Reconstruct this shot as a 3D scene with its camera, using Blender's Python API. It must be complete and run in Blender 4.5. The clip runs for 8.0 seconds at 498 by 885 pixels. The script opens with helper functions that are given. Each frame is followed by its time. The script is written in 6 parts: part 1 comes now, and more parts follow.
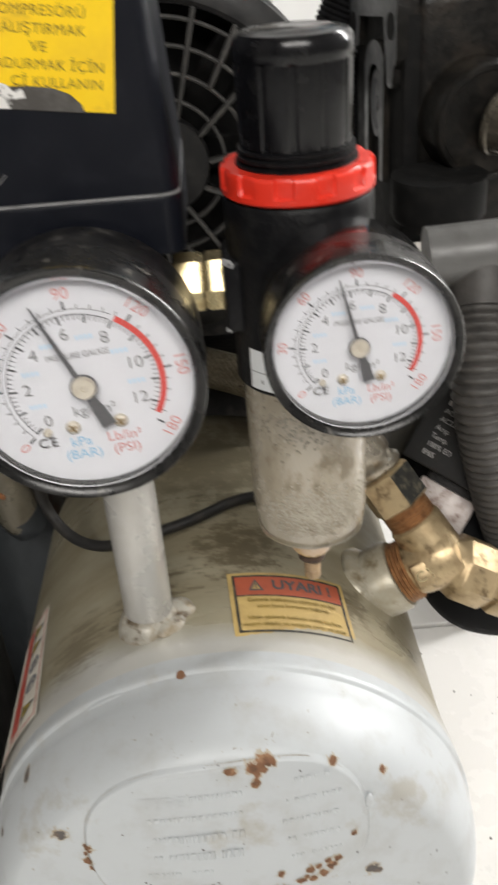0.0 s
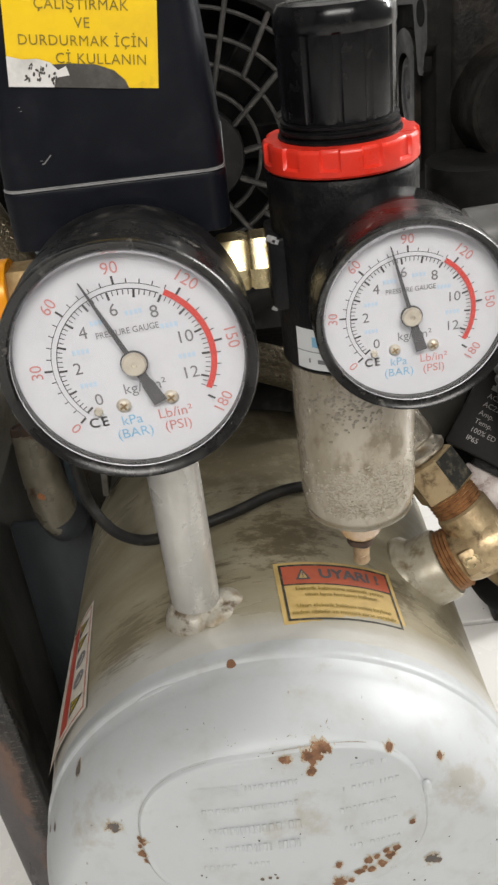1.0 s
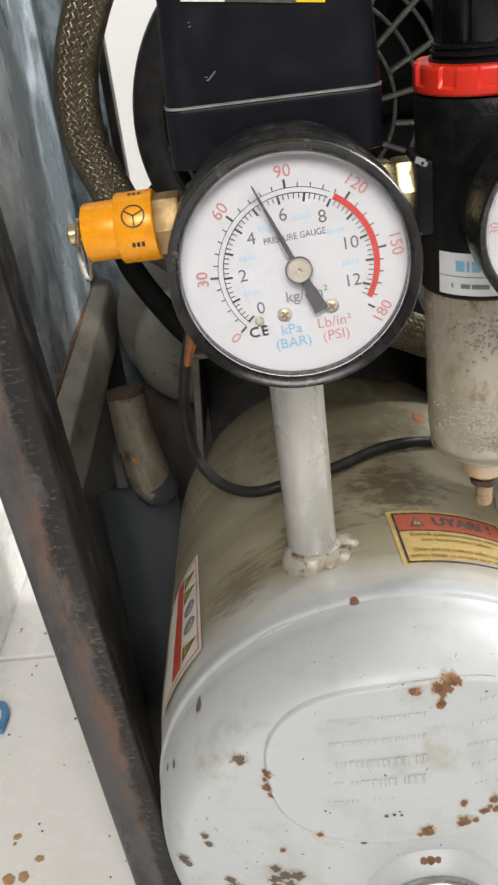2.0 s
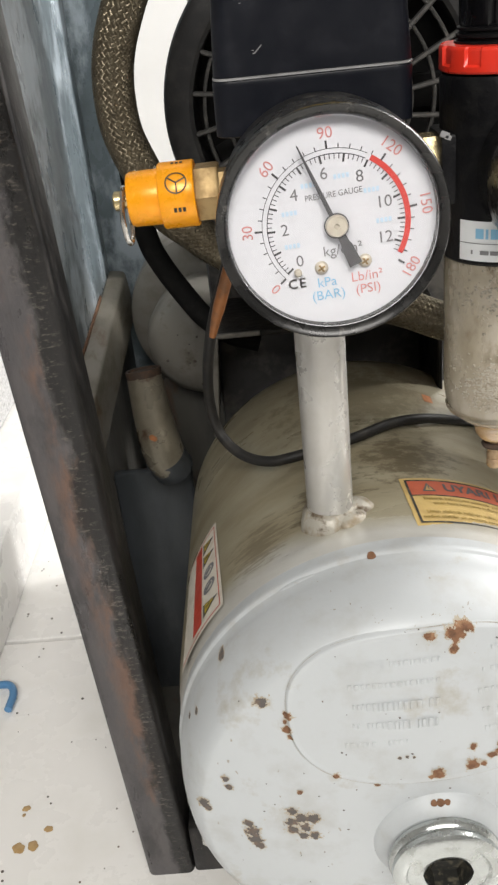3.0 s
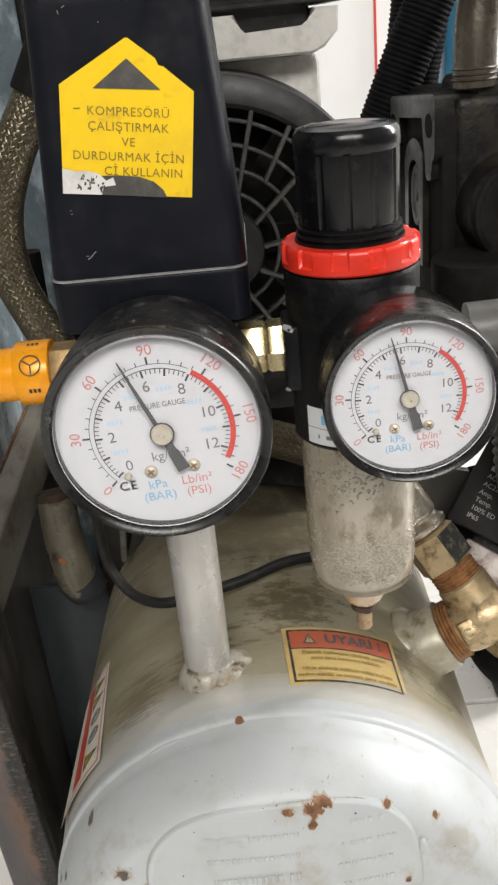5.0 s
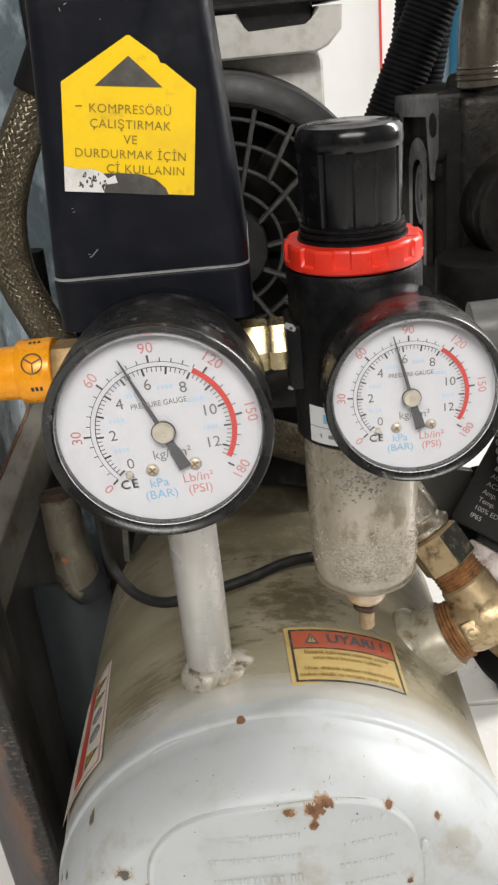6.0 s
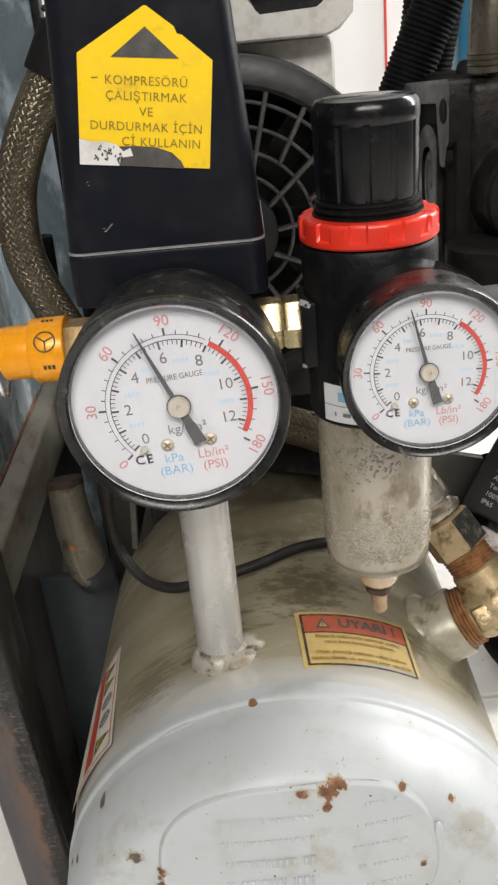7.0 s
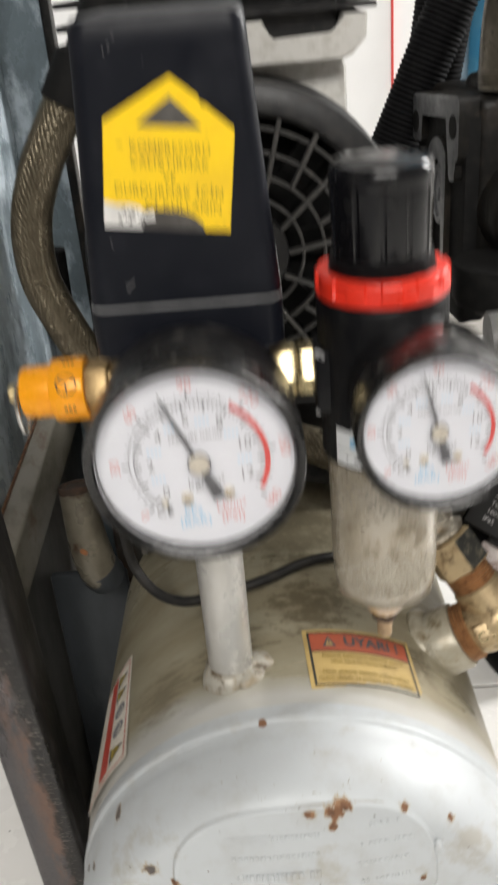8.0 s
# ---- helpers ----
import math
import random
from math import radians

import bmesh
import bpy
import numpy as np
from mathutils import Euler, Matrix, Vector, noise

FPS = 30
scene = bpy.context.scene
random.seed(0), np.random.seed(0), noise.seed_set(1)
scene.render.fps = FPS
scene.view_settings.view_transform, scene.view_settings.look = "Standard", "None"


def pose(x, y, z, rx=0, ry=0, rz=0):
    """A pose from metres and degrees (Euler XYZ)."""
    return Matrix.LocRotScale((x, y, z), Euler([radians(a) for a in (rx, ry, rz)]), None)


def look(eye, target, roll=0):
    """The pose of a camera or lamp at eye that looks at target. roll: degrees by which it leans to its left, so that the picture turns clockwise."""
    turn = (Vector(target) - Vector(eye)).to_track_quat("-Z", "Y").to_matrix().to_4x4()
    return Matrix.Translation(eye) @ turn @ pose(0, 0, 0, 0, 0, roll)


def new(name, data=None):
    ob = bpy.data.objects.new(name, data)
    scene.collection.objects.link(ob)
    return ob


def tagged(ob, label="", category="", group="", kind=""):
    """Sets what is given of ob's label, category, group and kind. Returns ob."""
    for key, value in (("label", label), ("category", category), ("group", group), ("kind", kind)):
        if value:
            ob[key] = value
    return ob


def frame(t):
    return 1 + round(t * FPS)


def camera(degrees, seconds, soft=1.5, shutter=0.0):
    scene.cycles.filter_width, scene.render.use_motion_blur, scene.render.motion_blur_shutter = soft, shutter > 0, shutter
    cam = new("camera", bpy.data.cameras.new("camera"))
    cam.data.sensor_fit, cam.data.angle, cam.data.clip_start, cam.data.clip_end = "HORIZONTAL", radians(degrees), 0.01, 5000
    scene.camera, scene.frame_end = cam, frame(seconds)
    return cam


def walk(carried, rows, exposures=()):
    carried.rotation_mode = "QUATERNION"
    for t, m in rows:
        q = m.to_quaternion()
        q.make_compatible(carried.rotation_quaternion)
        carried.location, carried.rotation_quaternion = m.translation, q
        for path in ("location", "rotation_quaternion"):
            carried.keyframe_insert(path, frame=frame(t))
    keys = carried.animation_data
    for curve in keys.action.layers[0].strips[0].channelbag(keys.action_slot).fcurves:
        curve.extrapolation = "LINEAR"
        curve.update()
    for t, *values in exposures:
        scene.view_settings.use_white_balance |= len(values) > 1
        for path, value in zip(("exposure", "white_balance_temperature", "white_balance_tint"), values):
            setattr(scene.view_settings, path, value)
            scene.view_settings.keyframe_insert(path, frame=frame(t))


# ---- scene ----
cam = camera(31.31, 8.0, soft=2.4, shutter=0.5)
PATH = [
    (0, (0.0135, -0.1482, 0.3991), (0.0277, 0.7046, -0.1230), -4.57),
    (0.1, (0.0162, -0.1477, 0.3965), (0.0361, 0.7029, -0.1289), -4.87),
    (0.2, (0.0179, -0.1474, 0.3938), (0.0152, 0.7041, -0.1305), -5.45),
    (0.3, (0.0142, -0.1482, 0.3936), (0.0049, 0.7046, -0.1285), -6.10),
    (0.4, (0.0108, -0.1491, 0.3935), (0.0025, 0.7070, -0.1233), -6.31),
    (0.5, (0.0090, -0.1495, 0.3935), (0.0008, 0.7076, -0.1215), -6.42),
    (0.8, (0.0080, -0.1498, 0.3923), (-0.0017, 0.7103, -0.1177), -6.79),
    (1, (0.0073, -0.1500, 0.3915), (-0.0064, 0.7118, -0.1155), -6.99),
    (1.1, (0.0067, -0.1502, 0.3911), (-0.0078, 0.7117, -0.1157), -7.01),
    (1.2, (0.0057, -0.1506, 0.3905), (-0.0102, 0.7126, -0.1142), -7.02),
    (1.3, (0.0029, -0.1516, 0.3890), (-0.0177, 0.7134, -0.1124), -6.99),
    (1.4, (-0.0010, -0.1531, 0.3869), (-0.0272, 0.7135, -0.1115), -6.93),
    (1.5, (-0.0048, -0.1545, 0.3848), (-0.0352, 0.7128, -0.1121), -6.95),
    (1.6, (-0.0094, -0.1564, 0.3820), (-0.0431, 0.7113, -0.1141), -7.12),
    (1.7, (-0.0148, -0.1588, 0.3787), (-0.0552, 0.7102, -0.1144), -7.47),
    (1.8, (-0.0194, -0.1616, 0.3766), (-0.0654, 0.7087, -0.1139), -7.60),
    (1.9, (-0.0211, -0.1627, 0.3760), (-0.0681, 0.7094, -0.1112), -7.56),
    (2, (-0.0214, -0.1629, 0.3759), (-0.0697, 0.7098, -0.1099), -7.58),
    (2.1, (-0.0233, -0.1644, 0.3756), (-0.0740, 0.7090, -0.1087), -7.48),
    (2.2, (-0.0268, -0.1681, 0.3751), (-0.0793, 0.7061, -0.1076), -7.26),
    (3.3, (-0.0333, -0.1852, 0.3685), (-0.0615, 0.6985, -0.0987), -5.71),
    (3.5, (-0.0278, -0.1841, 0.3744), (-0.0558, 0.7001, -0.0920), -5.45),
    (3.6, (-0.0213, -0.1866, 0.3798), (-0.0547, 0.7029, -0.0759), -5.36),
    (3.7, (-0.0144, -0.1918, 0.3890), (-0.0411, 0.7063, -0.0498), -5.48),
    (3.8, (-0.0062, -0.1839, 0.3978), (-0.0367, 0.7105, -0.0485), -5.57),
    (3.9, (-0.0011, -0.1762, 0.4005), (-0.0263, 0.7117, -0.0588), -5.42),
    (4, (0.0033, -0.1726, 0.3972), (-0.0244, 0.7176, -0.0574), -5.49),
    (4.1, (0.0037, -0.1724, 0.3973), (-0.0209, 0.7178, -0.0577), -5.41),
    (4.2, (0.0040, -0.1721, 0.3973), (-0.0270, 0.7203, -0.0528), -5.60),
    (4.3, (0.0053, -0.1713, 0.3976), (-0.0302, 0.7246, -0.0452), -5.76),
    (4.4, (0.0064, -0.1706, 0.3984), (-0.0274, 0.7281, -0.0390), -5.83),
    (4.5, (0.0069, -0.1702, 0.3997), (-0.0169, 0.7308, -0.0334), -5.72),
    (4.6, (0.0070, -0.1702, 0.3997), (-0.0051, 0.7320, -0.0315), -5.39),
    (4.7, (0.0070, -0.1702, 0.3997), (-0.0067, 0.7337, -0.0279), -5.43),
    (5.8, (0.0078, -0.1700, 0.3989), (-0.0173, 0.7338, -0.0283), -5.58),
    (6, (0.0078, -0.1699, 0.3988), (-0.0171, 0.7345, -0.0273), -5.56),
    (6.5, (0.0064, -0.1696, 0.3981), (-0.0168, 0.7353, -0.0269), -5.53),
    (6.6, (0.0064, -0.1696, 0.3981), (-0.0178, 0.7356, -0.0261), -5.55),
    (6.7, (0.0062, -0.1696, 0.3979), (-0.0182, 0.7356, -0.0264), -5.56),
    (6.8, (0.0058, -0.1697, 0.3973), (-0.0182, 0.7351, -0.0278), -5.54),
    (6.9, (0.0047, -0.1703, 0.3950), (-0.0207, 0.7346, -0.0299), -5.53),
    (7, (0.0040, -0.1711, 0.3931), (-0.0225, 0.7337, -0.0319), -5.52),
    (7.5, (0.0045, -0.1714, 0.3931), (-0.0217, 0.7355, -0.0276), -5.50),
    (7.8, (0.0031, -0.1703, 0.3935), (-0.0215, 0.7345, -0.0315), -5.32),
    (7.9, (0.0009, -0.1705, 0.3963), (-0.0246, 0.7307, -0.0363), -5.26),
    (8, (0.0012, -0.1687, 0.4173), (-0.0254, 0.7159, -0.0483), -5.02),
]
LIGHTER = [(0, -0.08), (1.0, -0.12), (1.5, -0.1), (2.2, 0.14), (3.3, 0.2), (4.0, 0.0), (7.5, -0.02), (8.0, 0.0)]
walk(cam, [(t, look(eye, target, roll)) for t, eye, target, roll in PATH], LIGHTER)

# ---- world, light, exposure ----
world = bpy.data.worlds.new("sky")
scene.world = world
world.use_nodes = True
wn = world.node_tree.nodes
sky = wn.new("ShaderNodeTexSky")
sky.sky_type, sky.sun_disc = "NISHITA", False
sky.sun_elevation, sky.sun_rotation = radians(48), radians(200)
world.node_tree.links.new(sky.outputs[0], wn["Background"].inputs[0])
wn["Background"].inputs[1].default_value = 0.12

sun = new("sun", bpy.data.lights.new("sun", "SUN"))
sun.data.energy, sun.data.angle, sun.data.color = 0.8, radians(12), (1.0, 0.96, 0.9)
sun.matrix_world = look((-0.8, -2.6, 3.4), (0, 0, 0))


def window_lamp(name, x, y, z, sx, sz, target, power, color):
    lamp = new(name, bpy.data.lights.new(name, "AREA"))
    lamp.data.shape, lamp.data.size, lamp.data.size_y = "RECTANGLE", sx, sz
    lamp.data.energy, lamp.data.color = power, color
    lamp.matrix_world = look((x, y, z), target)
    return lamp


window_lamp("daylight_front", 0.15, -1.94, 1.85, 1.9, 0.7, (0.15, 0, 1.2), 60.0, (1.0, 0.958, 0.895))
# unseen side lamp, added to brighten the white wall behind the machine
window_lamp("back_wall_fill", 1.74, 0.86, 1.3, 0.26, 1.4, (0, 1.0, 0.7), 54.0, (1.0, 0.98, 0.95))


# ---- small builders ----
def part(name, bm, material, parent=None, label="", smooth=True):
    me = bpy.data.meshes.new(name)
    bm.to_mesh(me)
    bm.free()
    if smooth:
        me.polygons.foreach_set("use_smooth", [True] * len(me.polygons))
        me.set_sharp_from_angle(angle=radians(38))
    me.materials.append(material)
    ob = new(name, me)
    if parent is not None:
        ob.parent = parent
        ob.matrix_parent_inverse = Matrix.Translation(parent.location).inverted()
    return tagged(ob, label=label)


def thing(name, base, label, category, group="", kind=""):
    ob = new(name)
    ob.location = base
    ob.empty_display_size = 0.01
    return tagged(ob, label=label, category=category, group=group, kind=kind)


def axis_matrix(origin, direction, up=(0, 0, 1)):
    """Local z along direction, local y as near to up as it can be."""
    z = Vector(direction).normalized()
    u = Vector(up)
    if abs(z.dot(u.normalized())) > 0.98:
        u = Vector((0, 1, 0))
    x = u.cross(z).normalized()
    y = z.cross(x)
    m = Matrix((x, y, z)).transposed().to_4x4()
    m.translation = origin
    return m


def add_lathe(bm, profile, m, seg=48, wobble=None):
    """profile: (radius, height) pairs, turned round local z."""
    rings = []
    for r, h in profile:
        if r < 1e-6:
            rings.append([bm.verts.new(m @ Vector((0, 0, h)))])
        else:
            ring = []
            for k in range(seg):
                a = 2 * math.pi * k / seg
                rr = r * (wobble(a, h) if wobble else 1.0)
                ring.append(bm.verts.new(m @ Vector((rr * math.cos(a), rr * math.sin(a), h))))
            rings.append(ring)
    for a, b in zip(rings, rings[1:]):
        for k in range(seg):
            n = (k + 1) % seg
            if len(a) == 1 and len(b) > 1:
                bm.faces.new((a[0], b[k], b[n]))
            elif len(b) == 1 and len(a) > 1:
                bm.faces.new((a[k], a[n], b[0]))
            elif len(a) > 1:
                bm.faces.new((a[k], a[n], b[n], b[k]))
    return bm


def lathe(profile, m, seg=48, wobble=None):
    bm = add_lathe(bmesh.new(), profile, m, seg, wobble)
    bmesh.ops.recalc_face_normals(bm, faces=bm.faces)
    return bm


def box(size, m, bevel=0.0, segments=2, bm=None):
    own = bmesh.new()
    bmesh.ops.create_cube(own, size=1.0)
    bmesh.ops.scale(own, vec=size, verts=own.verts)
    if bevel:
        bmesh.ops.bevel(own, geom=own.edges[:] + own.verts[:], offset=bevel, segments=segments, profile=0.5, affect="EDGES")
    bmesh.ops.transform(own, matrix=m, verts=own.verts)
    if bm is None:
        return own
    join(bm, own)
    return bm


def join(bm, other):
    table = {v: bm.verts.new(v.co) for v in other.verts}
    for f in other.faces:
        bm.faces.new([table[v] for v in f.verts])
    other.free()
    return bm


def prism(outline, m, low, high, bevel=0.0, segments=2):
    """An outline in local x, y, from low to high along local z."""
    bm = bmesh.new()
    bottom = [bm.verts.new((x, y, low)) for x, y in outline]
    top = [bm.verts.new((x, y, high)) for x, y in outline]
    bm.faces.new(bottom[::-1])
    lid = bm.faces.new(top)
    for k in range(len(outline)):
        n = (k + 1) % len(outline)
        bm.faces.new((bottom[k], bottom[n], top[n], top[k]))
    if bevel:
        bmesh.ops.bevel(bm, geom=lid.edges[:], offset=bevel, segments=segments, profile=0.5, affect="EDGES")
    bmesh.ops.recalc_face_normals(bm, faces=bm.faces)
    bmesh.ops.transform(bm, matrix=m, verts=bm.verts)
    return bm


def spline(points, steps):
    """Points along a smooth curve through the given ones."""
    p = [Vector(q) for q in points]
    p = [2 * p[0] - p[1]] + p + [2 * p[-1] - p[-2]]
    out = []
    for k in range(1, len(p) - 2):
        for s in range(steps):
            t = s / steps
            a, b, c, d = p[k - 1], p[k], p[k + 1], p[k + 2]
            out.append(0.5 * (2 * b + (c - a) * t + (2 * a - 5 * b + 4 * c - d) * t * t + (3 * b - a - 3 * c + d) * t ** 3))
    out.append(p[-2])
    return out


def resample(line, n):
    far = [0.0]
    for a, b in zip(line, line[1:]):
        far.append(far[-1] + (b - a).length)
    out, k = [], 0
    for i in range(n + 1):
        want = far[-1] * i / n
        while k < len(far) - 2 and far[k + 1] < want:
            k += 1
        t = (want - far[k]) / max(far[k + 1] - far[k], 1e-9)
        out.append(line[k].lerp(line[k + 1], min(max(t, 0), 1)))
    return out, far[-1]


def sweep(points, radius, n=80, seg=16, steps=12, caps=True):
    """A tube along a curve. radius: a number or a function of (metres along, angle)."""
    line, length = resample(spline(points, steps), n)
    bm = bmesh.new()
    side = None
    rings = []
    for i, p in enumerate(line):
        ahead = (line[min(i + 1, n)] - line[max(i - 1, 0)]).normalized()
        if side is None:
            side = ahead.orthogonal().normalized()
        side = (side - ahead * side.dot(ahead)).normalized()
        other = ahead.cross(side)
        ring = []
        for k in range(seg):
            a = 2 * math.pi * k / seg
            r = radius(length * i / n, a) if callable(radius) else radius
            ring.append(bm.verts.new(p + r * (math.cos(a) * side + math.sin(a) * other)))
        rings.append(ring)
    for a, b in zip(rings, rings[1:]):
        for k in range(seg):
            m = (k + 1) % seg
            bm.faces.new((a[k], a[m], b[m], b[k]))
    if caps:
        bm.faces.new(rings[0][::-1])
        bm.faces.new(rings[-1])
    return bm


def letters(body, size, align="CENTER", spacing=1.0):
    """Flat glyph faces as (points, faces) in x, y."""
    data = bpy.data.curves.new("letters", "FONT")
    data.body, data.size, data.align_x, data.align_y = body, size, align, "CENTER"
    data.space_character = spacing
    data.resolution_u = 3
    ob = new("letters", data)
    me = bpy.data.meshes.new_from_object(ob)
    pts = [v.co.copy() for v in me.vertices]
    faces = [tuple(p.vertices) for p in me.polygons]
    bpy.data.objects.remove(ob)
    bpy.data.curves.remove(data)
    bpy.data.meshes.remove(me)
    return pts, faces


def add_letters(bm, body, size, at, lay, turn=0.0, align="CENTER", spacing=1.0, bold=0.0, wide=1.0):
    """Letters laid by lay(x, y), which gives a place in the world."""
    pts, faces = letters(body, size, align, spacing)
    pts = [Vector((p.x * wide, p.y, 0)) for p in pts]
    c, s = math.cos(turn), math.sin(turn)
    for shift in ((0, 0),) if not bold else ((0, 0), (bold, 0), (0, bold), (bold, bold)):
        vs = [bm.verts.new(lay(at[0] + (p.x + shift[0]) * c - (p.y + shift[1]) * s, at[1] + (p.x + shift[0]) * s + (p.y + shift[1]) * c)) for p in pts]
        for f in faces:
            try:
                bm.faces.new([vs[k] for k in f])
            except ValueError:
                pass
    return bm


def add_poly(bm, outline, lay):
    bm.faces.new([bm.verts.new(lay(x, y)) for x, y in outline])
    return bm


def add_sheet(bm, x0, x1, y0, y1, lay, nx=12, ny=6):
    """A rectangle of small quads laid by lay."""
    g = [[bm.verts.new(lay(x0 + (x1 - x0) * i / nx, y0 + (y1 - y0) * j / ny)) for i in range(nx + 1)] for j in range(ny + 1)]
    for j in range(ny):
        for i in range(nx):
            bm.faces.new((g[j][i], g[j][i + 1], g[j + 1][i + 1], g[j + 1][i]))
    return bm


def arc_band(bm, r0, r1, a0, a1, lay, n=32):
    pts = []
    for k in range(n + 1):
        a = radians(a0 + (a1 - a0) * k / n)
        pts.append((bm.verts.new(lay(r0 * math.cos(a), r0 * math.sin(a))), bm.verts.new(lay(r1 * math.cos(a), r1 * math.sin(a)))))
    for a, b in zip(pts, pts[1:]):
        bm.faces.new((a[0], a[1], b[1], b[0]))
    return bm


# ---- materials ----
def material(name, color, rough=0.5, metal=0.0, second=None, scale=60.0, amount=0.5, detail=6.0, bump=0.0, bump_scale=400.0,
             rough_spread=0.1, transmission=0.0, coat=0.0, stretch=(1, 1, 1), third=None, third_scale=9.0, third_at=0.6, spec=0.5):
    """A surface of one colour, a second in patches of one size and a third in larger ones, with fine relief."""
    mat = bpy.data.materials.new(name)
    mat.use_nodes = True
    t = mat.node_tree
    n, link = t.nodes, t.links.new
    p = n["Principled BSDF"]
    p.inputs["Metallic"].default_value = metal
    p.inputs["Transmission Weight"].default_value = transmission
    p.inputs["Coat Weight"].default_value = coat
    p.inputs["Coat Roughness"].default_value = 0.12
    p.inputs["Specular IOR Level"].default_value = spec
    geo = n.new("ShaderNodeTexCoord")
    mp = n.new("ShaderNodeMapping")
    mp.inputs["Scale"].default_value = stretch
    link(geo.outputs["Object"], mp.inputs["Vector"])

    def tex(scale, detail, rough=0.6):
        x = n.new("ShaderNodeTexNoise")
        x.inputs["Scale"].default_value, x.inputs["Detail"].default_value, x.inputs["Roughness"].default_value = scale, detail, rough
        link(mp.outputs[0], x.inputs["Vector"])
        return x

    def ramp(source, low, high):
        r = n.new("ShaderNodeMapRange")
        r.inputs["From Min"].default_value, r.inputs["From Max"].default_value = low, high
        link(source, r.inputs["Value"])
        return r.outputs[0]

    def mix(fac, a, b):
        x = n.new("ShaderNodeMix")
        x.data_type = "RGBA"
        link(fac, x.inputs["Factor"])
        for value, key in ((a, "A"), (b, "B")):
            sock = [s for s in x.inputs if s.name == key and s.type == "RGBA"][0]
            if isinstance(value, tuple):
                sock.default_value = (*value, 1)
            else:
                link(value, sock)
        return [s for s in x.outputs if s.type == "RGBA"][0]

    fine = tex(scale, detail)
    col = color
    if second:
        col = mix(ramp(fine.outputs["Fac"], 0.62 - amount * 0.3, 0.72 - amount * 0.1), col, second)
    if third:
        big = tex(third_scale, 8.0, 0.65)
        col = mix(ramp(big.outputs["Fac"], third_at - 0.06, third_at + 0.05), col, third)
    if isinstance(col, tuple):
        p.inputs["Base Color"].default_value = (*col, 1)
    else:
        link(col, p.inputs["Base Color"])
    mr = n.new("ShaderNodeMapRange")
    mr.inputs["From Min"].default_value, mr.inputs["From Max"].default_value = 0.3, 0.7
    mr.inputs["To Min"].default_value, mr.inputs["To Max"].default_value = max(rough - rough_spread, 0.02), min(rough + rough_spread, 1)
    link(fine.outputs["Fac"], mr.inputs["Value"])
    link(mr.outputs[0], p.inputs["Roughness"])
    if bump:
        grain = tex(bump_scale, 4.0)
        b = n.new("ShaderNodeBump")
        b.inputs["Strength"].default_value, b.inputs["Distance"].default_value = bump, 0.0006
        link(grain.outputs["Fac"], b.inputs["Height"])
        link(b.outputs[0], p.inputs["Normal"])
    return mat


M_cap = material("silver_paint", (0.488, 0.515, 0.532), 0.50, 0.10, (0.445, 0.460, 0.462), 70, 0.4, bump=0.09, bump_scale=300, third=(0.405, 0.396, 0.366), third_scale=48, third_at=0.64, spec=0.42)
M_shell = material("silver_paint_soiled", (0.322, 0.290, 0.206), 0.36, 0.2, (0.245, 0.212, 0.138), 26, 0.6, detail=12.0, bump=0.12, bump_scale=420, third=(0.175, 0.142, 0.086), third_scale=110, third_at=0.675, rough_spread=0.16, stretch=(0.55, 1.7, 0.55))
M_stain = material("rust_stained_paint", (0.425, 0.385, 0.315), 0.55, 0.0, (0.36, 0.29, 0.20), 420, 0.5)
M_mount = material("dusty_black_sheet", (0.055, 0.053, 0.052), 0.5, 0.0, (0.030, 0.029, 0.029), 60, 0.5, bump=0.15, third=(0.12, 0.112, 0.10), third_scale=45, third_at=0.60)
M_foot = material("amber_plastic", (0.50, 0.325, 0.17), 0.28, 0.0, (0.36, 0.205, 0.09), 160, 0.5, transmission=0.2, coat=0.3)
M_pipe = material("silver_paint_pipe", (0.47, 0.46, 0.435), 0.30, 0.35, (0.42, 0.405, 0.37), 60, 0.45, bump=0.06, bump_scale=260, third=(0.24, 0.18, 0.11), third_scale=300, third_at=0.715)
M_weld = material("weld_bead", (0.38, 0.36, 0.31), 0.42, 0.15, (0.24, 0.19, 0.12), 190, 0.6, bump=0.7, bump_scale=380, third=(0.09, 0.06, 0.032), third_scale=150, third_at=0.58)
M_rust = material("rust", (0.20, 0.098, 0.050), 0.85, 0.0, (0.115, 0.058, 0.034), 380, 0.6, bump=0.5, bump_scale=900, third=(0.31, 0.175, 0.095), third_scale=260, third_at=0.60)
M_scuff = material("scuffed_paint", (0.36, 0.345, 0.31), 0.6, 0.0, (0.25, 0.225, 0.185), 600, 0.5, bump=0.2, bump_scale=900)
M_chip = material("grey_chip", (0.10, 0.09, 0.085), 0.8, 0.0, (0.17, 0.12, 0.09), 500, 0.5, bump=0.4, bump_scale=900)
M_black = material("black_plastic", (0.006, 0.007, 0.011), 0.40, 0.0, (0.010, 0.011, 0.016), 120, 0.3, bump=0.06, bump_scale=700, spec=0.20, third=(0.030, 0.031, 0.036), third_scale=240, third_at=0.74)
M_groove = material("worn_edge", (0.30, 0.30, 0.305), 0.5, 0.0, (0.20, 0.20, 0.20), 150, 0.5)
M_gloss = material("glossy_black_plastic", (0.005, 0.005, 0.006), 0.22, 0.0, (0.009, 0.009, 0.009), 200, 0.2, bump=0.04, bump_scale=350, spec=0.36)
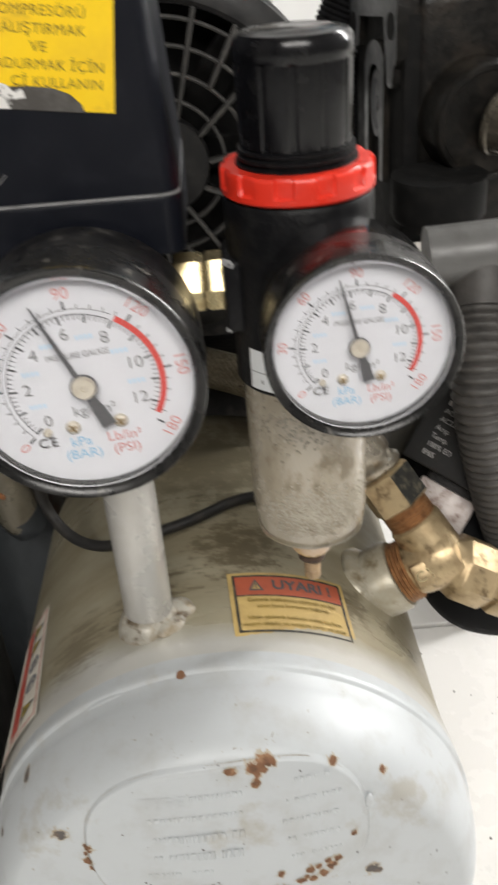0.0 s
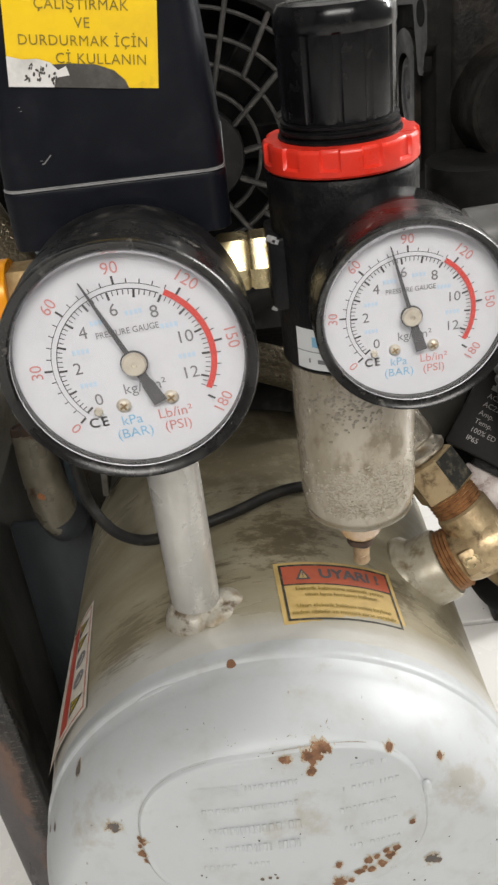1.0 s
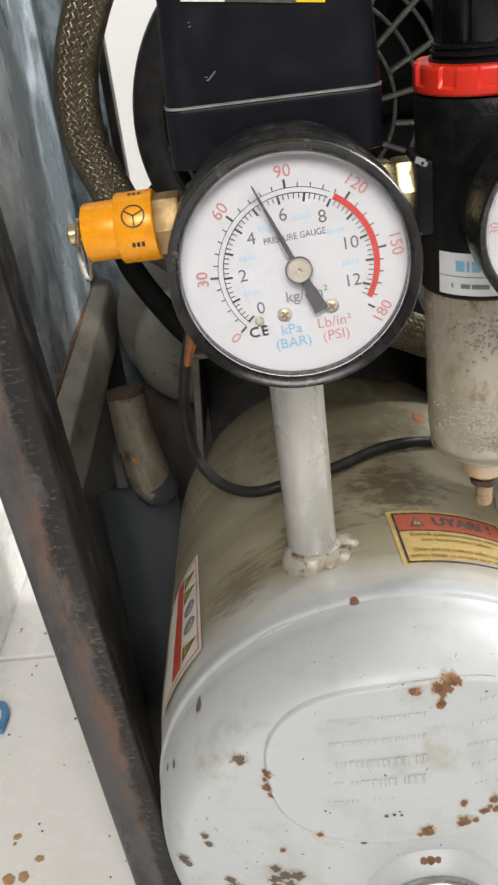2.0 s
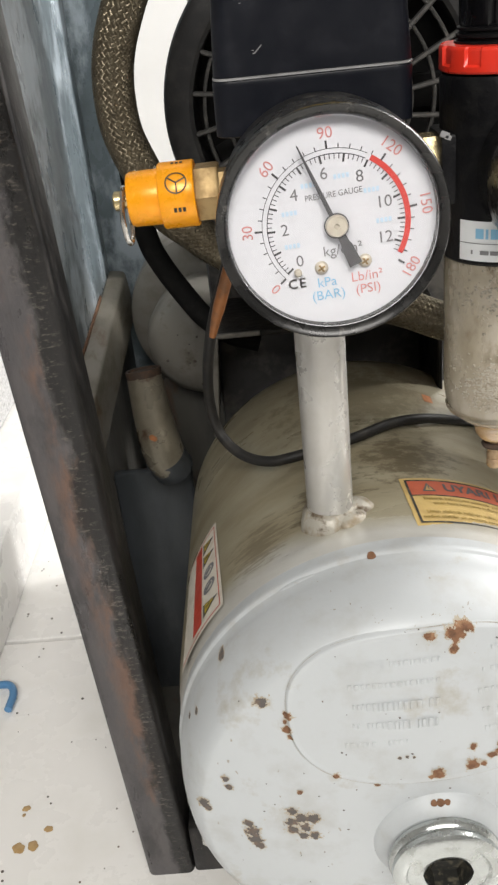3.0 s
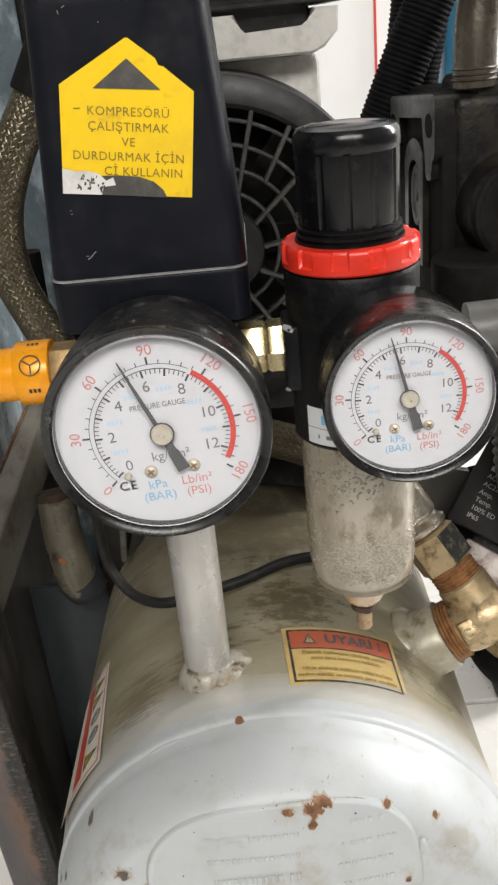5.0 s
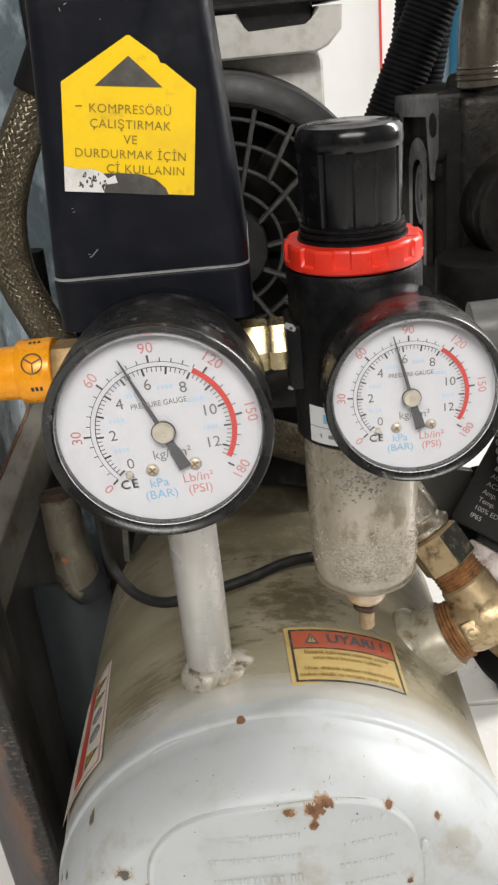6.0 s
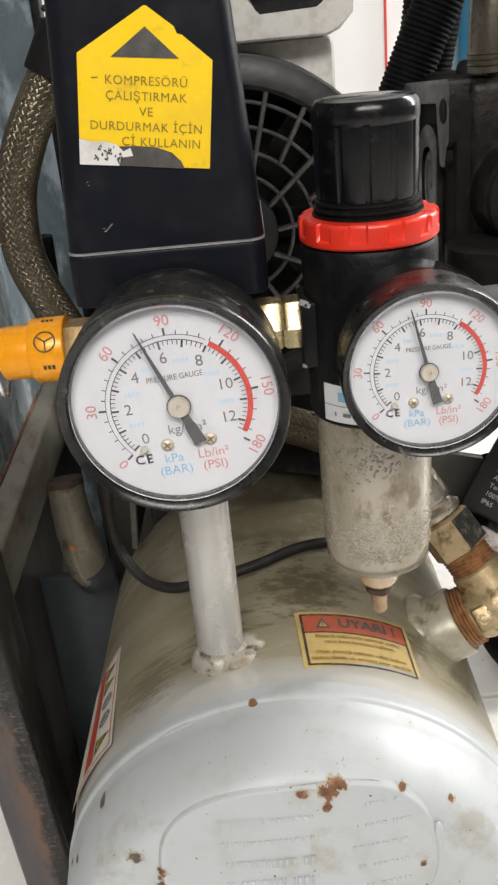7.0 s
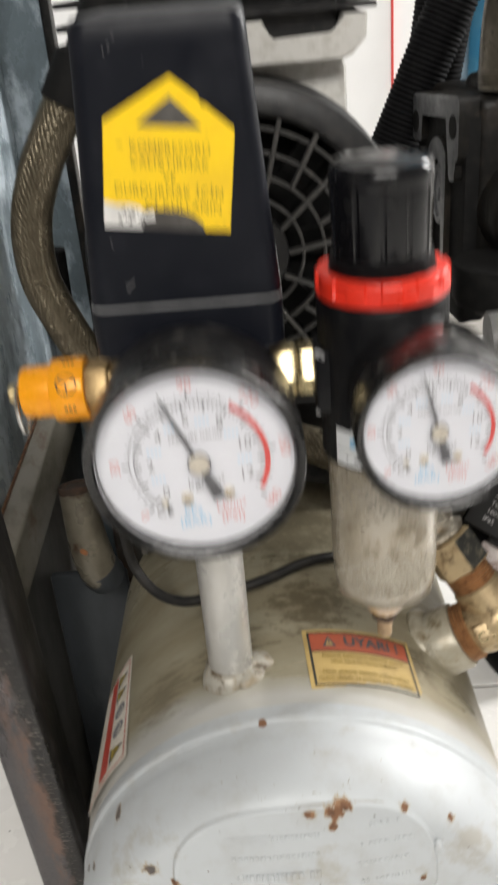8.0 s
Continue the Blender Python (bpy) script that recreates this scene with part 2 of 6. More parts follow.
M_body = material("black_painted_metal", (0.006, 0.006, 0.007), 0.40, 0.0, (0.011, 0.011, 0.011), 260, 0.4, bump=0.35, bump_scale=700, spec=0.15, third=(0.06, 0.057, 0.052), third_scale=420, third_at=0.72)
M_caseg = material("gauge_case_glossy", (0.012, 0.012, 0.013), 0.10, 0.0, (0.02, 0.02, 0.02), 150, 0.3, bump=0.03, bump_scale=200, coat=0.6)
M_case = material("gauge_case_black", (0.012, 0.012, 0.013), 0.36, 0.0, (0.030, 0.029, 0.028), 170, 0.4, bump=0.12, bump_scale=300, third=(0.10, 0.095, 0.088), third_scale=150, third_at=0.63, spec=0.5)
M_rim = material("gauge_rim_worn", (0.010, 0.010, 0.010), 0.27, 0.0, (0.024, 0.023, 0.022), 130, 0.5, bump=0.12, bump_scale=300, third=(0.17, 0.16, 0.145), third_scale=190, third_at=0.67, spec=0.5)
M_dial = material("dial_white", (0.66, 0.67, 0.715), 0.45, 0.0, (0.63, 0.64, 0.68), 60, 0.3)
# inks of the dials, paled: the lens's haze is put into their colour
M_ink = material("ink_black", (0.075, 0.075, 0.082), 0.5)
M_inkgrey = material("ink_grey", (0.20, 0.20, 0.21), 0.5)
M_inkred = material("ink_red", (0.62, 0.060, 0.050), 0.5)
M_inkpink = material("ink_red_hazed", (0.62, 0.26, 0.25), 0.5)
M_inkblue = material("ink_blue", (0.24, 0.50, 0.71), 0.5)
M_inkpale = material("ink_blue_pale", (0.50, 0.66, 0.80), 0.5)
M_red = material("red_plastic", (0.76, 0.035, 0.016), 0.34, 0.0, (0.68, 0.03, 0.015), 150, 0.4, bump=0.05, bump_scale=500, coat=0.15)
M_yellow = material("yellow_sticker", (0.90, 0.60, 0.012), 0.36, 0.0, (0.82, 0.53, 0.012), 90, 0.4, third=(0.62, 0.40, 0.02), third_scale=130, third_at=0.68)
M_paper = material("torn_paper", (0.72, 0.71, 0.69), 0.7, 0.0, (0.55, 0.54, 0.52), 160, 0.4)
M_glue = material("glue_residue", (0.055, 0.05, 0.045), 0.6, 0.0, (0.09, 0.085, 0.078), 400, 0.6)
M_orange = material("orange_anodised", (0.89, 0.35, 0.006), 0.30, 0.1, (0.82, 0.30, 0.006), 200, 0.3, bump=0.05)
M_brass = material("brass", (0.48, 0.37, 0.22), 0.40, 0.7, (0.34, 0.25, 0.14), 160, 0.5, bump=0.35, bump_scale=420, third=(0.17, 0.12, 0.065), third_scale=140, third_at=0.585)
M_brassclean = material("brass_yellow_zinc", (0.62, 0.51, 0.29), 0.28, 0.9, (0.50, 0.39, 0.20), 150, 0.4, bump=0.05)
M_sealant = material("thread_sealant_rusty", (0.36, 0.19, 0.085), 0.42, 0.4, (0.20, 0.095, 0.042), 300, 0.5, bump=0.4, bump_scale=600)
M_grime = material("brass_blackened", (0.022, 0.022, 0.019), 0.6, 0.1, (0.13, 0.115, 0.08), 420, 0.35, bump=0.5, bump_scale=500)
M_zinc = material("zinc_plated_steel", (0.52, 0.545, 0.54), 0.24, 0.85, (0.40, 0.415, 0.40), 120, 0.5, bump=0.1, third=(0.32, 0.32, 0.27), third_scale=70, third_at=0.6)
M_steel = material("bare_steel", (0.60, 0.58, 0.55), 0.22, 1.0, (0.45, 0.42, 0.36), 160, 0.4, bump=0.06)
M_film = material("fogged_bowl_film", (0.46, 0.41, 0.33), 0.24, 0.0, (0.33, 0.282, 0.20), 75, 0.6, bump=0.3, bump_scale=480, third=(0.215, 0.172, 0.108), third_scale=110, third_at=0.60, spec=0.5, coat=0.4, transmission=0.2, stretch=(1, 1, 0.6))
M_drain = material("drain_brass_dull", (0.42, 0.30, 0.18), 0.42, 0.5, (0.26, 0.17, 0.10), 200, 0.5, bump=0.2)
M_braid = material("steel_braid", (0.150, 0.128, 0.090), 0.33, 0.85, (0.095, 0.080, 0.055), 200, 0.5)
M_rubber = material("black_rubber", (0.008, 0.008, 0.008), 0.7, 0.0, (0.014, 0.0135, 0.013), 200, 0.5, bump=0.15, spec=0.10)
M_cable = material("dusty_black_cable", (0.013, 0.0125, 0.012), 0.5, 0.0, (0.030, 0.027, 0.023), 140, 0.5, bump=0.2, spec=0.3)
M_corr = material("grey_corrugated_plastic", (0.062, 0.058, 0.054), 0.5, 0.0, (0.035, 0.033, 0.031), 120, 0.5)
M_greyplastic = material("grey_plastic", (0.115, 0.115, 0.112), 0.42, 0.0, (0.085, 0.084, 0.08), 90, 0.5, bump=0.1)
M_fan = material("fan_cover_black", (0.012, 0.012, 0.0125), 0.44, 0.0, (0.024, 0.023, 0.022), 180, 0.5, bump=0.15, spec=0.32, third=(0.06, 0.056, 0.05), third_scale=260, third_at=0.70)
M_fandust = material("fan_guard_dusty", (0.048, 0.047, 0.045), 0.42, 0.0, (0.095, 0.090, 0.082), 300, 0.4)
M_alu = material("cast_aluminium", (0.54, 0.53, 0.50), 0.55, 0.3, (0.45, 0.435, 0.40), 200, 0.5, bump=0.25, bump_scale=1300)
M_iron = material("black_cast_iron", (0.007, 0.0066, 0.006), 0.40, 0.0, (0.014, 0.012, 0.010), 200, 0.5, bump=0.6, bump_scale=420, spec=0.20, third=(0.022, 0.018, 0.014), third_scale=40, third_at=0.59)
M_ironface = material("machined_face_grey", (0.085, 0.087, 0.092), 0.42, 0.2, (0.055, 0.056, 0.060), 160, 0.5, bump=0.1, third=(0.022, 0.022, 0.023), third_scale=70, third_at=0.63)
M_dullpipe = material("dull_pipe", (0.105, 0.093, 0.072), 0.32, 0.6, (0.06, 0.052, 0.038), 150, 0.5, bump=0.2, third=(0.035, 0.03, 0.022), third_scale=60, third_at=0.58)
M_coil = material("coil_black", (0.012, 0.012, 0.012), 0.55, 0.0, (0.020, 0.019, 0.018), 200, 0.4, bump=0.15, spec=0.3)
M_valve = material("valve_body_aluminium", (0.40, 0.36, 0.34), 0.5, 0.3, (0.27, 0.22, 0.20), 200, 0.5, bump=0.3, third=(0.13, 0.07, 0.05), third_scale=170, third_at=0.63)
M_bluegrey = material("blue_grey_painted_sheet", (0.165, 0.203, 0.224), 0.32, 0.1, (0.105, 0.130, 0.145), 60, 0.6, bump=0.1, stretch=(1, 0.85, 0.5), third=(0.42, 0.48, 0.525), third_scale=38, third_at=0.54, rough_spread=0.15)
M_greysheet = material("grey_green_sheet", (0.092, 0.089, 0.078), 0.36, 0.1, (0.066, 0.064, 0.058), 45, 0.5, bump=0.08, stretch=(1, 1, 0.35), third=(0.085, 0.050, 0.031), third_scale=32, third_at=0.63)
M_darksheet = material("dark_blue_grey_sheet", (0.054, 0.061, 0.067), 0.36, 0.1, (0.036, 0.040, 0.045), 40, 0.5, bump=0.08, stretch=(1, 1, 0.35), third=(0.080, 0.086, 0.092), third_scale=30, third_at=0.62)
M_lip = material("beige_grey_lip", (0.185, 0.171, 0.138), 0.42, 0.1, (0.125, 0.110, 0.082), 90, 0.5, bump=0.12, stretch=(1, 0.5, 1), third=(0.12, 0.073, 0.040), third_scale=60, third_at=0.62)
M_post = material("black_post_rusted", (0.078, 0.073, 0.076), 0.36, 0.2, (0.105, 0.096, 0.096), 70, 0.5, bump=0.5, bump_scale=420, stretch=(1, 1, 0.4), rough_spread=0.18)
M_postblack = material("black_post_paint", (0.010, 0.0095, 0.0095), 0.4, 0.0, (0.030, 0.027, 0.025), 160, 0.4, bump=0.35, bump_scale=420, stretch=(1, 1, 0.4), spec=0.4, third=(0.13, 0.12, 0.105), third_scale=520, third_at=0.70)
M_tile = material("white_floor_tile", (0.78, 0.77, 0.75), 0.28, 0.0, (0.74, 0.73, 0.70), 30, 0.4)
M_grout = material("grout", (0.34, 0.325, 0.30), 0.9, 0.0, (0.26, 0.245, 0.22), 80, 0.5, bump=0.3)
M_dim = material("unseen_grey_wall", (0.20, 0.195, 0.185), 0.8, 0.0, (0.16, 0.155, 0.15), 10, 0.5, bump=0.1, bump_scale=60)
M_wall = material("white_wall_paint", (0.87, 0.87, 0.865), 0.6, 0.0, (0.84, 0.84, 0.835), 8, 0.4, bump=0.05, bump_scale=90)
M_stone = material("grey_granite", (0.42, 0.42, 0.42), 0.5, 0.0, (0.62, 0.62, 0.62), 420, 0.7, third=(0.26, 0.26, 0.26), third_scale=300, third_at=0.6)
M_ceiling = material("unseen_grey_ceiling", (0.30, 0.295, 0.285), 0.8, 0.0, (0.26, 0.255, 0.25), 10, 0.4)
M_oil = material("dried_oil_drop", (0.43, 0.29, 0.13), 0.4, 0.0, (0.36, 0.22, 0.085), 260, 0.5)
M_labelyellow = material("label_cream", (0.47, 0.335, 0.125), 0.42, 0.0, (0.36, 0.25, 0.09), 90, 0.55)
M_labelred = material("label_orange_red", (0.38, 0.085, 0.042), 0.42, 0.0, (0.30, 0.07, 0.035), 120, 0.5)
M_labelwhite = material("label_white", (0.66, 0.62, 0.54), 0.45, 0.0, (0.55, 0.50, 0.42), 130, 0.4)
M_hazyellow = material("label_dull_yellow", (0.50, 0.37, 0.03), 0.42, 0.0, (0.40, 0.28, 0.03), 200, 0.5)
M_hazred = material("label_red", (0.50, 0.06, 0.035), 0.42, 0.0, (0.42, 0.06, 0.04), 200, 0.5)
M_orangepaint = material("orange_paint_mark", (0.42, 0.13, 0.03), 0.5, 0.0, (0.26, 0.13, 0.06), 500, 0.7)
M_stub = material("grey_olive_paint", (0.215, 0.195, 0.150), 0.32, 0.3, (0.15, 0.13, 0.095), 75, 0.55, bump=0.15, third=(0.085, 0.050, 0.028), third_scale=90, third_at=0.63)
M_vessel = material("grey_vessel_paint", (0.27, 0.255, 0.225), 0.46, 0.1, (0.21, 0.195, 0.165), 60, 0.4, bump=0.1, third=(0.15, 0.125, 0.095), third_scale=70, third_at=0.65)
M_paleedge = material("bare_sheet_edge", (0.12, 0.113, 0.10), 0.5, 0.2, (0.07, 0.065, 0.055), 200, 0.5)
M_dullbrass = material("dull_brass", (0.40, 0.28, 0.13), 0.46, 0.6, (0.26, 0.17, 0.075), 200, 0.5, bump=0.25, bump_scale=500)
M_whitelabel = material("white_label", (0.74, 0.76, 0.78), 0.4, 0.0, (0.66, 0.67, 0.68), 130, 0.4)
M_inksoft = material("faded_print", (0.20, 0.14, 0.02), 0.5, 0.0, (0.32, 0.22, 0.02), 420, 0.6)
M_textgrey = material("grey_print", (0.36, 0.35, 0.35), 0.5)
M_hub = material("pale_brass_cap", (0.60, 0.55, 0.46), 0.35, 0.3, (0.52, 0.46, 0.37), 200, 0.4)
M_hoseblack = material("matt_black_hose", (0.006, 0.006, 0.0065), 0.7, 0.0, (0.010, 0.010, 0.010), 200, 0.5, spec=0.06)
M_socket = material("soiled_silver_socket", (0.37, 0.342, 0.27), 0.34, 0.2, (0.28, 0.245, 0.17), 120, 0.6, bump=0.15, bump_scale=260, third=(0.17, 0.135, 0.08), third_scale=90, third_at=0.60)
M_drop = material("large_water_drop", (0.27, 0.245, 0.20), 0.07, 0.0, (0.17, 0.15, 0.11), 900, 0.5, spec=0.7)
M_bead = material("water_bead", (0.40, 0.365, 0.30), 0.30, 0.0, (0.31, 0.275, 0.21), 300, 0.5, spec=0.4)
M_darkbrown = material("dark_brown", (0.045, 0.028, 0.019), 0.8, 0.0, (0.09, 0.05, 0.03), 300, 0.5, bump=0.3)
M_bluestrip = material("bright_blue_paint", (0.05, 0.24, 0.42), 0.4, 0.0, (0.08, 0.27, 0.42), 60, 0.5)
M_silvercrimp = material("dull_chromed_ferrule", (0.46, 0.42, 0.35), 0.32, 0.8, (0.25, 0.19, 0.12), 160, 0.5, bump=0.15)
M_bluetube = material("blue_tube", (0.08, 0.22, 0.42), 0.4)
M_tinge = material("orange_brown_tinge", (0.30, 0.115, 0.035), 0.42, 0.2, (0.19, 0.085, 0.035), 160, 0.5)


def ragged_blend(mat, other, axis, start, low, high, ragged, scale=45.0):
    """Gives way from another colour (below low) to the material's own (above high) along an axis, with a ragged border."""
    t = mat.node_tree
    n, link = t.nodes, t.links.new
    p = n["Principled BSDF"]
    own = p.inputs["Base Color"].links[0].from_socket
    co = n.new("ShaderNodeTexCoord")
    dot = n.new("ShaderNodeVectorMath")
    dot.operation = "DOT_PRODUCT"
    dot.inputs[1].default_value = axis
    link(co.outputs["Object"], dot.inputs[0])
    noise = n.new("ShaderNodeTexNoise")
    noise.inputs["Scale"].default_value, noise.inputs["Detail"].default_value = scale, 8.0
    link(co.outputs["Object"], noise.inputs["Vector"])
    add = n.new("ShaderNodeMath")
    add.operation = "MULTIPLY_ADD"
    add.inputs[1].default_value = ragged
    link(noise.outputs["Fac"], add.inputs[0])
    link(dot.outputs["Value"], add.inputs[2])
    r = n.new("ShaderNodeMapRange")
    r.inputs["From Min"].default_value = start + low + ragged / 2
    r.inputs["From Max"].default_value = start + high + ragged / 2
    link(add.outputs[0], r.inputs["Value"])
    x = n.new("ShaderNodeMix")
    x.data_type = "RGBA"
    link(r.outputs[0], x.inputs["Factor"])
    sock = {s.name: s for s in x.inputs if s.type == "RGBA"}
    sock["A"].default_value = (*other, 1)
    link(own, sock["B"])
    link([s for s in x.outputs if s.type == "RGBA"][0], p.inputs["Base Color"])


def worn_bands(mat):
    """Rust in patches along the middle of the post's face, and bare black with pale chips along its inner edge."""
    t = mat.node_tree
    n, link = t.nodes, t.links.new
    p = n["Principled BSDF"]
    own = p.inputs["Base Color"].links[0].from_socket
    co = n.new("ShaderNodeTexCoord")

    def tex(scale, detail, stretch):
        mp = n.new("ShaderNodeMapping")
        mp.inputs["Scale"].default_value = stretch
        link(co.outputs["Object"], mp.inputs["Vector"])
        x = n.new("ShaderNodeTexNoise")
        x.inputs["Scale"].default_value, x.inputs["Detail"].default_value, x.inputs["Roughness"].default_value = scale, detail, 0.65
        link(mp.outputs[0], x.inputs["Vector"])
        return x.outputs["Fac"]

    def maths(kind, a, b, c=None):
        x = n.new("ShaderNodeMath")
        x.operation = kind
        for k, value in enumerate((a, b, c)):
            if value is None:
                continue
            if isinstance(value, (int, float)):
                x.inputs[k].default_value = value
            else:
                link(value, x.inputs[k])
        return x.outputs[0]

    def ramp(source, low, high):
        r = n.new("ShaderNodeMapRange")
        r.inputs["From Min"].default_value, r.inputs["From Max"].default_value = low, high
        link(source, r.inputs["Value"])
        return r.outputs[0]

    def mix(fac, a, color):
        x = n.new("ShaderNodeMix")
        x.data_type = "RGBA"
        link(fac, x.inputs["Factor"])
        sock = {s.name: s for s in x.inputs if s.type == "RGBA"}
        link(a, sock["A"])
        sock["B"].default_value = (*color, 1)
        return [s for s in x.outputs if s.type == "RGBA"][0]

    dot = n.new("ShaderNodeVectorMath")
    dot.operation = "DOT_PRODUCT"
    dot.inputs[1].default_value = (1, 0, 0.0375)
    link(co.outputs["Object"], dot.inputs[0])
    across = maths("ADD", dot.outputs["Value"], 0.1014)
    ragged = maths("MULTIPLY_ADD", tex(75, 10, (1, 1, 0.45)), 0.020, across)
    # rust lies within a band about the middle, in long patches
    band = maths("MULTIPLY", ramp(ragged, 0.0040, 0.0100), ramp(ragged, 0.0190, 0.0150))
    patch = ramp(tex(60, 9, (1, 1, 0.35)), 0.49, 0.60)
    col = mix(maths("MULTIPLY", ramp(tex(48, 9, (1, 1, 0.5)), 0.50, 0.62), 0.75), own, (0.034, 0.032, 0.033))
    col = mix(maths("MULTIPLY", maths("MULTIPLY", band, patch), 0.75), col, (0.165, 0.092, 0.062))
    edge = maths("MULTIPLY", ramp(ragged, 0.0112, 0.0142), 0.95)
    col = mix(edge, col, (0.010, 0.0095, 0.009))
    chips = maths("MULTIPLY", ramp(tex(800, 6, (0.40, 1, 1)), 0.55, 0.68), maths("MULTIPLY", ramp(ragged, 0.0095, 0.0135), ramp(ragged, 0.0215, 0.0150)))
    col = mix(maths("MULTIPLY", chips, 0.7), col, (0.16, 0.14, 0.12))
    link(col, p.inputs["Base Color"])


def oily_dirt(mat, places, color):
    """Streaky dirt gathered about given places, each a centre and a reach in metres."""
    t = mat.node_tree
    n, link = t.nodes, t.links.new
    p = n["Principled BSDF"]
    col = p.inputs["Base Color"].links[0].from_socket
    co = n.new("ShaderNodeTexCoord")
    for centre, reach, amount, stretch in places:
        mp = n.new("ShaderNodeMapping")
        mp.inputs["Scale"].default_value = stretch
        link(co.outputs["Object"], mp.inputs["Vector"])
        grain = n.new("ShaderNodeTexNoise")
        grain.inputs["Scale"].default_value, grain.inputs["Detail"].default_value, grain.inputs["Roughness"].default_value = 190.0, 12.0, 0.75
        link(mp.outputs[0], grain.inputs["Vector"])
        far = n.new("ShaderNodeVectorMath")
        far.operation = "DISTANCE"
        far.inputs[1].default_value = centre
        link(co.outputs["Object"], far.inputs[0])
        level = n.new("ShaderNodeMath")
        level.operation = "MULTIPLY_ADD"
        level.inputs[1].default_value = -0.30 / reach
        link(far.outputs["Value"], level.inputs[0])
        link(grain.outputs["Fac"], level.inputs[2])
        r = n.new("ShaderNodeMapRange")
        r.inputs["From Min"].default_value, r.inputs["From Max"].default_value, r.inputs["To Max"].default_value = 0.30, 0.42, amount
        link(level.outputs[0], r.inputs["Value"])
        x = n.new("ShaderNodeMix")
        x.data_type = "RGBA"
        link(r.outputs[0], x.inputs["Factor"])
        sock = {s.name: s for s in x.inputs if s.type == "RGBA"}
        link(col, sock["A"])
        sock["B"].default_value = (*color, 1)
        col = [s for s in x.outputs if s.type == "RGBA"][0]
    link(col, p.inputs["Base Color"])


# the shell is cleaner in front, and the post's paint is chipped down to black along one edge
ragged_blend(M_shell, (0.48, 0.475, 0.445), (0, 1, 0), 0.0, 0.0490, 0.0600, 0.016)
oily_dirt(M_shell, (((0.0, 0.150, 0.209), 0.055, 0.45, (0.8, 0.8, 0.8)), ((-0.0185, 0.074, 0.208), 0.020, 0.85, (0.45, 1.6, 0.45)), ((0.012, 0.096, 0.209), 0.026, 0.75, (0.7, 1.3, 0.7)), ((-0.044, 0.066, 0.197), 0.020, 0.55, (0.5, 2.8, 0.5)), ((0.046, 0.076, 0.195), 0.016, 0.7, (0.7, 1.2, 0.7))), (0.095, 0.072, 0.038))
worn_bands(M_post)


def clear_glass():
    mat = bpy.data.materials.new("gauge_lens")
    mat.use_nodes = True
    p = mat.node_tree.nodes["Principled BSDF"]
    p.inputs["Transmission Weight"].default_value = 1.0
    p.inputs["Roughness"].default_value = 0.03
    p.inputs["IOR"].default_value = 1.46
    return mat


M_glass = clear_glass()
M_bowl = clear_glass()
M_bowl.name = "clear_polycarbonate"
M_bowl.node_tree.nodes["Principled BSDF"].inputs["Base Color"].default_value = (0.95, 0.93, 0.87, 1)
M_bowl.node_tree.nodes["Principled BSDF"].inputs["Roughness"].default_value = 0.08

# ---- the room ----
def slab(name, x0, x1, y0, y1, z0, z1, mat, label="", category="", kind="structure", bevel=0.0):
    bm = box((x1 - x0, y1 - y0, z1 - z0), Matrix.Translation(((x0 + x1) / 2, (y0 + y1) / 2, (z0 + z1) / 2)), bevel)
    return tagged(part(name, bm, mat, None, label, smooth=False), category=category, kind=kind)


XL, XR, YF, YB, ZC = -1.6, 1.7, -1.9, 1.0, 2.7
floor = slab("floor", XL, XR, YF, YB, -0.10, -0.004, M_grout, "white tiled floor with thin grey joints", "floor")
# ceiling and grey walls are unseen, coloured to keep reflected fill low
slab("ceiling", XL - 0.12, XR + 0.12, YF - 0.12, YB + 0.12, ZC, ZC + 0.12, M_ceiling, "unseen ceiling, grey to keep reflected fill low", "ceiling")
slab("wall_north", XL - 0.12, XR + 0.12, YB, YB + 0.12, -0.1, ZC, M_wall, "bright white plastered wall behind the compressor", "wall")
slab("wall_west", XL - 0.12, XL, YF, YB, -0.1, ZC, M_dim, "unseen side wall, grey to keep reflected fill low", "wall")
slab("wall_south", XL - 0.12, XR + 0.12, YF - 0.12, YF, -0.1, 1.35, M_dim, "unseen wall under the wide window, grey to keep fill low", "wall")
slab("wall_south_lintel", XL - 0.12, XR + 0.12, YF - 0.12, YF, 2.35, ZC, M_dim, "unseen lintel above the wide window, grey to keep fill low", "wall")
slab("wall_south_pier", XL - 0.12, -0.85, YF - 0.12, YF, 1.35, 2.35, M_dim, "unseen pier beside the wide window, grey to keep fill low", "wall")
slab("wall_south_pier", 1.15, XR + 0.12, YF - 0.12, YF, 1.35, 2.35, M_dim, "unseen pier beside the wide window, grey to keep fill low", "wall")
# unseen wall left open for the added side lamp
slab("wall_east", XR, XR + 0.12, YF, YB, -0.1, 0.55, M_dim, "unseen grey side wall under the added fill lamp's opening", "wall")
slab("wall_east_lintel", XR, XR + 0.12, YF, YB, 2.05, ZC, M_dim, "unseen grey lintel over the added fill lamp's opening", "wall")
slab("wall_east_pier", XR, XR + 0.12, YF, 0.70, 0.55, 2.05, M_dim, "unseen grey pier beside the added fill lamp's opening", "wall")
# thin red line on the wall behind
slab("red_stripe", 0.1785, 0.1812, YB - 0.003, YB, 0.0, 1.6, M_inkred, "thin red vertical line on the white wall", "trim")
# stone skirting along the foot of the passage
slab("kerb", -0.66, -0.221, -0.9, 0.99, 0.0, 0.052, M_tile, "white tile step beside the machine", "step", bevel=0.002)
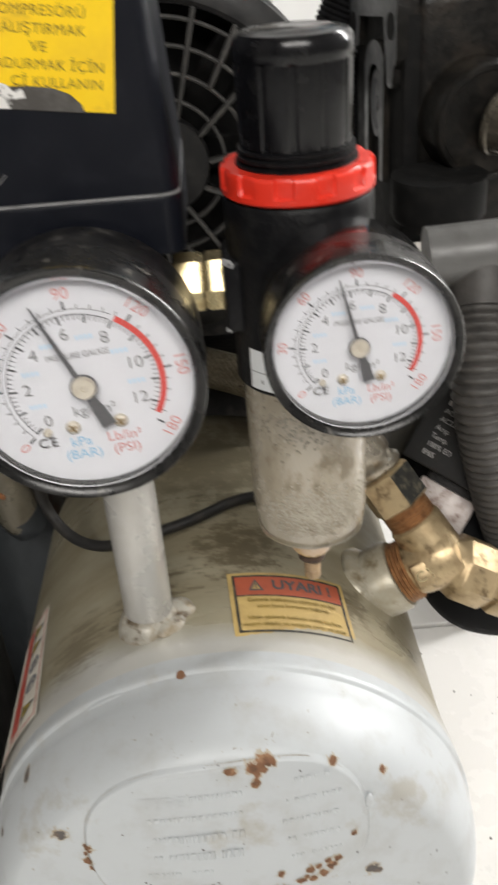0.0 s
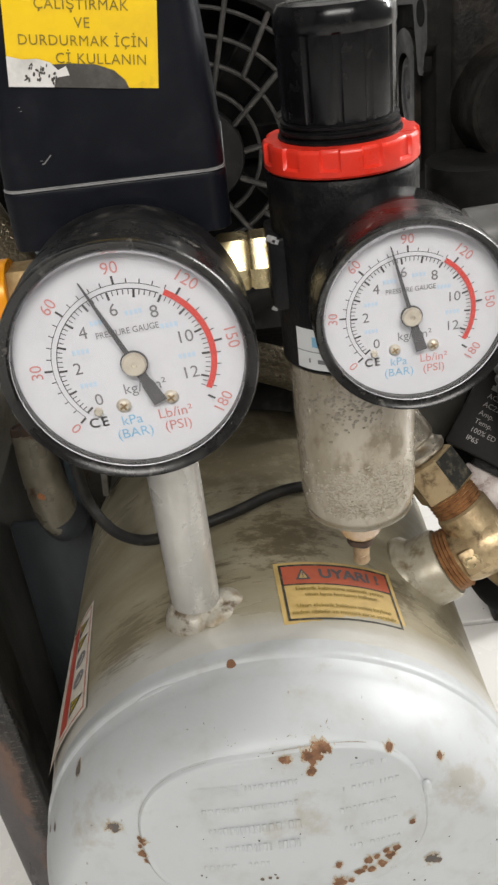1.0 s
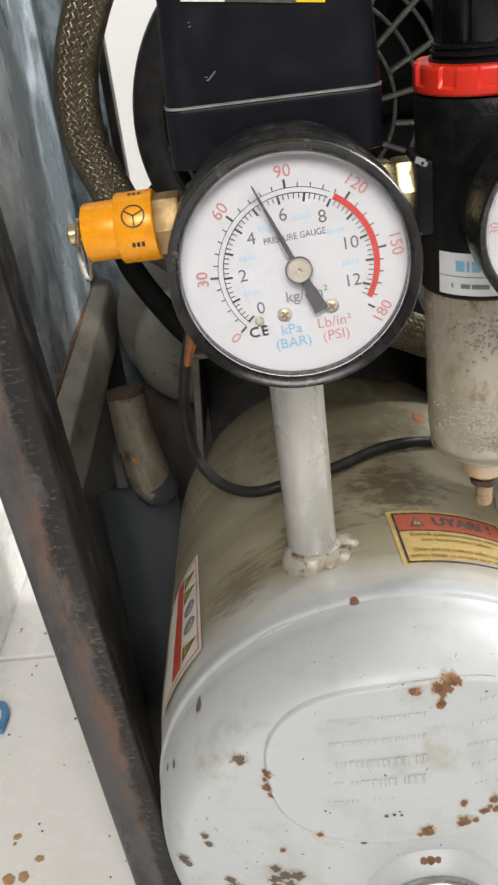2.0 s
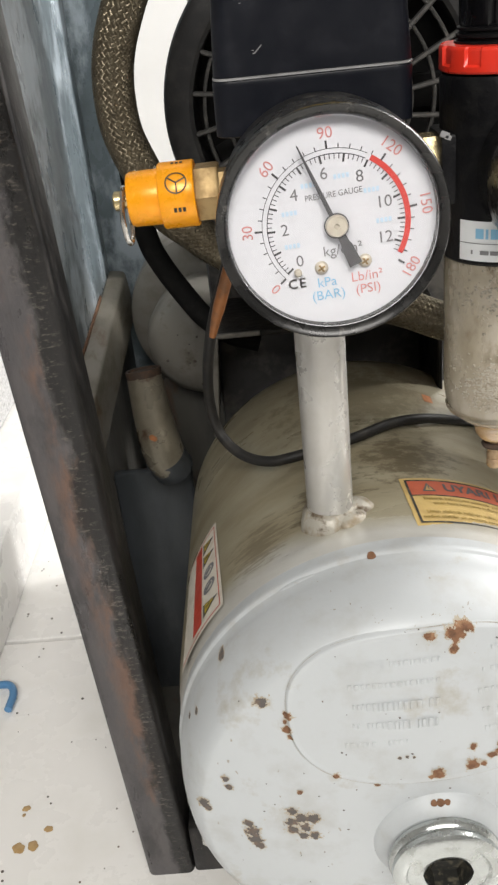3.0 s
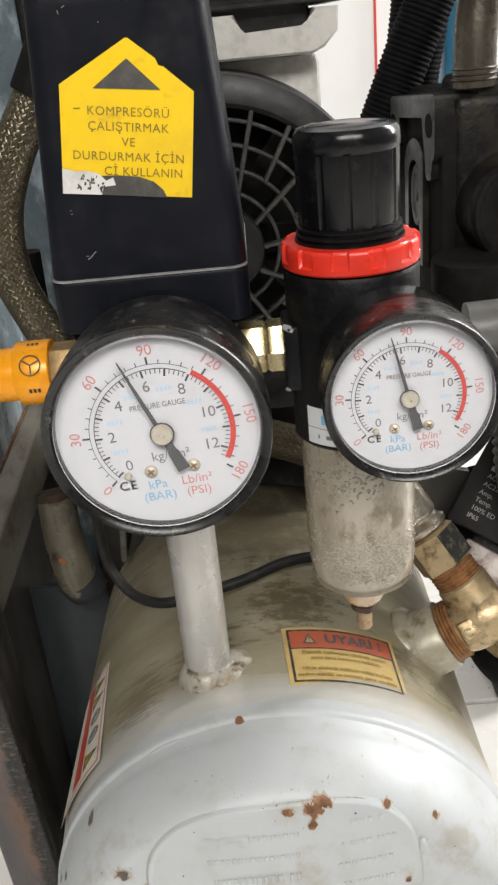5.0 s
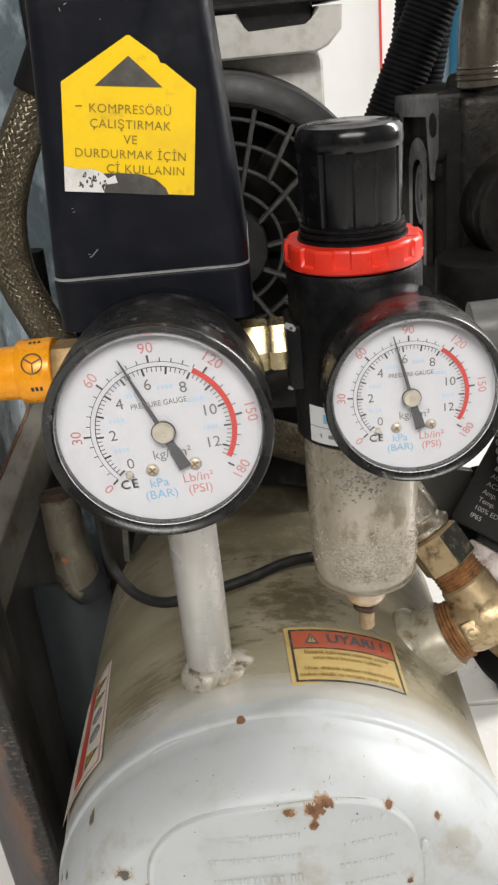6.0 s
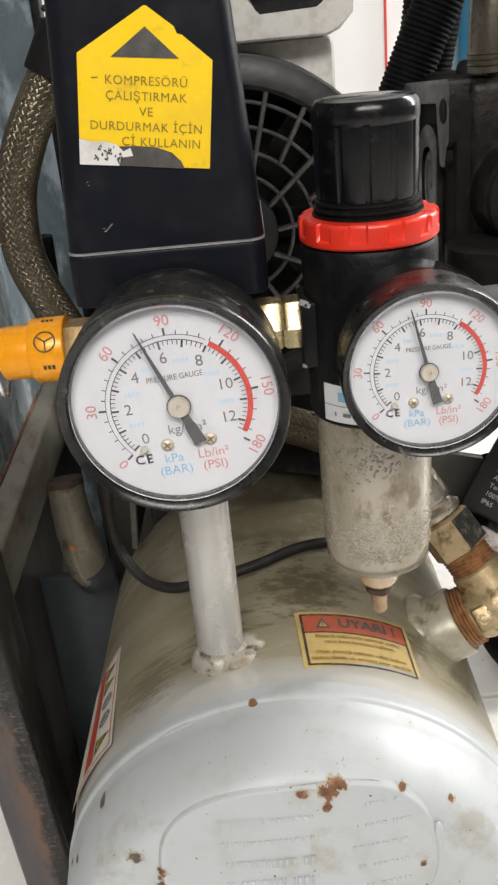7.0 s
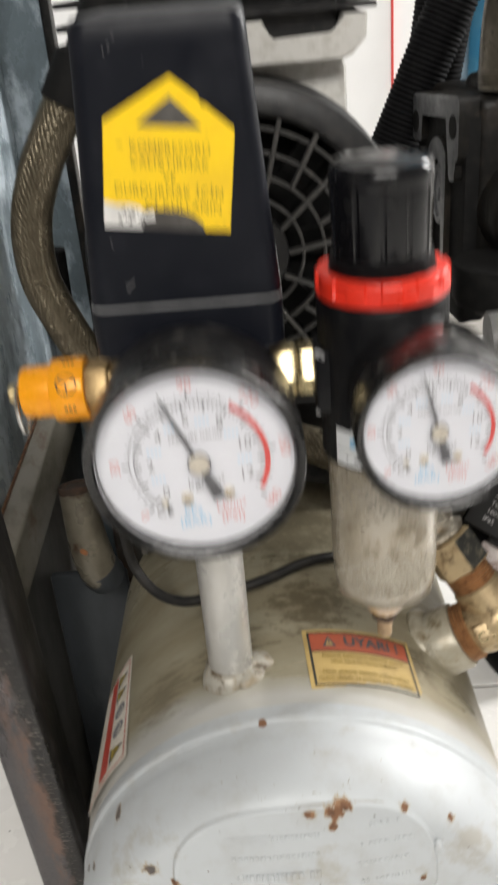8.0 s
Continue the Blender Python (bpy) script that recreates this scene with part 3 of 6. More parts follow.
slab("stone_ledge", -0.66, -0.262, -0.9, 0.99, 0.052, 0.12, M_stone, "speckled grey granite ledge on the step", "ledge", bevel=0.003)

# ---- the air tank ----
TX, TZ, TR = 0.0, 0.131, 0.0785
CX = 0.0019  # the pressed end sits a little off the shell's axis
TANK_END = 0.205
tank = thing("air_tank", (TX, 0.11, TZ - TR), "silver painted steel air tank, chipped and rusty, standing on the floor", "air tank")


def cap_y(r):
    """How far along y the front of the tank lies, at a radius from its axis."""
    if r < 0.068:
        return 0.001 + 0.0095 * (r / 0.068) ** 2
    s = min((r - 0.068) / 0.0102, 1.0)
    return 0.0365 - 0.0260 * (1 - s ** 2) ** 0.5


prof = [(0.0, cap_y(0))] + [(r, cap_y(r)) for r in np.linspace(0.006, 0.068, 18)]
prof += [(0.068 + 0.0102 * math.sin(a), cap_y(0.068 + 0.0102 * math.sin(a))) for a in np.linspace(0.12, 1.38, 16)]
prof += [(0.0779, 0.0372), (0.0781, 0.0376), (0.0786, 0.0380), (0.0789, 0.0388), (0.0789, 0.0402), (0.0787, 0.0420), (0.0785, 0.0445)]
TANK = Matrix.Translation((TX, 0, TZ)) @ Matrix.Rotation(-math.pi / 2, 4, "X")
part("end_cap", lathe(prof, Matrix.Translation((CX - TX, 0, 0)) @ TANK, 128), M_cap, tank, "silver domed end with embossed oval and rust spots")
shell = [(0.0785, 0.0445), (0.0787, 0.0485), (0.0786, 0.0508), (TR, 0.053)]
shell += [(TR, y) for y in np.linspace(0.06, TANK_END - 0.025, 16)]
shell += [(0.055 + 0.0235 * math.cos(a), TANK_END - 0.025 + 0.025 * math.sin(a)) for a in np.linspace(0.15, math.pi / 2, 10)] + [(0.0, TANK_END + 0.002)]
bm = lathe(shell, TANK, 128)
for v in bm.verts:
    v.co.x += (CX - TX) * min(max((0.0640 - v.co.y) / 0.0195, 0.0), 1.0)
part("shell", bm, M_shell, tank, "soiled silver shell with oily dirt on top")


def on_cap(x, z, lift=0.0):
    r = math.hypot(x - CX, z - TZ)
    return Vector((x, cap_y(min(r, 0.0781)) - lift, z))


def on_shell(u, y, lift=0.0):
    """A place on the shell: u metres round from the top, to the right."""
    a = u / TR
    return Vector((TX + (TR + lift) * math.sin(a), y, TZ + (TR + lift) * math.cos(a)))


def lump(seedy):
    rg = random.Random(seedy)
    ph = [rg.random() * 6 for _ in range(3)]
    return lambda a, h: 1 + 0.05 * math.sin(3 * a + ph[0]) + 0.030 * math.sin(5 * a + ph[1]) + 0.012 * math.sin(9 * a + ph[2])


# embossed oval
OV = Matrix.Rotation(radians(-2.5), 3, "Y")
OVX, OVZ = 0.0015, 0.1762


def oval(scale, inset=0.0, n=72):
    out = []
    for k in range(n):
        a = 2 * math.pi * k / n
        c, s = math.cos(a), math.sin(a)
        e = 2 / 2.6
        x = (0.0397 - inset) * scale * math.copysign(abs(c) ** e, c)
        z = (0.0252 - inset) * scale * math.copysign(abs(s) ** e, s)
        v = OV @ Vector((x, 0, z))
        out.append((OVX + v.x, OVZ - 0.0 + v.z))
    return out


bm = bmesh.new()
loops = []
for inset, lift in ((-0.0014, -0.0003), (-0.0007, -0.0001), (-0.0002, 0.0001), (0.0001, 0.0007), (0.0004, 0.00088), (0.0007, 0.00082), (0.0012, 0.0006), (0.002, 0.0006), (0.007, 0.0006), (0.012, 0.0006), (0.018, 0.0006)):
    loops.append([bm.verts.new(on_cap(x, z, lift)) for x, z in oval(1.0, inset)])
for a, b in zip(loops, loops[1:]):
    for k in range(len(a)):
        n = (k + 1) % len(a)
        bm.faces.new((a[k], a[n], b[n], b[k]))
bm.faces.new(loops[-1])
bmesh.ops.recalc_face_normals(bm, faces=bm.faces)
part("embossed_plate", bm, M_cap, tank, "raised oval plate pressed into the tank end")
# dark dirt along part of the oval's edge, the top edge's shade painted in
rgo = random.Random(5)
inner, outer = oval(1.0, -0.00002, 180), oval(1.0, -0.00042, 180)
bm = bmesh.new()
for k in range(18, 150):
    w = min(0.15 + 1.3 * noise.noise((k * 0.11, 3.0, 0.0)) + (0.35 if k > 95 else 0.0), 0.9)
    if w > 0.12:
        mid = [((a[0] + b[0]) / 2, (a[1] + b[1]) / 2) for a, b in ((inner[k], outer[k]), (inner[k + 1], outer[k + 1]))]
        quad = []
        for (mx, mz), (px_, pz_) in ((mid[0], inner[k]), (mid[1], inner[k + 1])):
            quad.append((mx + (px_ - mx) * w, mz + (pz_ - mz) * w))
        for (mx, mz), (px_, pz_) in ((mid[1], outer[k + 1]), (mid[0], outer[k])):
            quad.append((mx + (px_ - mx) * w, mz + (pz_ - mz) * w))
        bm.faces.new([bm.verts.new(on_cap(x, z, 0.00038)) for x, z in quad])
tagged(part("groove_dirt_shade", bm, M_scuff, tank, "dark dirt along the oval's edge, with the relief's shade painted in"), kind="stuff")
# fine scuffs and flecks above the oval
bm = bmesh.new()
for k in range(34):
    x, z = rgo.uniform(-0.036, 0.040), rgo.gauss(0.2040, 0.0016)
    if k % 5 < 3:
        x, z = (-0.012, 0.004, 0.016, -0.022)[k % 4] + rgo.gauss(0, 0.0028), 0.2036 + rgo.gauss(0, 0.0007)
    r, wide = rgo.uniform(0.00005, 0.00016), rgo.uniform(1.4, 4.5)
    turn = rgo.gauss(0.15, 0.35)
    ring = []
    for j in range(6):
        a = j * math.pi / 3
        u, v = r * wide * math.cos(a) * rgo.uniform(0.6, 1.2), r * math.sin(a) * rgo.uniform(0.6, 1.2)
        ring.append(bm.verts.new(on_cap(x + u * math.cos(turn) - v * math.sin(turn), z + u * math.sin(turn) + v * math.cos(turn), 0.0002)))
    bm.faces.new(ring)
bmesh.ops.recalc_face_normals(bm, faces=bm.faces)
tagged(part("scuff_marks", bm, M_scuff, tank, "fine grey scuffs in the paint"), kind="stuff")
# worn raised characters that cannot be read
rng = random.Random(4)
bm = bmesh.new()
add_letters(bm, "TYPE", 0.0050, (-0.0215, 0.1905), lambda x, z: on_cap(x, z + 0.045 * (x + 0.02), 0.00078), align="LEFT", spacing=1.15, bold=0.0001)
for row in range(5):
    x = (-0.0085 if row == 0 else -0.022) + 0.003 * rng.random()
    while x < (0.006 if row < 4 else -0.004):
        w = 0.0005 + 0.0010 * rng.random()
        z = 0.1905 - 0.0064 * row + 0.045 * (x + 0.02)
        if rng.random() < 0.92:
            join(bm, box((w, 0.0004, 0.0034), Matrix.Translation(on_cap(x + w / 2, z, 0.00043)), 0.00018, 1))
        x += w + 0.0006
part("worn_lettering", bm, M_cap, tank)
bm = bmesh.new()
for row in range(5):
    x = 0.0165 + 0.003 * rng.random()
    while x < 0.033:
        w = 0.0005 + 0.0010 * rng.random()
        z = 0.1935 - 0.0064 * row + 0.045 * (x - 0.02)
        if rng.random() < 0.9:
            join(bm, box((w, 0.0004, 0.0032), Matrix.Translation(on_cap(x + w / 2, z, 0.00043)), 0.00018, 1))
        x += w + 0.0006
part("worn_lettering", bm, M_cap, tank)


def blotch(bm, x, z, r, seed, lift=0.0002, squash=1.0, turn=0.0):
    rg = random.Random(seed)
    ph = [rg.random() * 6.28 for _ in range(4)]
    n = 44
    inside = abs((x - OVX) / 0.0395) ** 2.6 + abs((z - OVZ) / 0.0250) ** 2.6 < 1.04
    lift += 0.00058 if inside else 0.0
    c = bm.verts.new(on_cap(x, z, lift + 0.00005))
    ring = []
    for k in range(n):
        a = 2 * math.pi * k / n
        rr = r * (1 + 0.18 * math.sin(2 * a + ph[0]) + 0.10 * math.sin(3 * a + ph[1]) + 0.07 * math.sin(5 * a + ph[2]) + 0.05 * math.sin(11 * a + ph[3]))
        dx, dz = rr * math.cos(a), rr * math.sin(a) * squash
        # shorten along the slope, so that a spot keeps its round shape on the curved rim
        rc = math.hypot(x - CX, z - TZ)
        if rc > 0.06:
            ex, ez = (x - CX) / rc, (z - TZ) / rc
            slope = (cap_y(min(rc + 0.0004, 0.078)) - cap_y(rc - 0.0004)) / 0.0008
            along = dx * ex + dz * ez
            cut = along * (1 - 1 / math.sqrt(1 + slope * slope))
            dx, dz = dx - ex * cut, dz - ez * cut
        ring.append(bm.verts.new(on_cap(x + dx * math.cos(turn) - dz * math.sin(turn), z + dx * math.sin(turn) + dz * math.cos(turn), lift)))
    for k in range(n):
        bm.faces.new((c, ring[k], ring[(k + 1) % n]))


def plate_lift(x, z):
    """How far the pressed oval stands out of the cap at a place."""
    v = OV.inverted() @ Vector((x - OVX, 0, z - OVZ))
    e = (abs(v.x / 0.0397) ** 2.6 + abs(v.z / 0.0252) ** 2.6) ** (1 / 2.6)
    inset = math.hypot(v.x, v.z) * (1 / max(e, 0.05) - 1)
    return float(np.interp(inset, (-0.0014, -0.0007, -0.0002, 0.0001, 0.0004, 0.0007, 0.0012), (0.0, 0.0, 0.0002, 0.0007, 0.00088, 0.00082, 0.0006)))


def spread(x, z, p, q):
    """Squared distance over the cap's surface from a spot at p, q."""
    dx, dz, rc = x - p, z - q, math.hypot(p - CX, q - TZ)
    if rc < 0.06:
        return dx * dx + dz * dz
    ex, ez = (p - CX) / rc, (q - TZ) / rc
    slope = (cap_y(min(rc + 0.0004, 0.078)) - cap_y(rc - 0.0004)) / 0.0008
    along, across = dx * ex + dz * ez, dx * ez - dz * ex
    return along * along * (1 + slope * slope) + across * across


def patch(spots, level, lift, seed, full=0.86, cell=0.00011):
    """A ragged sheet over the places where the spots' summed strength passes a level."""
    reach = max(r for x, z, r in spots) * 2.0
    x0, x1 = min(p[0] for p in spots) - reach, max(p[0] for p in spots) + reach
    z0, z1 = min(p[1] for p in spots) - reach, max(p[1] for p in spots) + reach
    nx, nz = int((x1 - x0) / cell), int((z1 - z0) / cell)
    bm, made = bmesh.new(), {}

    def corner(i, j):
        if (i, j) not in made:
            x, z = x0 + i * cell, z0 + j * cell
            made[i, j] = bm.verts.new(on_cap(x, z, lift + plate_lift(x, z)))
        return made[i, j]

    for i in range(nx):
        for j in range(nz):
            x, z = x0 + (i + 0.5) * cell, z0 + (j + 0.5) * cell
            f = sum(0.5 ** (3 * spread(x, z, p, q) / (full * r * r)) for p, q, r in spots) ** (1 / 3)
            if f < level - 0.4:
                continue
            f += 0.34 * noise.noise((x * 800, z * 800, seed)) + 0.20 * noise.noise((x * 2300, z * 2300, seed))
            if f > level:
                bm.faces.new((corner(i, j), corner(i + 1, j), corner(i + 1, j + 1), corner(i, j + 1)))
    return bm


def rust(spots, mat, label="", seed=1):
    groups = []
    for spot in spots:
        near = [g for g in groups if any(math.hypot(spot[0] - p[0], spot[1] - p[1]) < 1.9 * (spot[2] + p[2]) for p in g)]
        groups = [g for g in groups if g not in near] + [sum(near, []) + [spot]]
    for k, g in enumerate(groups):
        full = 1.15 if mat is M_chip else 0.74
        bm = patch(g, 0.5, 0.00022, seed * 3.7 + k, full)
        if not len(bm.faces):
            continue
        part("rust_spot", bm, mat, tank, label)
        part("stain", patch(g, 0.30, 0.00014, seed * 3.7 + k, full), M_stain, tank, "faint brown stain in the paint")


rust([(0.0098, 0.1996, .0016), (0.0122, 0.2004, .0018), (0.0149, 0.2008, .0016), (0.0112, 0.1978, .0014), (0.0106, 0.1952, .0015), (0.0132, 0.1990, .0011)], M_rust, "brown rust spot", 2)
rust([(0.0042, 0.1993, .0015), (0.0030, 0.2000, .0007)], M_rust, "", 3)
rust([(0.0323, 0.1966, .0013), (0.0463, 0.1893, .0013), (0.0369, 0.1730, .0011)], M_rust, "", 4)
rust([(-0.0573, 0.1815, .0012), (-0.0456, 0.1792, .0016)], M_chip, "dark grey chip", 6)
rust([(-0.0384, 0.1755, .0013), (-0.0386, 0.1704, .0013), (-0.0378, 0.1677, .0010), (-0.0390, 0.1730, .0008)], M_rust, "", 8)
rust([(-0.0253, 0.1541, .0013), (-0.0365, 0.1468, .0009), (-0.0130, 0.1506, .0009)], M_rust, "", 9)
rust([(-0.0396, 0.1385, .0015), (-0.0366, 0.1359, .0019), (-0.0332, 0.1361, .0016), (-0.0399, 0.1340, .0015), (-0.0399, 0.1303, .0016), (-0.0357, 0.1318, .0015), (-0.0366, 0.1280, .0014), (-0.0330, 0.1282, .0014)], M_chip, "grey brown chipped patch", 11)
rust([(-0.0538, 0.1311, .0014), (-0.0529, 0.1275, .0018), (-0.0518, 0.1240, .0017), (-0.0510, 0.1210, .0013)], M_chip, "", 12)
rust([(-0.0592, 0.1496, .0010), (-0.0584, 0.1464, .0010), (-0.0673, 0.1380, .0016), (-0.0660, 0.1360, .0010), (-0.0698, 0.1602, .0008), (-0.0669, 0.1651, .0009)], M_chip, "", 13)
rust([(0.0052, 0.1540, .0019), (0.0028, 0.1530, .0008), (0.0154, 0.1563, .0020), (0.0185, 0.1562, .0010), (0.0154, 0.1629, .0012)], M_rust, "", 16)
rust([(0.0211, 0.1588, .0013), (0.0239, 0.1625, .0014), (0.0245, 0.1590, .0014), (0.0262, 0.1635, .0011), (0.0275, 0.1605, .0016), (0.0300, 0.1630, .0014), (0.0320, 0.1650, .0012), (0.0290, 0.1650, .0010), (0.0228, 0.1602, .0008)], M_rust, "brown rust spot", 18)
rust([(0.0420, 0.1570, .0016), (0.0438, 0.1558, .0010)], M_chip, "", 20)
rust([(-0.0062, 0.1608, .0005), (-0.0040, 0.1612, .0004), (-0.0020, 0.1606, .0004)], M_chip, "", 23)
bm = lathe([(0.0017, -0.0006), (0.0016, 0.0002), (0.0011, 0.0008), (0.0, 0.0010)], axis_matrix(on_cap(0.0415, 0.1828, 0.0006), (0, -1, 0.1)) @ Matrix.Diagonal((0.85, 1.55, 1, 1)), 24)
part("paint_drip", bm, M_cap, tank, "shiny drip of silver paint")

# fine dark specks in the paint
bm = bmesh.new()
rgs = random.Random(21)
for k in range(110):
    a, r = rgs.uniform(0, 6.28), 0.072 * math.sqrt(rgs.random())
    blotch(bm, CX + r * math.cos(a), TZ + r * math.sin(a), rgs.uniform(0.00012, 0.00034), 300 + k, 0.0001)
bmesh.ops.recalc_face_normals(bm, faces=bm.faces)
tagged(part("speckling", bm, M_chip, tank, "fine dark specks in the silver paint"), kind="stuff")

for k in range(14):
    bm = bmesh.new()
    x, z = rgs.uniform(-0.064, -0.024), rgs.uniform(0.110, 0.165)
    blotch(bm, x, z, rgs.uniform(0.0004, 0.0008), 700 + k, 0.00012, rgs.uniform(0.25, 0.5), rgs.uniform(1.2, 1.9))
    bmesh.ops.recalc_face_normals(bm, faces=bm.faces)
    part("smudge", bm, M_scuff, tank)

# boss and plug low on the end
BX, BZ = 0.0058, 0.1250
BOSS = Matrix.Translation((BX, 0, BZ)) @ Matrix.Rotation(math.pi / 2, 4, "X")
part("boss", lathe([(0.0215, -0.0030), (0.0205, -0.0012), (0.0196, -0.0002), (0.0180, 0.0012), (0.0168, 0.0028), (0.0163, 0.0040), (0.0155, 0.0044), (0.0, 0.0044)], BOSS, 64), M_cap, tank, "welded silver boss")
bm = bmesh.new()
for k, (dx, r) in enumerate(((-0.0024, 0.0011), (-0.0004, 0.0013), (0.0016, 0.0010))):
    add_lathe(bm, [(r, -0.0006), (r * 0.9, 0.0002), (0.0, 0.0004)], axis_matrix(BOSS @ Vector((dx, 0.0188, 0.0006)), (0, -0.7, 0.7)), 20, lump(k + 50))
bmesh.ops.recalc_face_normals(bm, faces=bm.faces)
part("rust_patch", bm, M_rust, tank, "brown rust on top of the boss")
plug = part("plug", lathe([(0.0160, 0.0036), (0.0170, 0.0044), (0.0174, 0.0056), (0.0170, 0.0068), (0.0162, 0.0074), (0.0162, 0.0080), (0.0168, 0.0088), (0.0166, 0.0102), (0.0152, 0.0112), (0.0130, 0.0116), (0.0122, 0.0108), (0.0110, 0.0112), (0.0090, 0.0118), (0.0074, 0.0110)], BOSS, 64), M_zinc, tank, "shiny zinc-plated drain plug")
part("socket", lathe([(0.0076, 0.0112), (0.0072, 0.0050), (0.0, 0.0046)], BOSS, 6), M_grime, plug, "hollow hexagon socket")

# saddle feet
for y in (0.055, 0.165):
    bm = bmesh.new()
    pts = [(-0.055, -TZ), (0.055, -TZ), (0.048, -0.058)] + [(0.0786 * math.sin(a), -0.0786 * math.cos(a)) for a in np.linspace(0.62, -0.62, 13)] + [(-0.048, -0.058)]
    join(bm, prism(pts, Matrix.Translation((0, y, TZ)) @ Matrix.Rotation(math.pi / 2, 4, "X"), -0.003, 0.003))
    part("saddle_foot", bm, M_pipe, tank, "pressed steel saddle foot")

part("foot_flange", prism([(-0.0775, 0.086), (-0.0775, 0.066), (-0.0735, 0.0625), (-0.060, 0.0600), (-0.050, 0.072), (-0.070, 0.094)][::-1], Matrix.Translation((0, 0.052, 0)) @ Matrix.Rotation(math.pi / 2, 4, "X"), -0.001, 0.001, 0.0004, 1), M_pipe, tank, "pressed flange of the tank's foot, bent outwards")

# riser pipe and weld
RPX, RPY = -0.0185, 0.0647
part("riser_pipe", lathe([(0.0, 0.200), (0.0076, 0.200), (0.0076, 0.300), (0.0, 0.300)], Matrix.Translation((RPX, RPY, 0)) @ Matrix.Rotation(radians(-0.1), 4, "Y") @ Matrix.Translation((0.0004, 0, 0)), 40), M_pipe, tank, "silver painted riser pipe")


part("weld_bead", lathe([(0.0106, 0.2040), (0.0102, 0.2072), (0.0094, 0.2092), (0.0085, 0.2106), (0.0077, 0.2114), (0.0060, 0.2116)], Matrix.Translation((RPX, RPY - 0.0005, 0)), 56, lump(3)), M_weld, tank, "lumpy weld round the riser")
for k, (dx, dy, r) in enumerate(((0.0092, 0.0006, 0.0050), (0.0066, -0.0052, 0.0047))):
    m = axis_matrix(on_shell(RPX + dx, RPY + dy), (0.1, -0.1, 1)) @ Matrix.Rotation(0.7 * k, 4, "Z") @ Matrix.Diagonal((1.08, 0.95, 1, 1))
    bm = lathe([(r * 1.2, -0.003), (r * 1.1, 0.0002), (r * 0.94, r * 0.20), (r * 0.66, r * 0.40), (r * 0.3, r * 0.48), (0.0, r * 0.50)], m, 36, lump(k + 9))
    part("weld_blob", bm, M_weld, tank, "smooth blob of weld metal")
# a run of paint along the seam, and a rust spot on it
for k, (u, w, l) in enumerate(((-0.455, 0.0011, 0.0042), (-0.492, 0.0009, 0.0018))):
    d = Vector((math.sin(u), 0, math.cos(u)))
    m = axis_matrix(Vector((CX, 0.0372, TZ)) + d * 0.0779, d + Vector((0, -0.35, 0)), (d.z, 0, -d.x)) @ Matrix.Diagonal((w / 0.001, l / 0.001, 1, 1))
    part("paint_drip", lathe([(0.0018, -0.0004), (0.0013, -0.00005), (0.0009, 0.00016), (0.0005, 0.00028), (0.0, 0.00032)], m, 24, lump(k + 30)), M_cap, tank, "run of silver paint on the seam")
m = axis_matrix(Vector((-0.0085, 0.0376, 0.2086)), (-0.1, -0.45, 1))
part("rust_spot", lathe([(0.0014, -0.0006), (0.0013, 0.0004), (0.0, 0.0006)], m, 24, lump(41)), M_rust, tank, "small brown rust spot on the seam")

bm = bmesh.new()
add_sheet(bm, 0.0285, 0.0325, 0.148, 0.155, lambda u, y: on_shell(u, y, 0.0002), 3, 3)
part("paint_mark", bm, M_orangepaint, tank, "orange paint mark")

# ---- warning label on the tank ----

def lay_label(lift):
    def lay(x, y):
        # x to the right and y up the label, both 0 to 1, skewed as it was stuck on
        u = 0.0064 + 0.0411 * x + 0.0016 * (1 - y)
        v = 0.0505 + 0.0292 * y + 0.0052 * x
        return on_shell(u, v, lift)
    return lay


label = part("warning_label", add_sheet(bmesh.new(), 0, 1, 0, 1, lay_label(0.00025), 20, 8), M_labelyellow, tank, "cream and red paper warning label")
bm = bmesh.new()
for x0, x1, y0, y1 in ((0.035, 0.965, 0.045, 0.075), (0.035, 0.965, 0.925, 0.955), (0.035, 0.055, 0.075, 0.925), (0.945, 0.965, 0.075, 0.925), (0.055, 0.945, 0.605, 0.625)):
    add_sheet(bm, x0, x1, y0, y1, lay_label(0.0004), 12, 1)
part("border", bm, M_grime, label, "dark printed border")
part("header", add_sheet(bmesh.new(), 0.055, 0.945, 0.625, 0.925, lay_label(0.0004), 20, 3), M_labelred, label, "orange red header strip")
bm = bmesh.new()
W = 0.0411 / 0.0292


def lay_text(lift):
    f = lay_label(lift)
    return lambda x, y: f(x / W, y)


small = bmesh.new()
add_letters(bm, "UYARI !", 0.215, (0.60 * W, 0.775), lay_text(0.00055), bold=0.012)
for row, text in enumerate(("Elektrik kablosunu uzatmak yerine", "uzun hava hortumu kullanın.", "", "Uzun elektrik kablosu voltaj kaybına", "neden olabilir ve motora zarar verebilir.")):
    if text:
        add_letters(small, text, 0.080, (0.5 * W, (0.535, 0.440, 0, 0.262, 0.160)[row]), lay_text(0.00055), wide=0.93, bold=0.0018)
tri = [(0.155 * W, 0.69), (0.275 * W, 0.69), (0.215 * W, 0.875)]
add_poly(bm, tri, lay_text(0.00055))
part("lettering", bm, M_ink, label, "black printed lettering")
part("small_print", small, M_inksoft, label, "fine dark brown lettering")
bm = bmesh.new()
add_poly(bm, [(0.182 * W, 0.708), (0.248 * W, 0.708), (0.215 * W, 0.83)], lay_text(0.0007))
part("symbol", bm, M_labelyellow, label)
bm = bmesh.new()
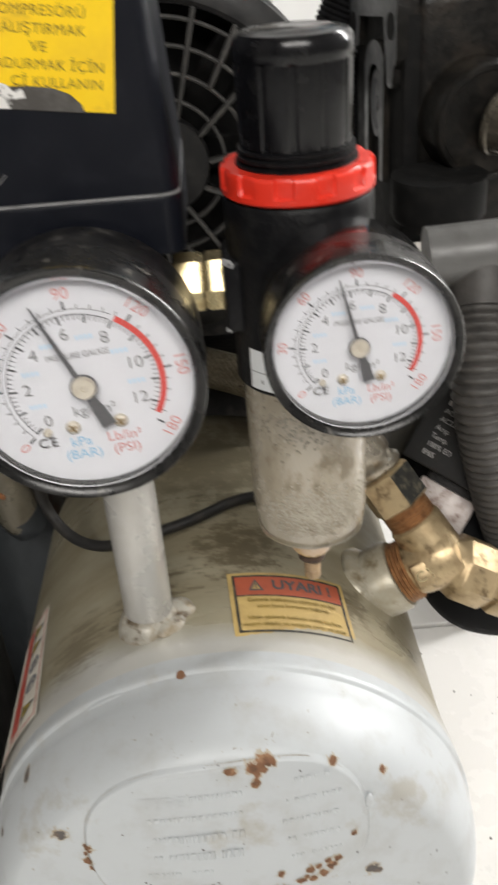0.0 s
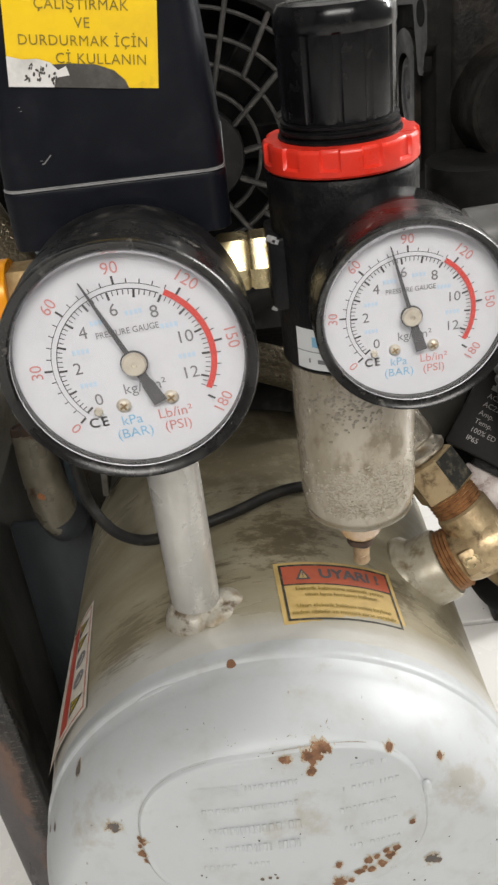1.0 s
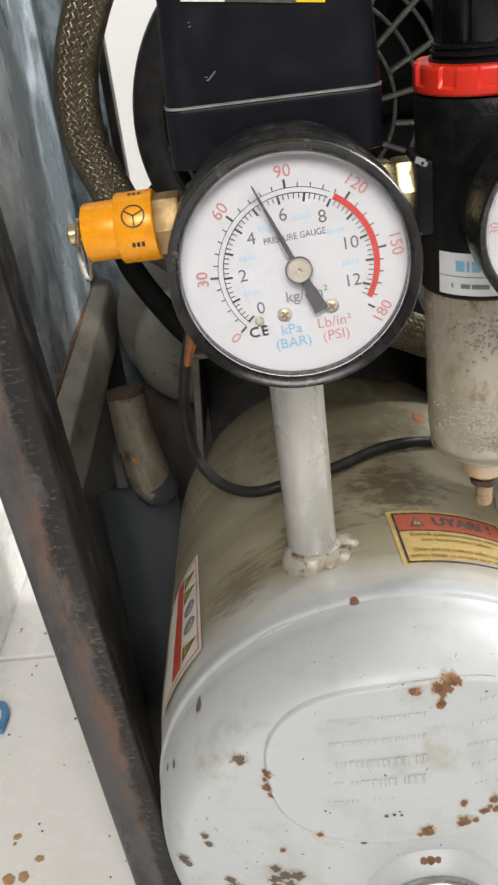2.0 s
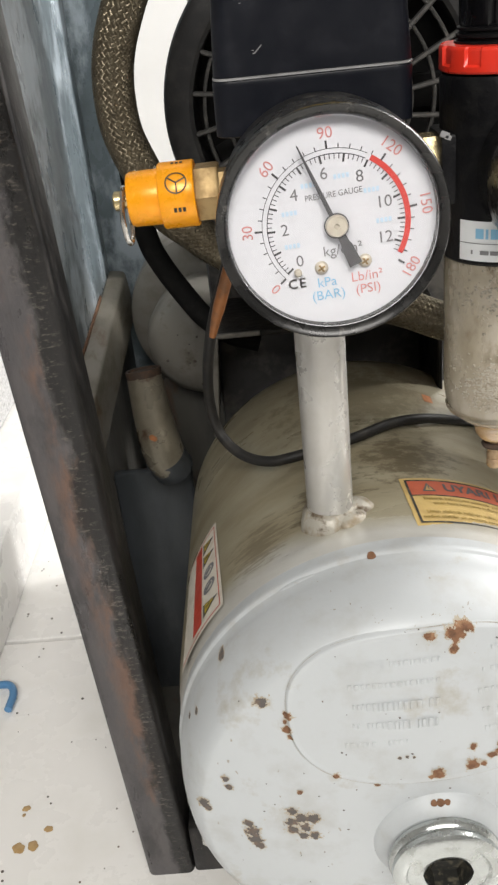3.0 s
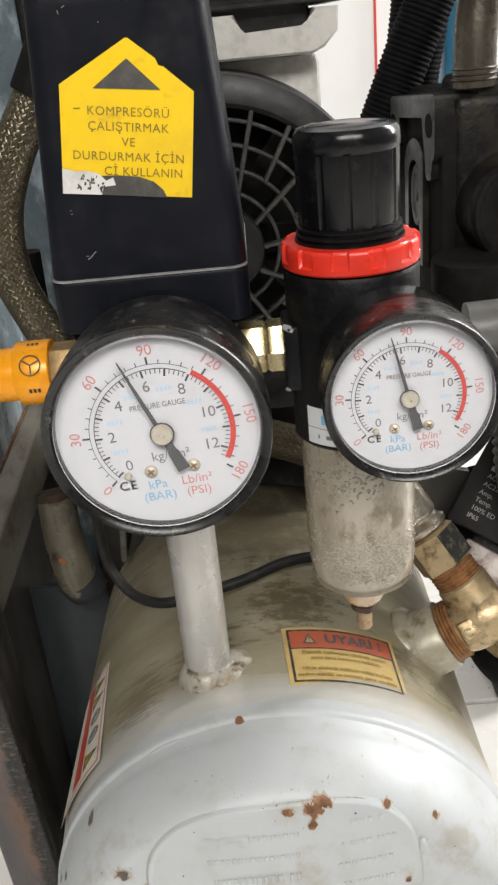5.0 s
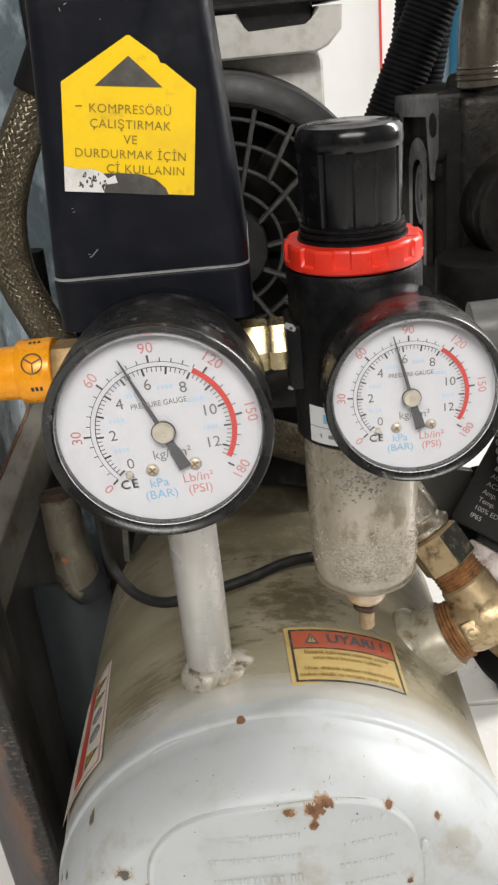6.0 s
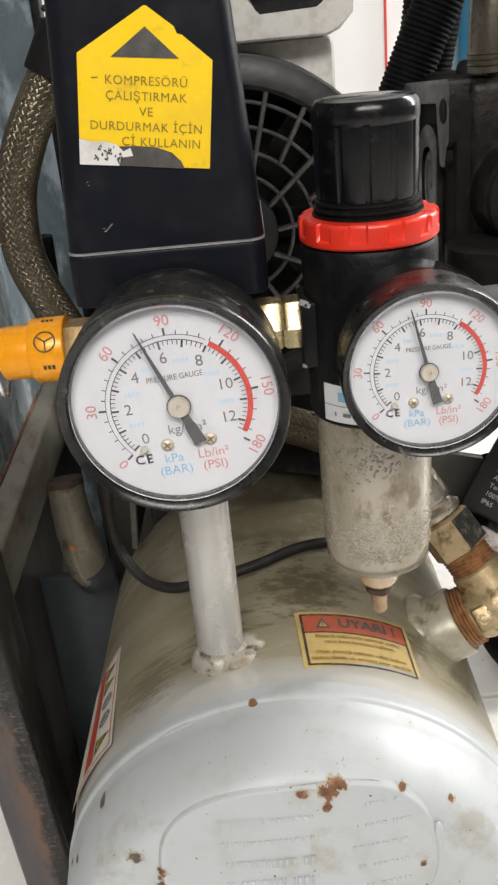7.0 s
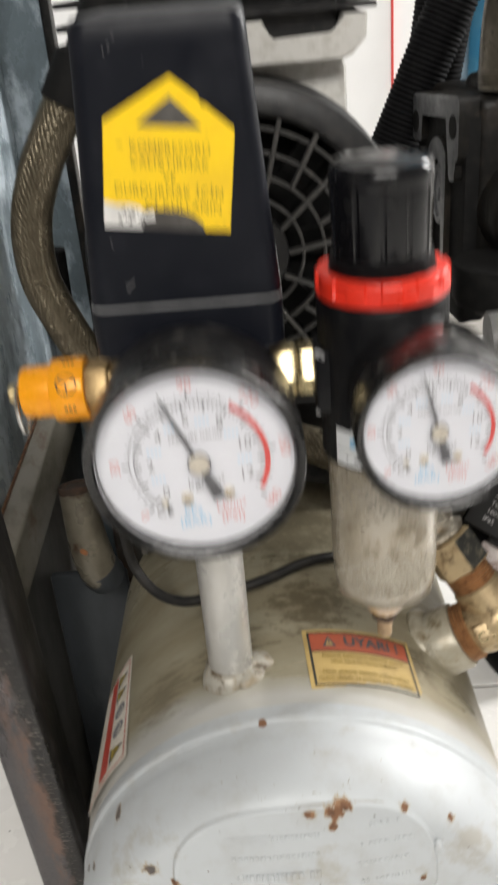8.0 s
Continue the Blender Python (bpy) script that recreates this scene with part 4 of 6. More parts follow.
add_poly(bm, [(0.2105 * W, 0.748), (0.2195 * W, 0.748), (0.2215 * W, 0.800), (0.2085 * W, 0.800)], lay_text(0.00082))
add_poly(bm, [(0.2095 * W, 0.720), (0.2205 * W, 0.720), (0.2205 * W, 0.738), (0.2095 * W, 0.738)], lay_text(0.00082))
part("exclamation_mark", bm, M_ink, label)

# ---- hazard label on the tank's flank ----
def lay_hazard(lift):
    # x along the tank from front to back, y up the flank
    return lambda x, y: on_shell(-0.094 + y * (0.0313 - 0.0065 * x), 0.0460 + 0.0573 * x + 0.003 * y, lift)


haz = part("hazard_label", add_sheet(bmesh.new(), 0, 1, 0, 1, lay_hazard(0.00025), 10, 12), M_labelwhite, tank, "white and red hazard label")
bm = bmesh.new()
for x0, x1, y0, y1 in ((0.03, 0.97, 0.94, 0.955), (0.03, 0.04, 0.05, 0.94), (0.96, 0.97, 0.05, 0.94)):
    add_sheet(bm, x0, x1, y0, y1, lay_hazard(0.0004), 8, 4)
part("border", bm, M_hazred, haz)
part("red_band", add_sheet(bmesh.new(), 0.08, 0.95, 0.36, 0.58, lay_hazard(0.0004), 8, 5), M_hazred, haz, "red band")
for k in range(3):
    x = (0.17, 0.71, 0.86)[k]
    part("symbol_edge", add_poly(bmesh.new(), [(x - 0.066, 0.62), (x + 0.066, 0.62), (x, 0.92)], lay_hazard(0.0004)), M_ink, haz)
    part("symbol", add_poly(bmesh.new(), [(x - 0.044, 0.665), (x + 0.044, 0.665), (x, 0.85)], lay_hazard(0.0005)), M_hazyellow, haz, "yellow warning triangle")
    part("symbol_mark", add_poly(bmesh.new(), [(x - 0.010, 0.69), (x + 0.010, 0.69), (x + 0.006, 0.78), (x - 0.006, 0.78)], lay_hazard(0.0006)), M_ink, haz)
for x in (0.36, 0.53):
    bm = bmesh.new()
    f = lay_hazard(0.0004)
    ring = [(x + 0.058 * math.cos(a), 0.76 + 0.13 * math.sin(a)) for a in np.linspace(0, 2 * math.pi, 20)[:-1]]
    hole = [(x + 0.036 * math.cos(a), 0.76 + 0.08 * math.sin(a)) for a in np.linspace(0, 2 * math.pi, 20)[:-1]]
    vo, vi = [bm.verts.new(f(*p)) for p in ring], [bm.verts.new(f(*p)) for p in hole]
    for k in range(19):
        n = (k + 1) % 19
        bm.faces.new((vo[k], vo[n], vi[n], vi[k]))
    part("symbol", bm, M_inkgrey, haz, "grey round pictogram")
    part("symbol_mark", add_poly(bmesh.new(), [(x - 0.028, 0.70), (x + 0.010, 0.69), (x + 0.030, 0.80), (x - 0.006, 0.83)], lay_hazard(0.0005)), M_inkgrey, haz)

# ---- pressure switch ----
switch = thing("pressure_switch", (-0.018, 0.062, 0.335), "black plastic pressure switch with a torn yellow sticker", "pressure switch")


def tapered(z0, z1, lo, hi, y0, y1, yt, r, name, mat, label, n=6, d=0.0012):
    """A rounded box whose sides lean in towards the top: lo and hi are (left, right) at the foot and the head."""
    bm = bmesh.new()
    rings = []
    levels = [(z0, 0.0003), (z0 + 0.0002, 0.0)] + [(z0 + (z1 - z0) * t, 0.0) for t in (0.3, 0.6, 0.9)] + [(z1 - 1.7 * d, 0.0), (z1 - 0.5 * d, 0.6 * d), (z1, 2 * d)]
    for z, inset in levels:
        t = (z - z0) / (z1 - z0)
        a, b = lo[0] + (hi[0] - lo[0]) * t + inset, lo[1] + (hi[1] - lo[1]) * t - inset
        f, k = y0 + (yt - y0) * t + inset, y1 - inset
        ring = []
        for cx, cy, s in ((b - r, k - r, 0), (a + r, k - r, 90), (a + r, f + r, 180), (b - r, f + r, 270)):
            for i in range(n + 1):
                g = radians(s + 90 * i / n)
                ring.append(bm.verts.new((cx + r * math.cos(g), cy + r * math.sin(g), z)))
        rings.append(ring)
    for a, b in zip(rings, rings[1:]):
        for k in range(len(a)):
            m = (k + 1) % len(a)
            bm.faces.new((a[k], a[m], b[m], b[k]))
    bm.faces.new(rings[0][::-1])
    bm.faces.new(rings[-1])
    bmesh.ops.recalc_face_normals(bm, faces=bm.faces)
    return part(name, bm, mat, switch, label)


cover = tapered(0.34675, 0.4118, (-0.0415, 0.0062), (-0.0370, 0.0018), 0.0412, 0.095, 0.0425, 0.0042, "cover", M_black, "scratched black cover")
tapered(0.34605, 0.34675, (-0.04165, 0.00635), (-0.04165, 0.00635), 0.04095, 0.0951, 0.04095, 0.0042, "parting_edge", M_groove, "worn pale parting edge", d=0.00008)
tapered(0.3332, 0.34605, (-0.0420, 0.0063), (-0.0418, 0.0063), 0.0415, 0.0945, 0.0410, 0.0042, "base", M_black, "black base", d=0.0002)


def face_y(z):
    t = (z - 0.34675) / (0.4118 - 0.34675)
    return 0.0412 + 0.0013 * t


ST = radians(-7.5)


def lay_sticker(lift):
    def lay(x, y):
        # millimetres from the sticker's lower left corner
        xx, yy = x / 1000, y / 1000
        z = 0.3674 + yy * math.cos(ST) + xx * math.sin(ST)
        return Vector((-0.0347 + xx * math.cos(ST) - yy * math.sin(ST), face_y(z) - lift, z))
    return lay


f = lay_sticker(0.00025)
bm = bmesh.new()
outline = [(0, 0), (29.8, 0.2), (29.8, 23.2), (23.0, 28.0), (21.9, 28.2), (21.2, 29.6), (15.2, 33.4), (14.6, 33.4), (0, 23.4)]
add_poly(bm, outline, f)
sticker = part("sticker", bm, M_yellow, cover, "yellow arrow sticker, torn at one corner")
bm = bmesh.new()
add_poly(bm, [(7.4, 22.9), (22.4, 23.2), (14.9, 29.3)], lay_sticker(0.0004))
part("arrow_head", bm, M_glue, sticker, "dark triangle")
bm = bmesh.new()
f = lay_sticker(0.0004)
for row, text in enumerate(("KOMPRESÖRÜ", "ÇALIŞTIRMAK", "VE", "DURDURMAK İÇİN", "Cİ KULLANIN")):
    add_letters(bm, text, 2.72, (15.2 if row < 4 else 18.6, 18.2 - 3.22 * row), f, spacing=1.08)
add_poly(bm, [(3.0, 18.4), (4.5, 18.5), (4.5, 18.75), (3.0, 18.65)], f)
part("lettering", bm, M_inksoft, sticker, "faded dark capital lettering")
bm = bmesh.new()
f = lay_sticker(0.0005)
add_poly(bm, [(0, -0.1), (9.0, 0.0), (9.5, 1.8), (12.2, 2.3), (11.6, 4.0), (10.0, 3.2), (8.5, 4.6), (6.0, 5.2), (3.0, 5.0), (0, 5.6)], f)
part("torn_corner", bm, M_paper, sticker, "white torn paper backing")
bm = bmesh.new()
f = lay_sticker(0.00045)
add_poly(bm, [(7.5, 0.0), (24.0, 0.0), (23.2, 1.6), (21.0, 3.4), (17.5, 4.4), (13.0, 4.5), (8.5, 4.2)], f)
f = lay_sticker(0.0006)
rgt = random.Random(8)
for k in range(26):
    x, y, a = rgt.uniform(3.6, 9.6), rgt.uniform(1.0, 4.2), rgt.gauss(1.0, 0.5)
    w, h = rgt.uniform(0.5, 1.6), rgt.uniform(0.10, 0.28)
    c, d = math.cos(a), math.sin(a)
    add_poly(bm, [(x + u * c - v * d, y + u * d + v * c) for u, v in ((-w / 2, 0), (-w / 4, -h), (w / 3, -h * 0.7), (w / 2, 0.1), (w / 4, h), (-w / 3, h * 0.8))], f)
part("glue_mark", bm, M_glue, sticker, "dark glue residue where the sticker is torn off")
# scratches on the cover
bm = bmesh.new()
rg = random.Random(8)
for k in range(14):
    x, z = rg.uniform(-0.037, 0.002), rg.uniform(0.3485, 0.408)
    if lay_sticker(0)(0, 0).x - 0.002 < x < 0.0 and 0.364 < z < 0.401:
        continue
    a, l = rg.uniform(0, 3.14), rg.uniform(0.00012, 0.0005)
    w = 0.00007
    c, s = math.cos(a), math.sin(a)
    bm.faces.new([bm.verts.new((x + i * l * c - j * w * s, face_y(z) - 0.0002, z + i * l * s + j * w * c)) for i, j in ((-1, -1), (1, -1), (1, 1), (-1, 1))])
for x, z, l, a in ((-0.0302, 0.3525, 0.0012, 0.75), (-0.0312, 0.3517, 0.0003, 0.2)):
    c, s, w = math.cos(a), math.sin(a), 0.00013
    bm.faces.new([bm.verts.new((x + i * l * c - j * w * s, face_y(z) - 0.0002, z + i * l * s + j * w * c)) for i, j in ((-1, -1), (1, -1), (1, 1), (-1, 1))])
tagged(part("scratches", bm, M_groove, cover, "pale scratches"), kind="stuff")

# manifold under the switch
manifold = thing("manifold", (RPX, RPY, 0.300), "dull brass manifold block on top of the riser pipe", "pipe fitting")
part("block", box((0.021, 0.021, 0.032), Matrix.Translation((RPX, RPY, 0.3175)), 0.0025), M_brass, manifold)
part("collar", lathe([(0.0, 0.292), (0.0098, 0.292), (0.0104, 0.294), (0.0104, 0.301), (0.0, 0.302)], Matrix.Translation((RPX, RPY, 0)), 6), M_brass, manifold, "hexagonal brass collar")
part("gauge_socket", lathe([(0.0, 0.0), (0.0072, 0.0), (0.0072, 0.022), (0.0, 0.022)], axis_matrix((RPX, 0.0355, 0.3180), (0, 1, 0)), 24), M_brass, manifold)
nip = part("nipple", lathe([(0.0, -0.012), (0.0050, -0.012), (0.0050, -0.003), (0.0068, -0.003), (0.0072, -0.0022), (0.0072, 0.0034), (0.0066, 0.0042), (0.0072, 0.005), (0.0072, 0.0095), (0.0066, 0.0105), (0.0, 0.0105)], axis_matrix((0.0052, 0.057, 0.3205), (1, 0, 0)), 6), M_brassclean, manifold, "shiny yellow zinc hexagon nipple")
part("valve_socket", lathe([(0.0, 0.0), (0.0062, 0.0), (0.0062, 0.013), (0.0, 0.013)], axis_matrix((-0.0402, 0.0637, 0.3166), (1, 0, 0)), 24), M_brass, manifold)


# ---- gauges ----
def gauge(label, cx, cy, cz, R, turn, needle, parent_name="pressure_gauge", back=0.024, case=None, off=(0.0, 0.0)):
    """A round dial gauge: cy is where the dial lies, R the case's radius, turn the dial's turn to the left, needle its angle."""
    g = thing(parent_name, (cx, cy + back, cz - R), label, "pressure gauge", group="pressure gauges")
    m = axis_matrix((cx, cy, cz), (0, -1, 0)) @ Matrix.Rotation(radians(turn), 4, "Z")
    k = R
    mc = m @ Matrix.Translation((off[0], off[1], 0))
    part("case", lathe([(0.0, -back), (0.92 * k, -back), (0.955 * k, -back + 0.0006), (0.968 * k, -back + 0.0022), (0.970 * k, -0.006), (0.970 * k, -0.003), (0.970 * k, 0.0008), (0.90 * k, 0.0008), (0.90 * k, -0.0012), (0.0, -0.0012)], mc, 96), case, g, "black case")
    part("rim", lathe([(0.972 * k, -0.0085), (0.996 * k, -0.0083), (1.0 * k, -0.0076), (1.003 * k, 0.0040), (0.999 * k, 0.0049), (0.988 * k, 0.0053), (0.972 * k, 0.0052), (0.930 * k, 0.0044), (0.906 * k, 0.0036), (0.894 * k, 0.0018), (0.892 * k, 0.0004)], mc, 128), M_rim, g, "worn black rim")
    dial = part("dial", lathe([(0.905 * k, -0.0005), (0.905 * k, 0.0), (0.0, 0.0)], mc, 96), M_dial, g, "white printed dial")

    def lay(lift):
        return lambda x, y: m @ Vector((x * 0.985 * k, y * 0.985 * k, lift))

    psi = lambda v: 90 + (90 - v) * 1.43
    kg = lambda v: 217.2 - 20.1 * v
    one, two = lay(0.00012), lay(0.00022)
    ticks = bmesh.new()
    arc_band(ticks, 0.600, 0.607, psi(0), psi(112), one, 60)
    arc_band(ticks, 0.645, 0.650, psi(0), psi(112), one, 60)

    def tick(a, r0, r1, w):
        c, s = math.cos(radians(a)), math.sin(radians(a))
        add_poly(ticks, [(r0 * c - w * s, r0 * s + w * c), (r0 * c + w * s, r0 * s - w * c), (r1 * c + w * s, r1 * s - w * c), (r1 * c - w * s, r1 * s + w * c)], two)

    for v in range(0, 181, 6):
        big = v % 30 == 0
        tick(psi(v), 0.650, 0.715 if big else 0.685, 0.009 if big else 0.004)
    for v in range(0, 63):
        a = kg(v * 0.2)
        big = v % 5 == 0
        tick(a, 0.535 if big else 0.560, 0.600, 0.009 if big else 0.0035)
    part("scale_marks", ticks, M_ink, dial, "black scale marks")
    part("red_zone", arc_band(bmesh.new(), 0.603, 0.652, kg(8.05), kg(12.45), two, 40), M_inkred, dial, "red danger arc")
    bm = bmesh.new()
    for v in (0, 30, 60, 90, 120, 150, 180):
        a = radians(psi(v))
        r = 0.775 if v < 100 else 0.79
        add_letters(bm, str(v), 0.135, (r * math.cos(a), r * math.sin(a)), two, turn=a + (math.pi / 2 if v == 180 else -math.pi / 2))
    add_letters(bm, "Lb/in²", 0.125, (0.215, -0.50), two)
    add_letters(bm, "(PSI)", 0.125, (0.215, -0.62), two)
    part("red_numerals", bm, M_inkpink, dial, "red figures in pounds per square inch")
    bm = bmesh.new()
    for v in (0, 2, 4, 6, 8, 10, 12):
        a = radians(kg(v))
        add_letters(bm, str(v), 0.145, (0.45 * math.cos(a), 0.45 * math.sin(a)), two)
    add_letters(bm, "PRESSURE GAUGE", 0.073, (0.01, 0.265), two, wide=0.86)
    add_letters(bm, "kg/cm²", 0.13, (0.03, -0.225), two)
    part("black_numerals", bm, M_inkgrey, dial, "dark figures in kilograms")
    bm = bmesh.new()
    add_letters(bm, "CE", 0.125, (-0.415, -0.475), two, spacing=1.2, bold=0.003)
    part("grey_mark", bm, M_textgrey, dial, "grey lettering")
    bm = bmesh.new()
    add_letters(bm, "kPa", 0.125, (-0.145, -0.50), two)
    add_letters(bm, "(BAR)", 0.125, (-0.145, -0.62), two)
    part("blue_lettering", bm, M_inkblue, dial, "blue unit lettering")
    bm = bmesh.new()
    for v in range(1, 13, 2):
        a = radians(kg(v))
        x, y = 0.42 * math.cos(a), 0.42 * math.sin(a)
        for j in range(4):
            add_poly(bm, [(x - 0.070 + 0.036 * j, y - 0.020), (x - 0.046 + 0.036 * j, y - 0.020), (x - 0.046 + 0.036 * j, y + 0.020), (x - 0.070 + 0.036 * j, y + 0.020)], two)
    part("blue_figures", bm, M_inkpale, dial, "tiny pale blue figures")
    for x in (-0.175, 0.21):
        sm = m @ Matrix.Translation((x * k, -0.355 * k, 0))
        part("dial_screw", lathe([(0.060 * k, 0.0), (0.060 * k, 0.0004), (0.046 * k, 0.0009), (0.020 * k, 0.0011), (0.0, 0.0009)], sm, 20), M_hub, dial, "small pale brass screw")
        cross = box((0.070 * k, 0.016 * k, 0.0004), sm @ Matrix.Translation((0, 0, 0.0010)) @ Matrix.Rotation(0.5, 4, "Z"))
        box((0.016 * k, 0.070 * k, 0.0004), sm @ Matrix.Translation((0, 0, 0.0010)) @ Matrix.Rotation(0.5, 4, "Z"), bm=cross)
        part("screw_slot", cross, M_dullbrass, dial, smooth=False)
    part("stop_pin", lathe([(0.036 * k, 0.0), (0.036 * k, 0.0010), (0.026 * k, 0.0014), (0.0, 0.0014)], m @ Matrix.Translation((-0.385 * k, -0.365 * k, 0)), 16), M_hub, dial, "pale stop pin")
    a = radians(needle)
    bm = bmesh.new()
    pts = [(0.0, 0.022), (0.42, 0.016), (0.74, 0.006), (0.76, 0.0), (0.74, -0.006), (0.42, -0.016), (0.0, -0.022)]
    tail = [(-0.02, 0.034), (-0.17, 0.040), (-0.20, 0.050), (-0.385, 0.058), (-0.385, -0.058), (-0.20, -0.050), (-0.17, -0.040), (-0.02, -0.034)]
    nm = m @ Matrix.Rotation(a, 4, "Z") @ Matrix.Translation((0, 0, 0.0017))
    join(bm, prism([(x * k, y * k) for x, y in pts], nm, 0.0, 0.0003))
    join(bm, prism([(x * k, y * k) for x, y in tail[::-1]], nm, 0.0, 0.0003))
    pointer = part("needle", bm, M_ink, g, "black needle", smooth=False)
    part("needle_hub", lathe([(0.108 * k, 0.0012), (0.108 * k, 0.0019), (0.0, 0.0019)], m, 28), M_ink, pointer)
    part("needle_cap", lathe([(0.098 * k, 0.0019), (0.098 * k, 0.0026), (0.085 * k, 0.0031), (0.024 * k, 0.0031), (0.018 * k, 0.0026), (0.0, 0.0026)], m, 28), M_hub, pointer, "pale metal needle cap")
    lens = part("lens", lathe([(0.90 * k, 0.0036), (0.90 * k, 0.0044), (0.5 * k, 0.0048), (0.0, 0.0049)], mc, 64), M_glass, g, "clear plastic lens")
    lens.visible_shadow = False
    return g


gauge("round black pressure gauge with a white dial, dusty rim", -0.0163, 0.0158, 0.3169, 0.0260, 4.5, 109, back=0.0235, case=M_case, off=(-0.0009, 0.0004))
gauge("smaller black pressure gauge on the regulator front", 0.0405, 0.0194, 0.3186, 0.0206, 1.5, 103, back=0.0225, case=M_caseg, off=(0.0007, 0.0002))

# ---- filter regulator ----
GX, GY = 0.0328, 0.0563
reg = thing("air_regulator", (GX, GY, 0.222), "black air filter regulator with a red ring and cloudy bowl", "air regulator")
GM = Matrix.Translation((GX, GY, 0))


def fluted(a, h):
    # flat lands with shallow sunk strips between them
    if h < 0.3695:
        return 0.972 if (a / (2 * math.pi) * 12 + 0.35) % 1.0 < 0.24 else 1.0
    return 1.0


kp = [(0.0118, 0.3516), (0.0126, 0.3520), (0.0128, 0.3530), (0.0130, 0.3694), (0.0130, 0.3696), (0.0132, 0.3700), (0.0132, 0.3722), (0.0129, 0.3738), (0.0121, 0.3748), (0.0104, 0.3752), (0.0100, 0.3748), (0.0095, 0.3752), (0.0, 0.3754)]
part("knob", lathe(kp, GM, 168, fluted), M_gloss, reg, "glossy black fluted adjusting knob")
part("neck", lathe([(0.0140, 0.3465), (0.0140, 0.3485), (0.0129, 0.3487), (0.0129, 0.3492), (0.0136, 0.3494), (0.0136, 0.3501), (0.0127, 0.3503), (0.0127, 0.3508), (0.0133, 0.3510), (0.0133, 0.3516), (0.0125, 0.3518), (0.0125, 0.3524), (0.0, 0.3524)], GM, 64), M_body, reg, "dusty ridged neck")


def notched(a, h):
    s = math.cos(12 * a)
    return (1.0 if s > -0.2 else 0.955) if h > 0.3436 else 1.0


part("ring", lathe([(0.0150, 0.3418), (0.0173, 0.3418), (0.0177, 0.3423), (0.0177, 0.3434), (0.0177, 0.3439), (0.0177, 0.3469), (0.0176, 0.3475), (0.0172, 0.3479), (0.0132, 0.3480)], GM, 240, notched), M_red, reg, "bright red notched locking ring")
body = part("body", lathe([(0.0, 0.2948), (0.0166, 0.2948), (0.0172, 0.2955), (0.0172, 0.3060), (0.0174, 0.3085), (0.0174, 0.3300), (0.0175, 0.3340), (0.0175, 0.3402), (0.0169, 0.3412), (0.0, 0.3419)], GM, 80), M_body, reg, "black painted body")
part("port", box((0.008, 0.017, 0.018), Matrix.Translation((GX - 0.0150, GY, 0.3190)), 0.0012), M_body, body, "chipped square inlet port")
part("port", box((0.008, 0.017, 0.018), Matrix.Translation((GX + 0.0150, GY, 0.3190)), 0.0012), M_body, body, "square outlet port")
part("gauge_boss", lathe([(0.0, 0.0), (0.0085, 0.0), (0.0085, 0.010), (0.0, 0.010)], axis_matrix((0.0385, 0.0365, 0.3195), (-0.15, 1, 0)), 6), M_brass, body)
bm = bmesh.new()
for x, y, z, s in ((GX - 0.0180, GY - 0.0085, 0.3279, 0.0016), (GX - 0.0172, GY - 0.0085, 0.3272, 0.0012), (GX - 0.0186, GY - 0.008, 0.3108, 0.0010)):
    join(bm, box((s * 1.5, 0.0006, s), Matrix.Translation((x, y, z)) @ Matrix.Rotation(0.4, 4, "Y"), 0.0002, 1))
part("chipped_metal", bm, M_groove, body, "bare metal where the paint is chipped")


def lay_round(r, a0, z0, lift=0.0):
    return lambda x, z: GM @ Vector(((r + lift) * math.sin(a0 + x / r), -(r + lift) * math.cos(a0 + x / r), z0 + z))


plate = part("maker_label", add_sheet(bmesh.new(), -0.0165, 0.014, 0, 0.0105, lay_round(0.0173, 0, 0.2962), 24, 3), M_whitelabel, body, "white maker's label")
for x0, w in ((-0.0118, 0.0022), (-0.0091, 0.0007), (-0.0078, 0.0020), (-0.0052, 0.0018), (-0.0028, 0.0022)):
    part("blue_mark", add_sheet(bmesh.new(), x0, x0 + w, 0.0060, 0.0086, lay_round(0.0174, 0, 0.2962), 4, 1), M_inkblue, plate, "blue printed mark")
for x0, x1 in ((-0.0130, -0.0125), (-0.0105, -0.0082), (-0.0078, -0.0036), (-0.0025, 0.003)):
    part("printed_bar", add_sheet(bmesh.new(), x0, x1, 0.0018, 0.0029, lay_round(0.0174, 0, 0.2962), 4, 1), M_inkgrey, plate)
part("printed_line", add_sheet(bmesh.new(), -0.0165, 0.014, 0.0046, 0.0048, lay_round(0.0174, 0, 0.2962), 16, 1), M_inkgrey, plate)

bowl = [(0.0, 0.2432), (0.0075, 0.2434), (0.0112, 0.2444), (0.0136, 0.2464), (0.0150, 0.2498), (0.0156, 0.2540), (0.0157, 0.2620), (0.0158, 0.2762), (0.0160, 0.2950)]
bowl += [(0.0155, 0.2950), (0.0153, 0.2760), (0.0151, 0.2545), (0.0140, 0.2496), (0.0122, 0.2466), (0.0090, 0.2452), (0.0, 0.2446)]
rgl = random.Random(12)
part("bowl", lathe(bowl, GM, 72), M_film, reg, "cloudy plastic filter bowl, water-spotted")
part("bowl_line", lathe([(0.0141, 0.2468), (0.0149, 0.2474), (0.0151, 0.2482), (0.0148, 0.2488)], GM, 72), M_bowl, reg, "moulded line near the bowl's foot")
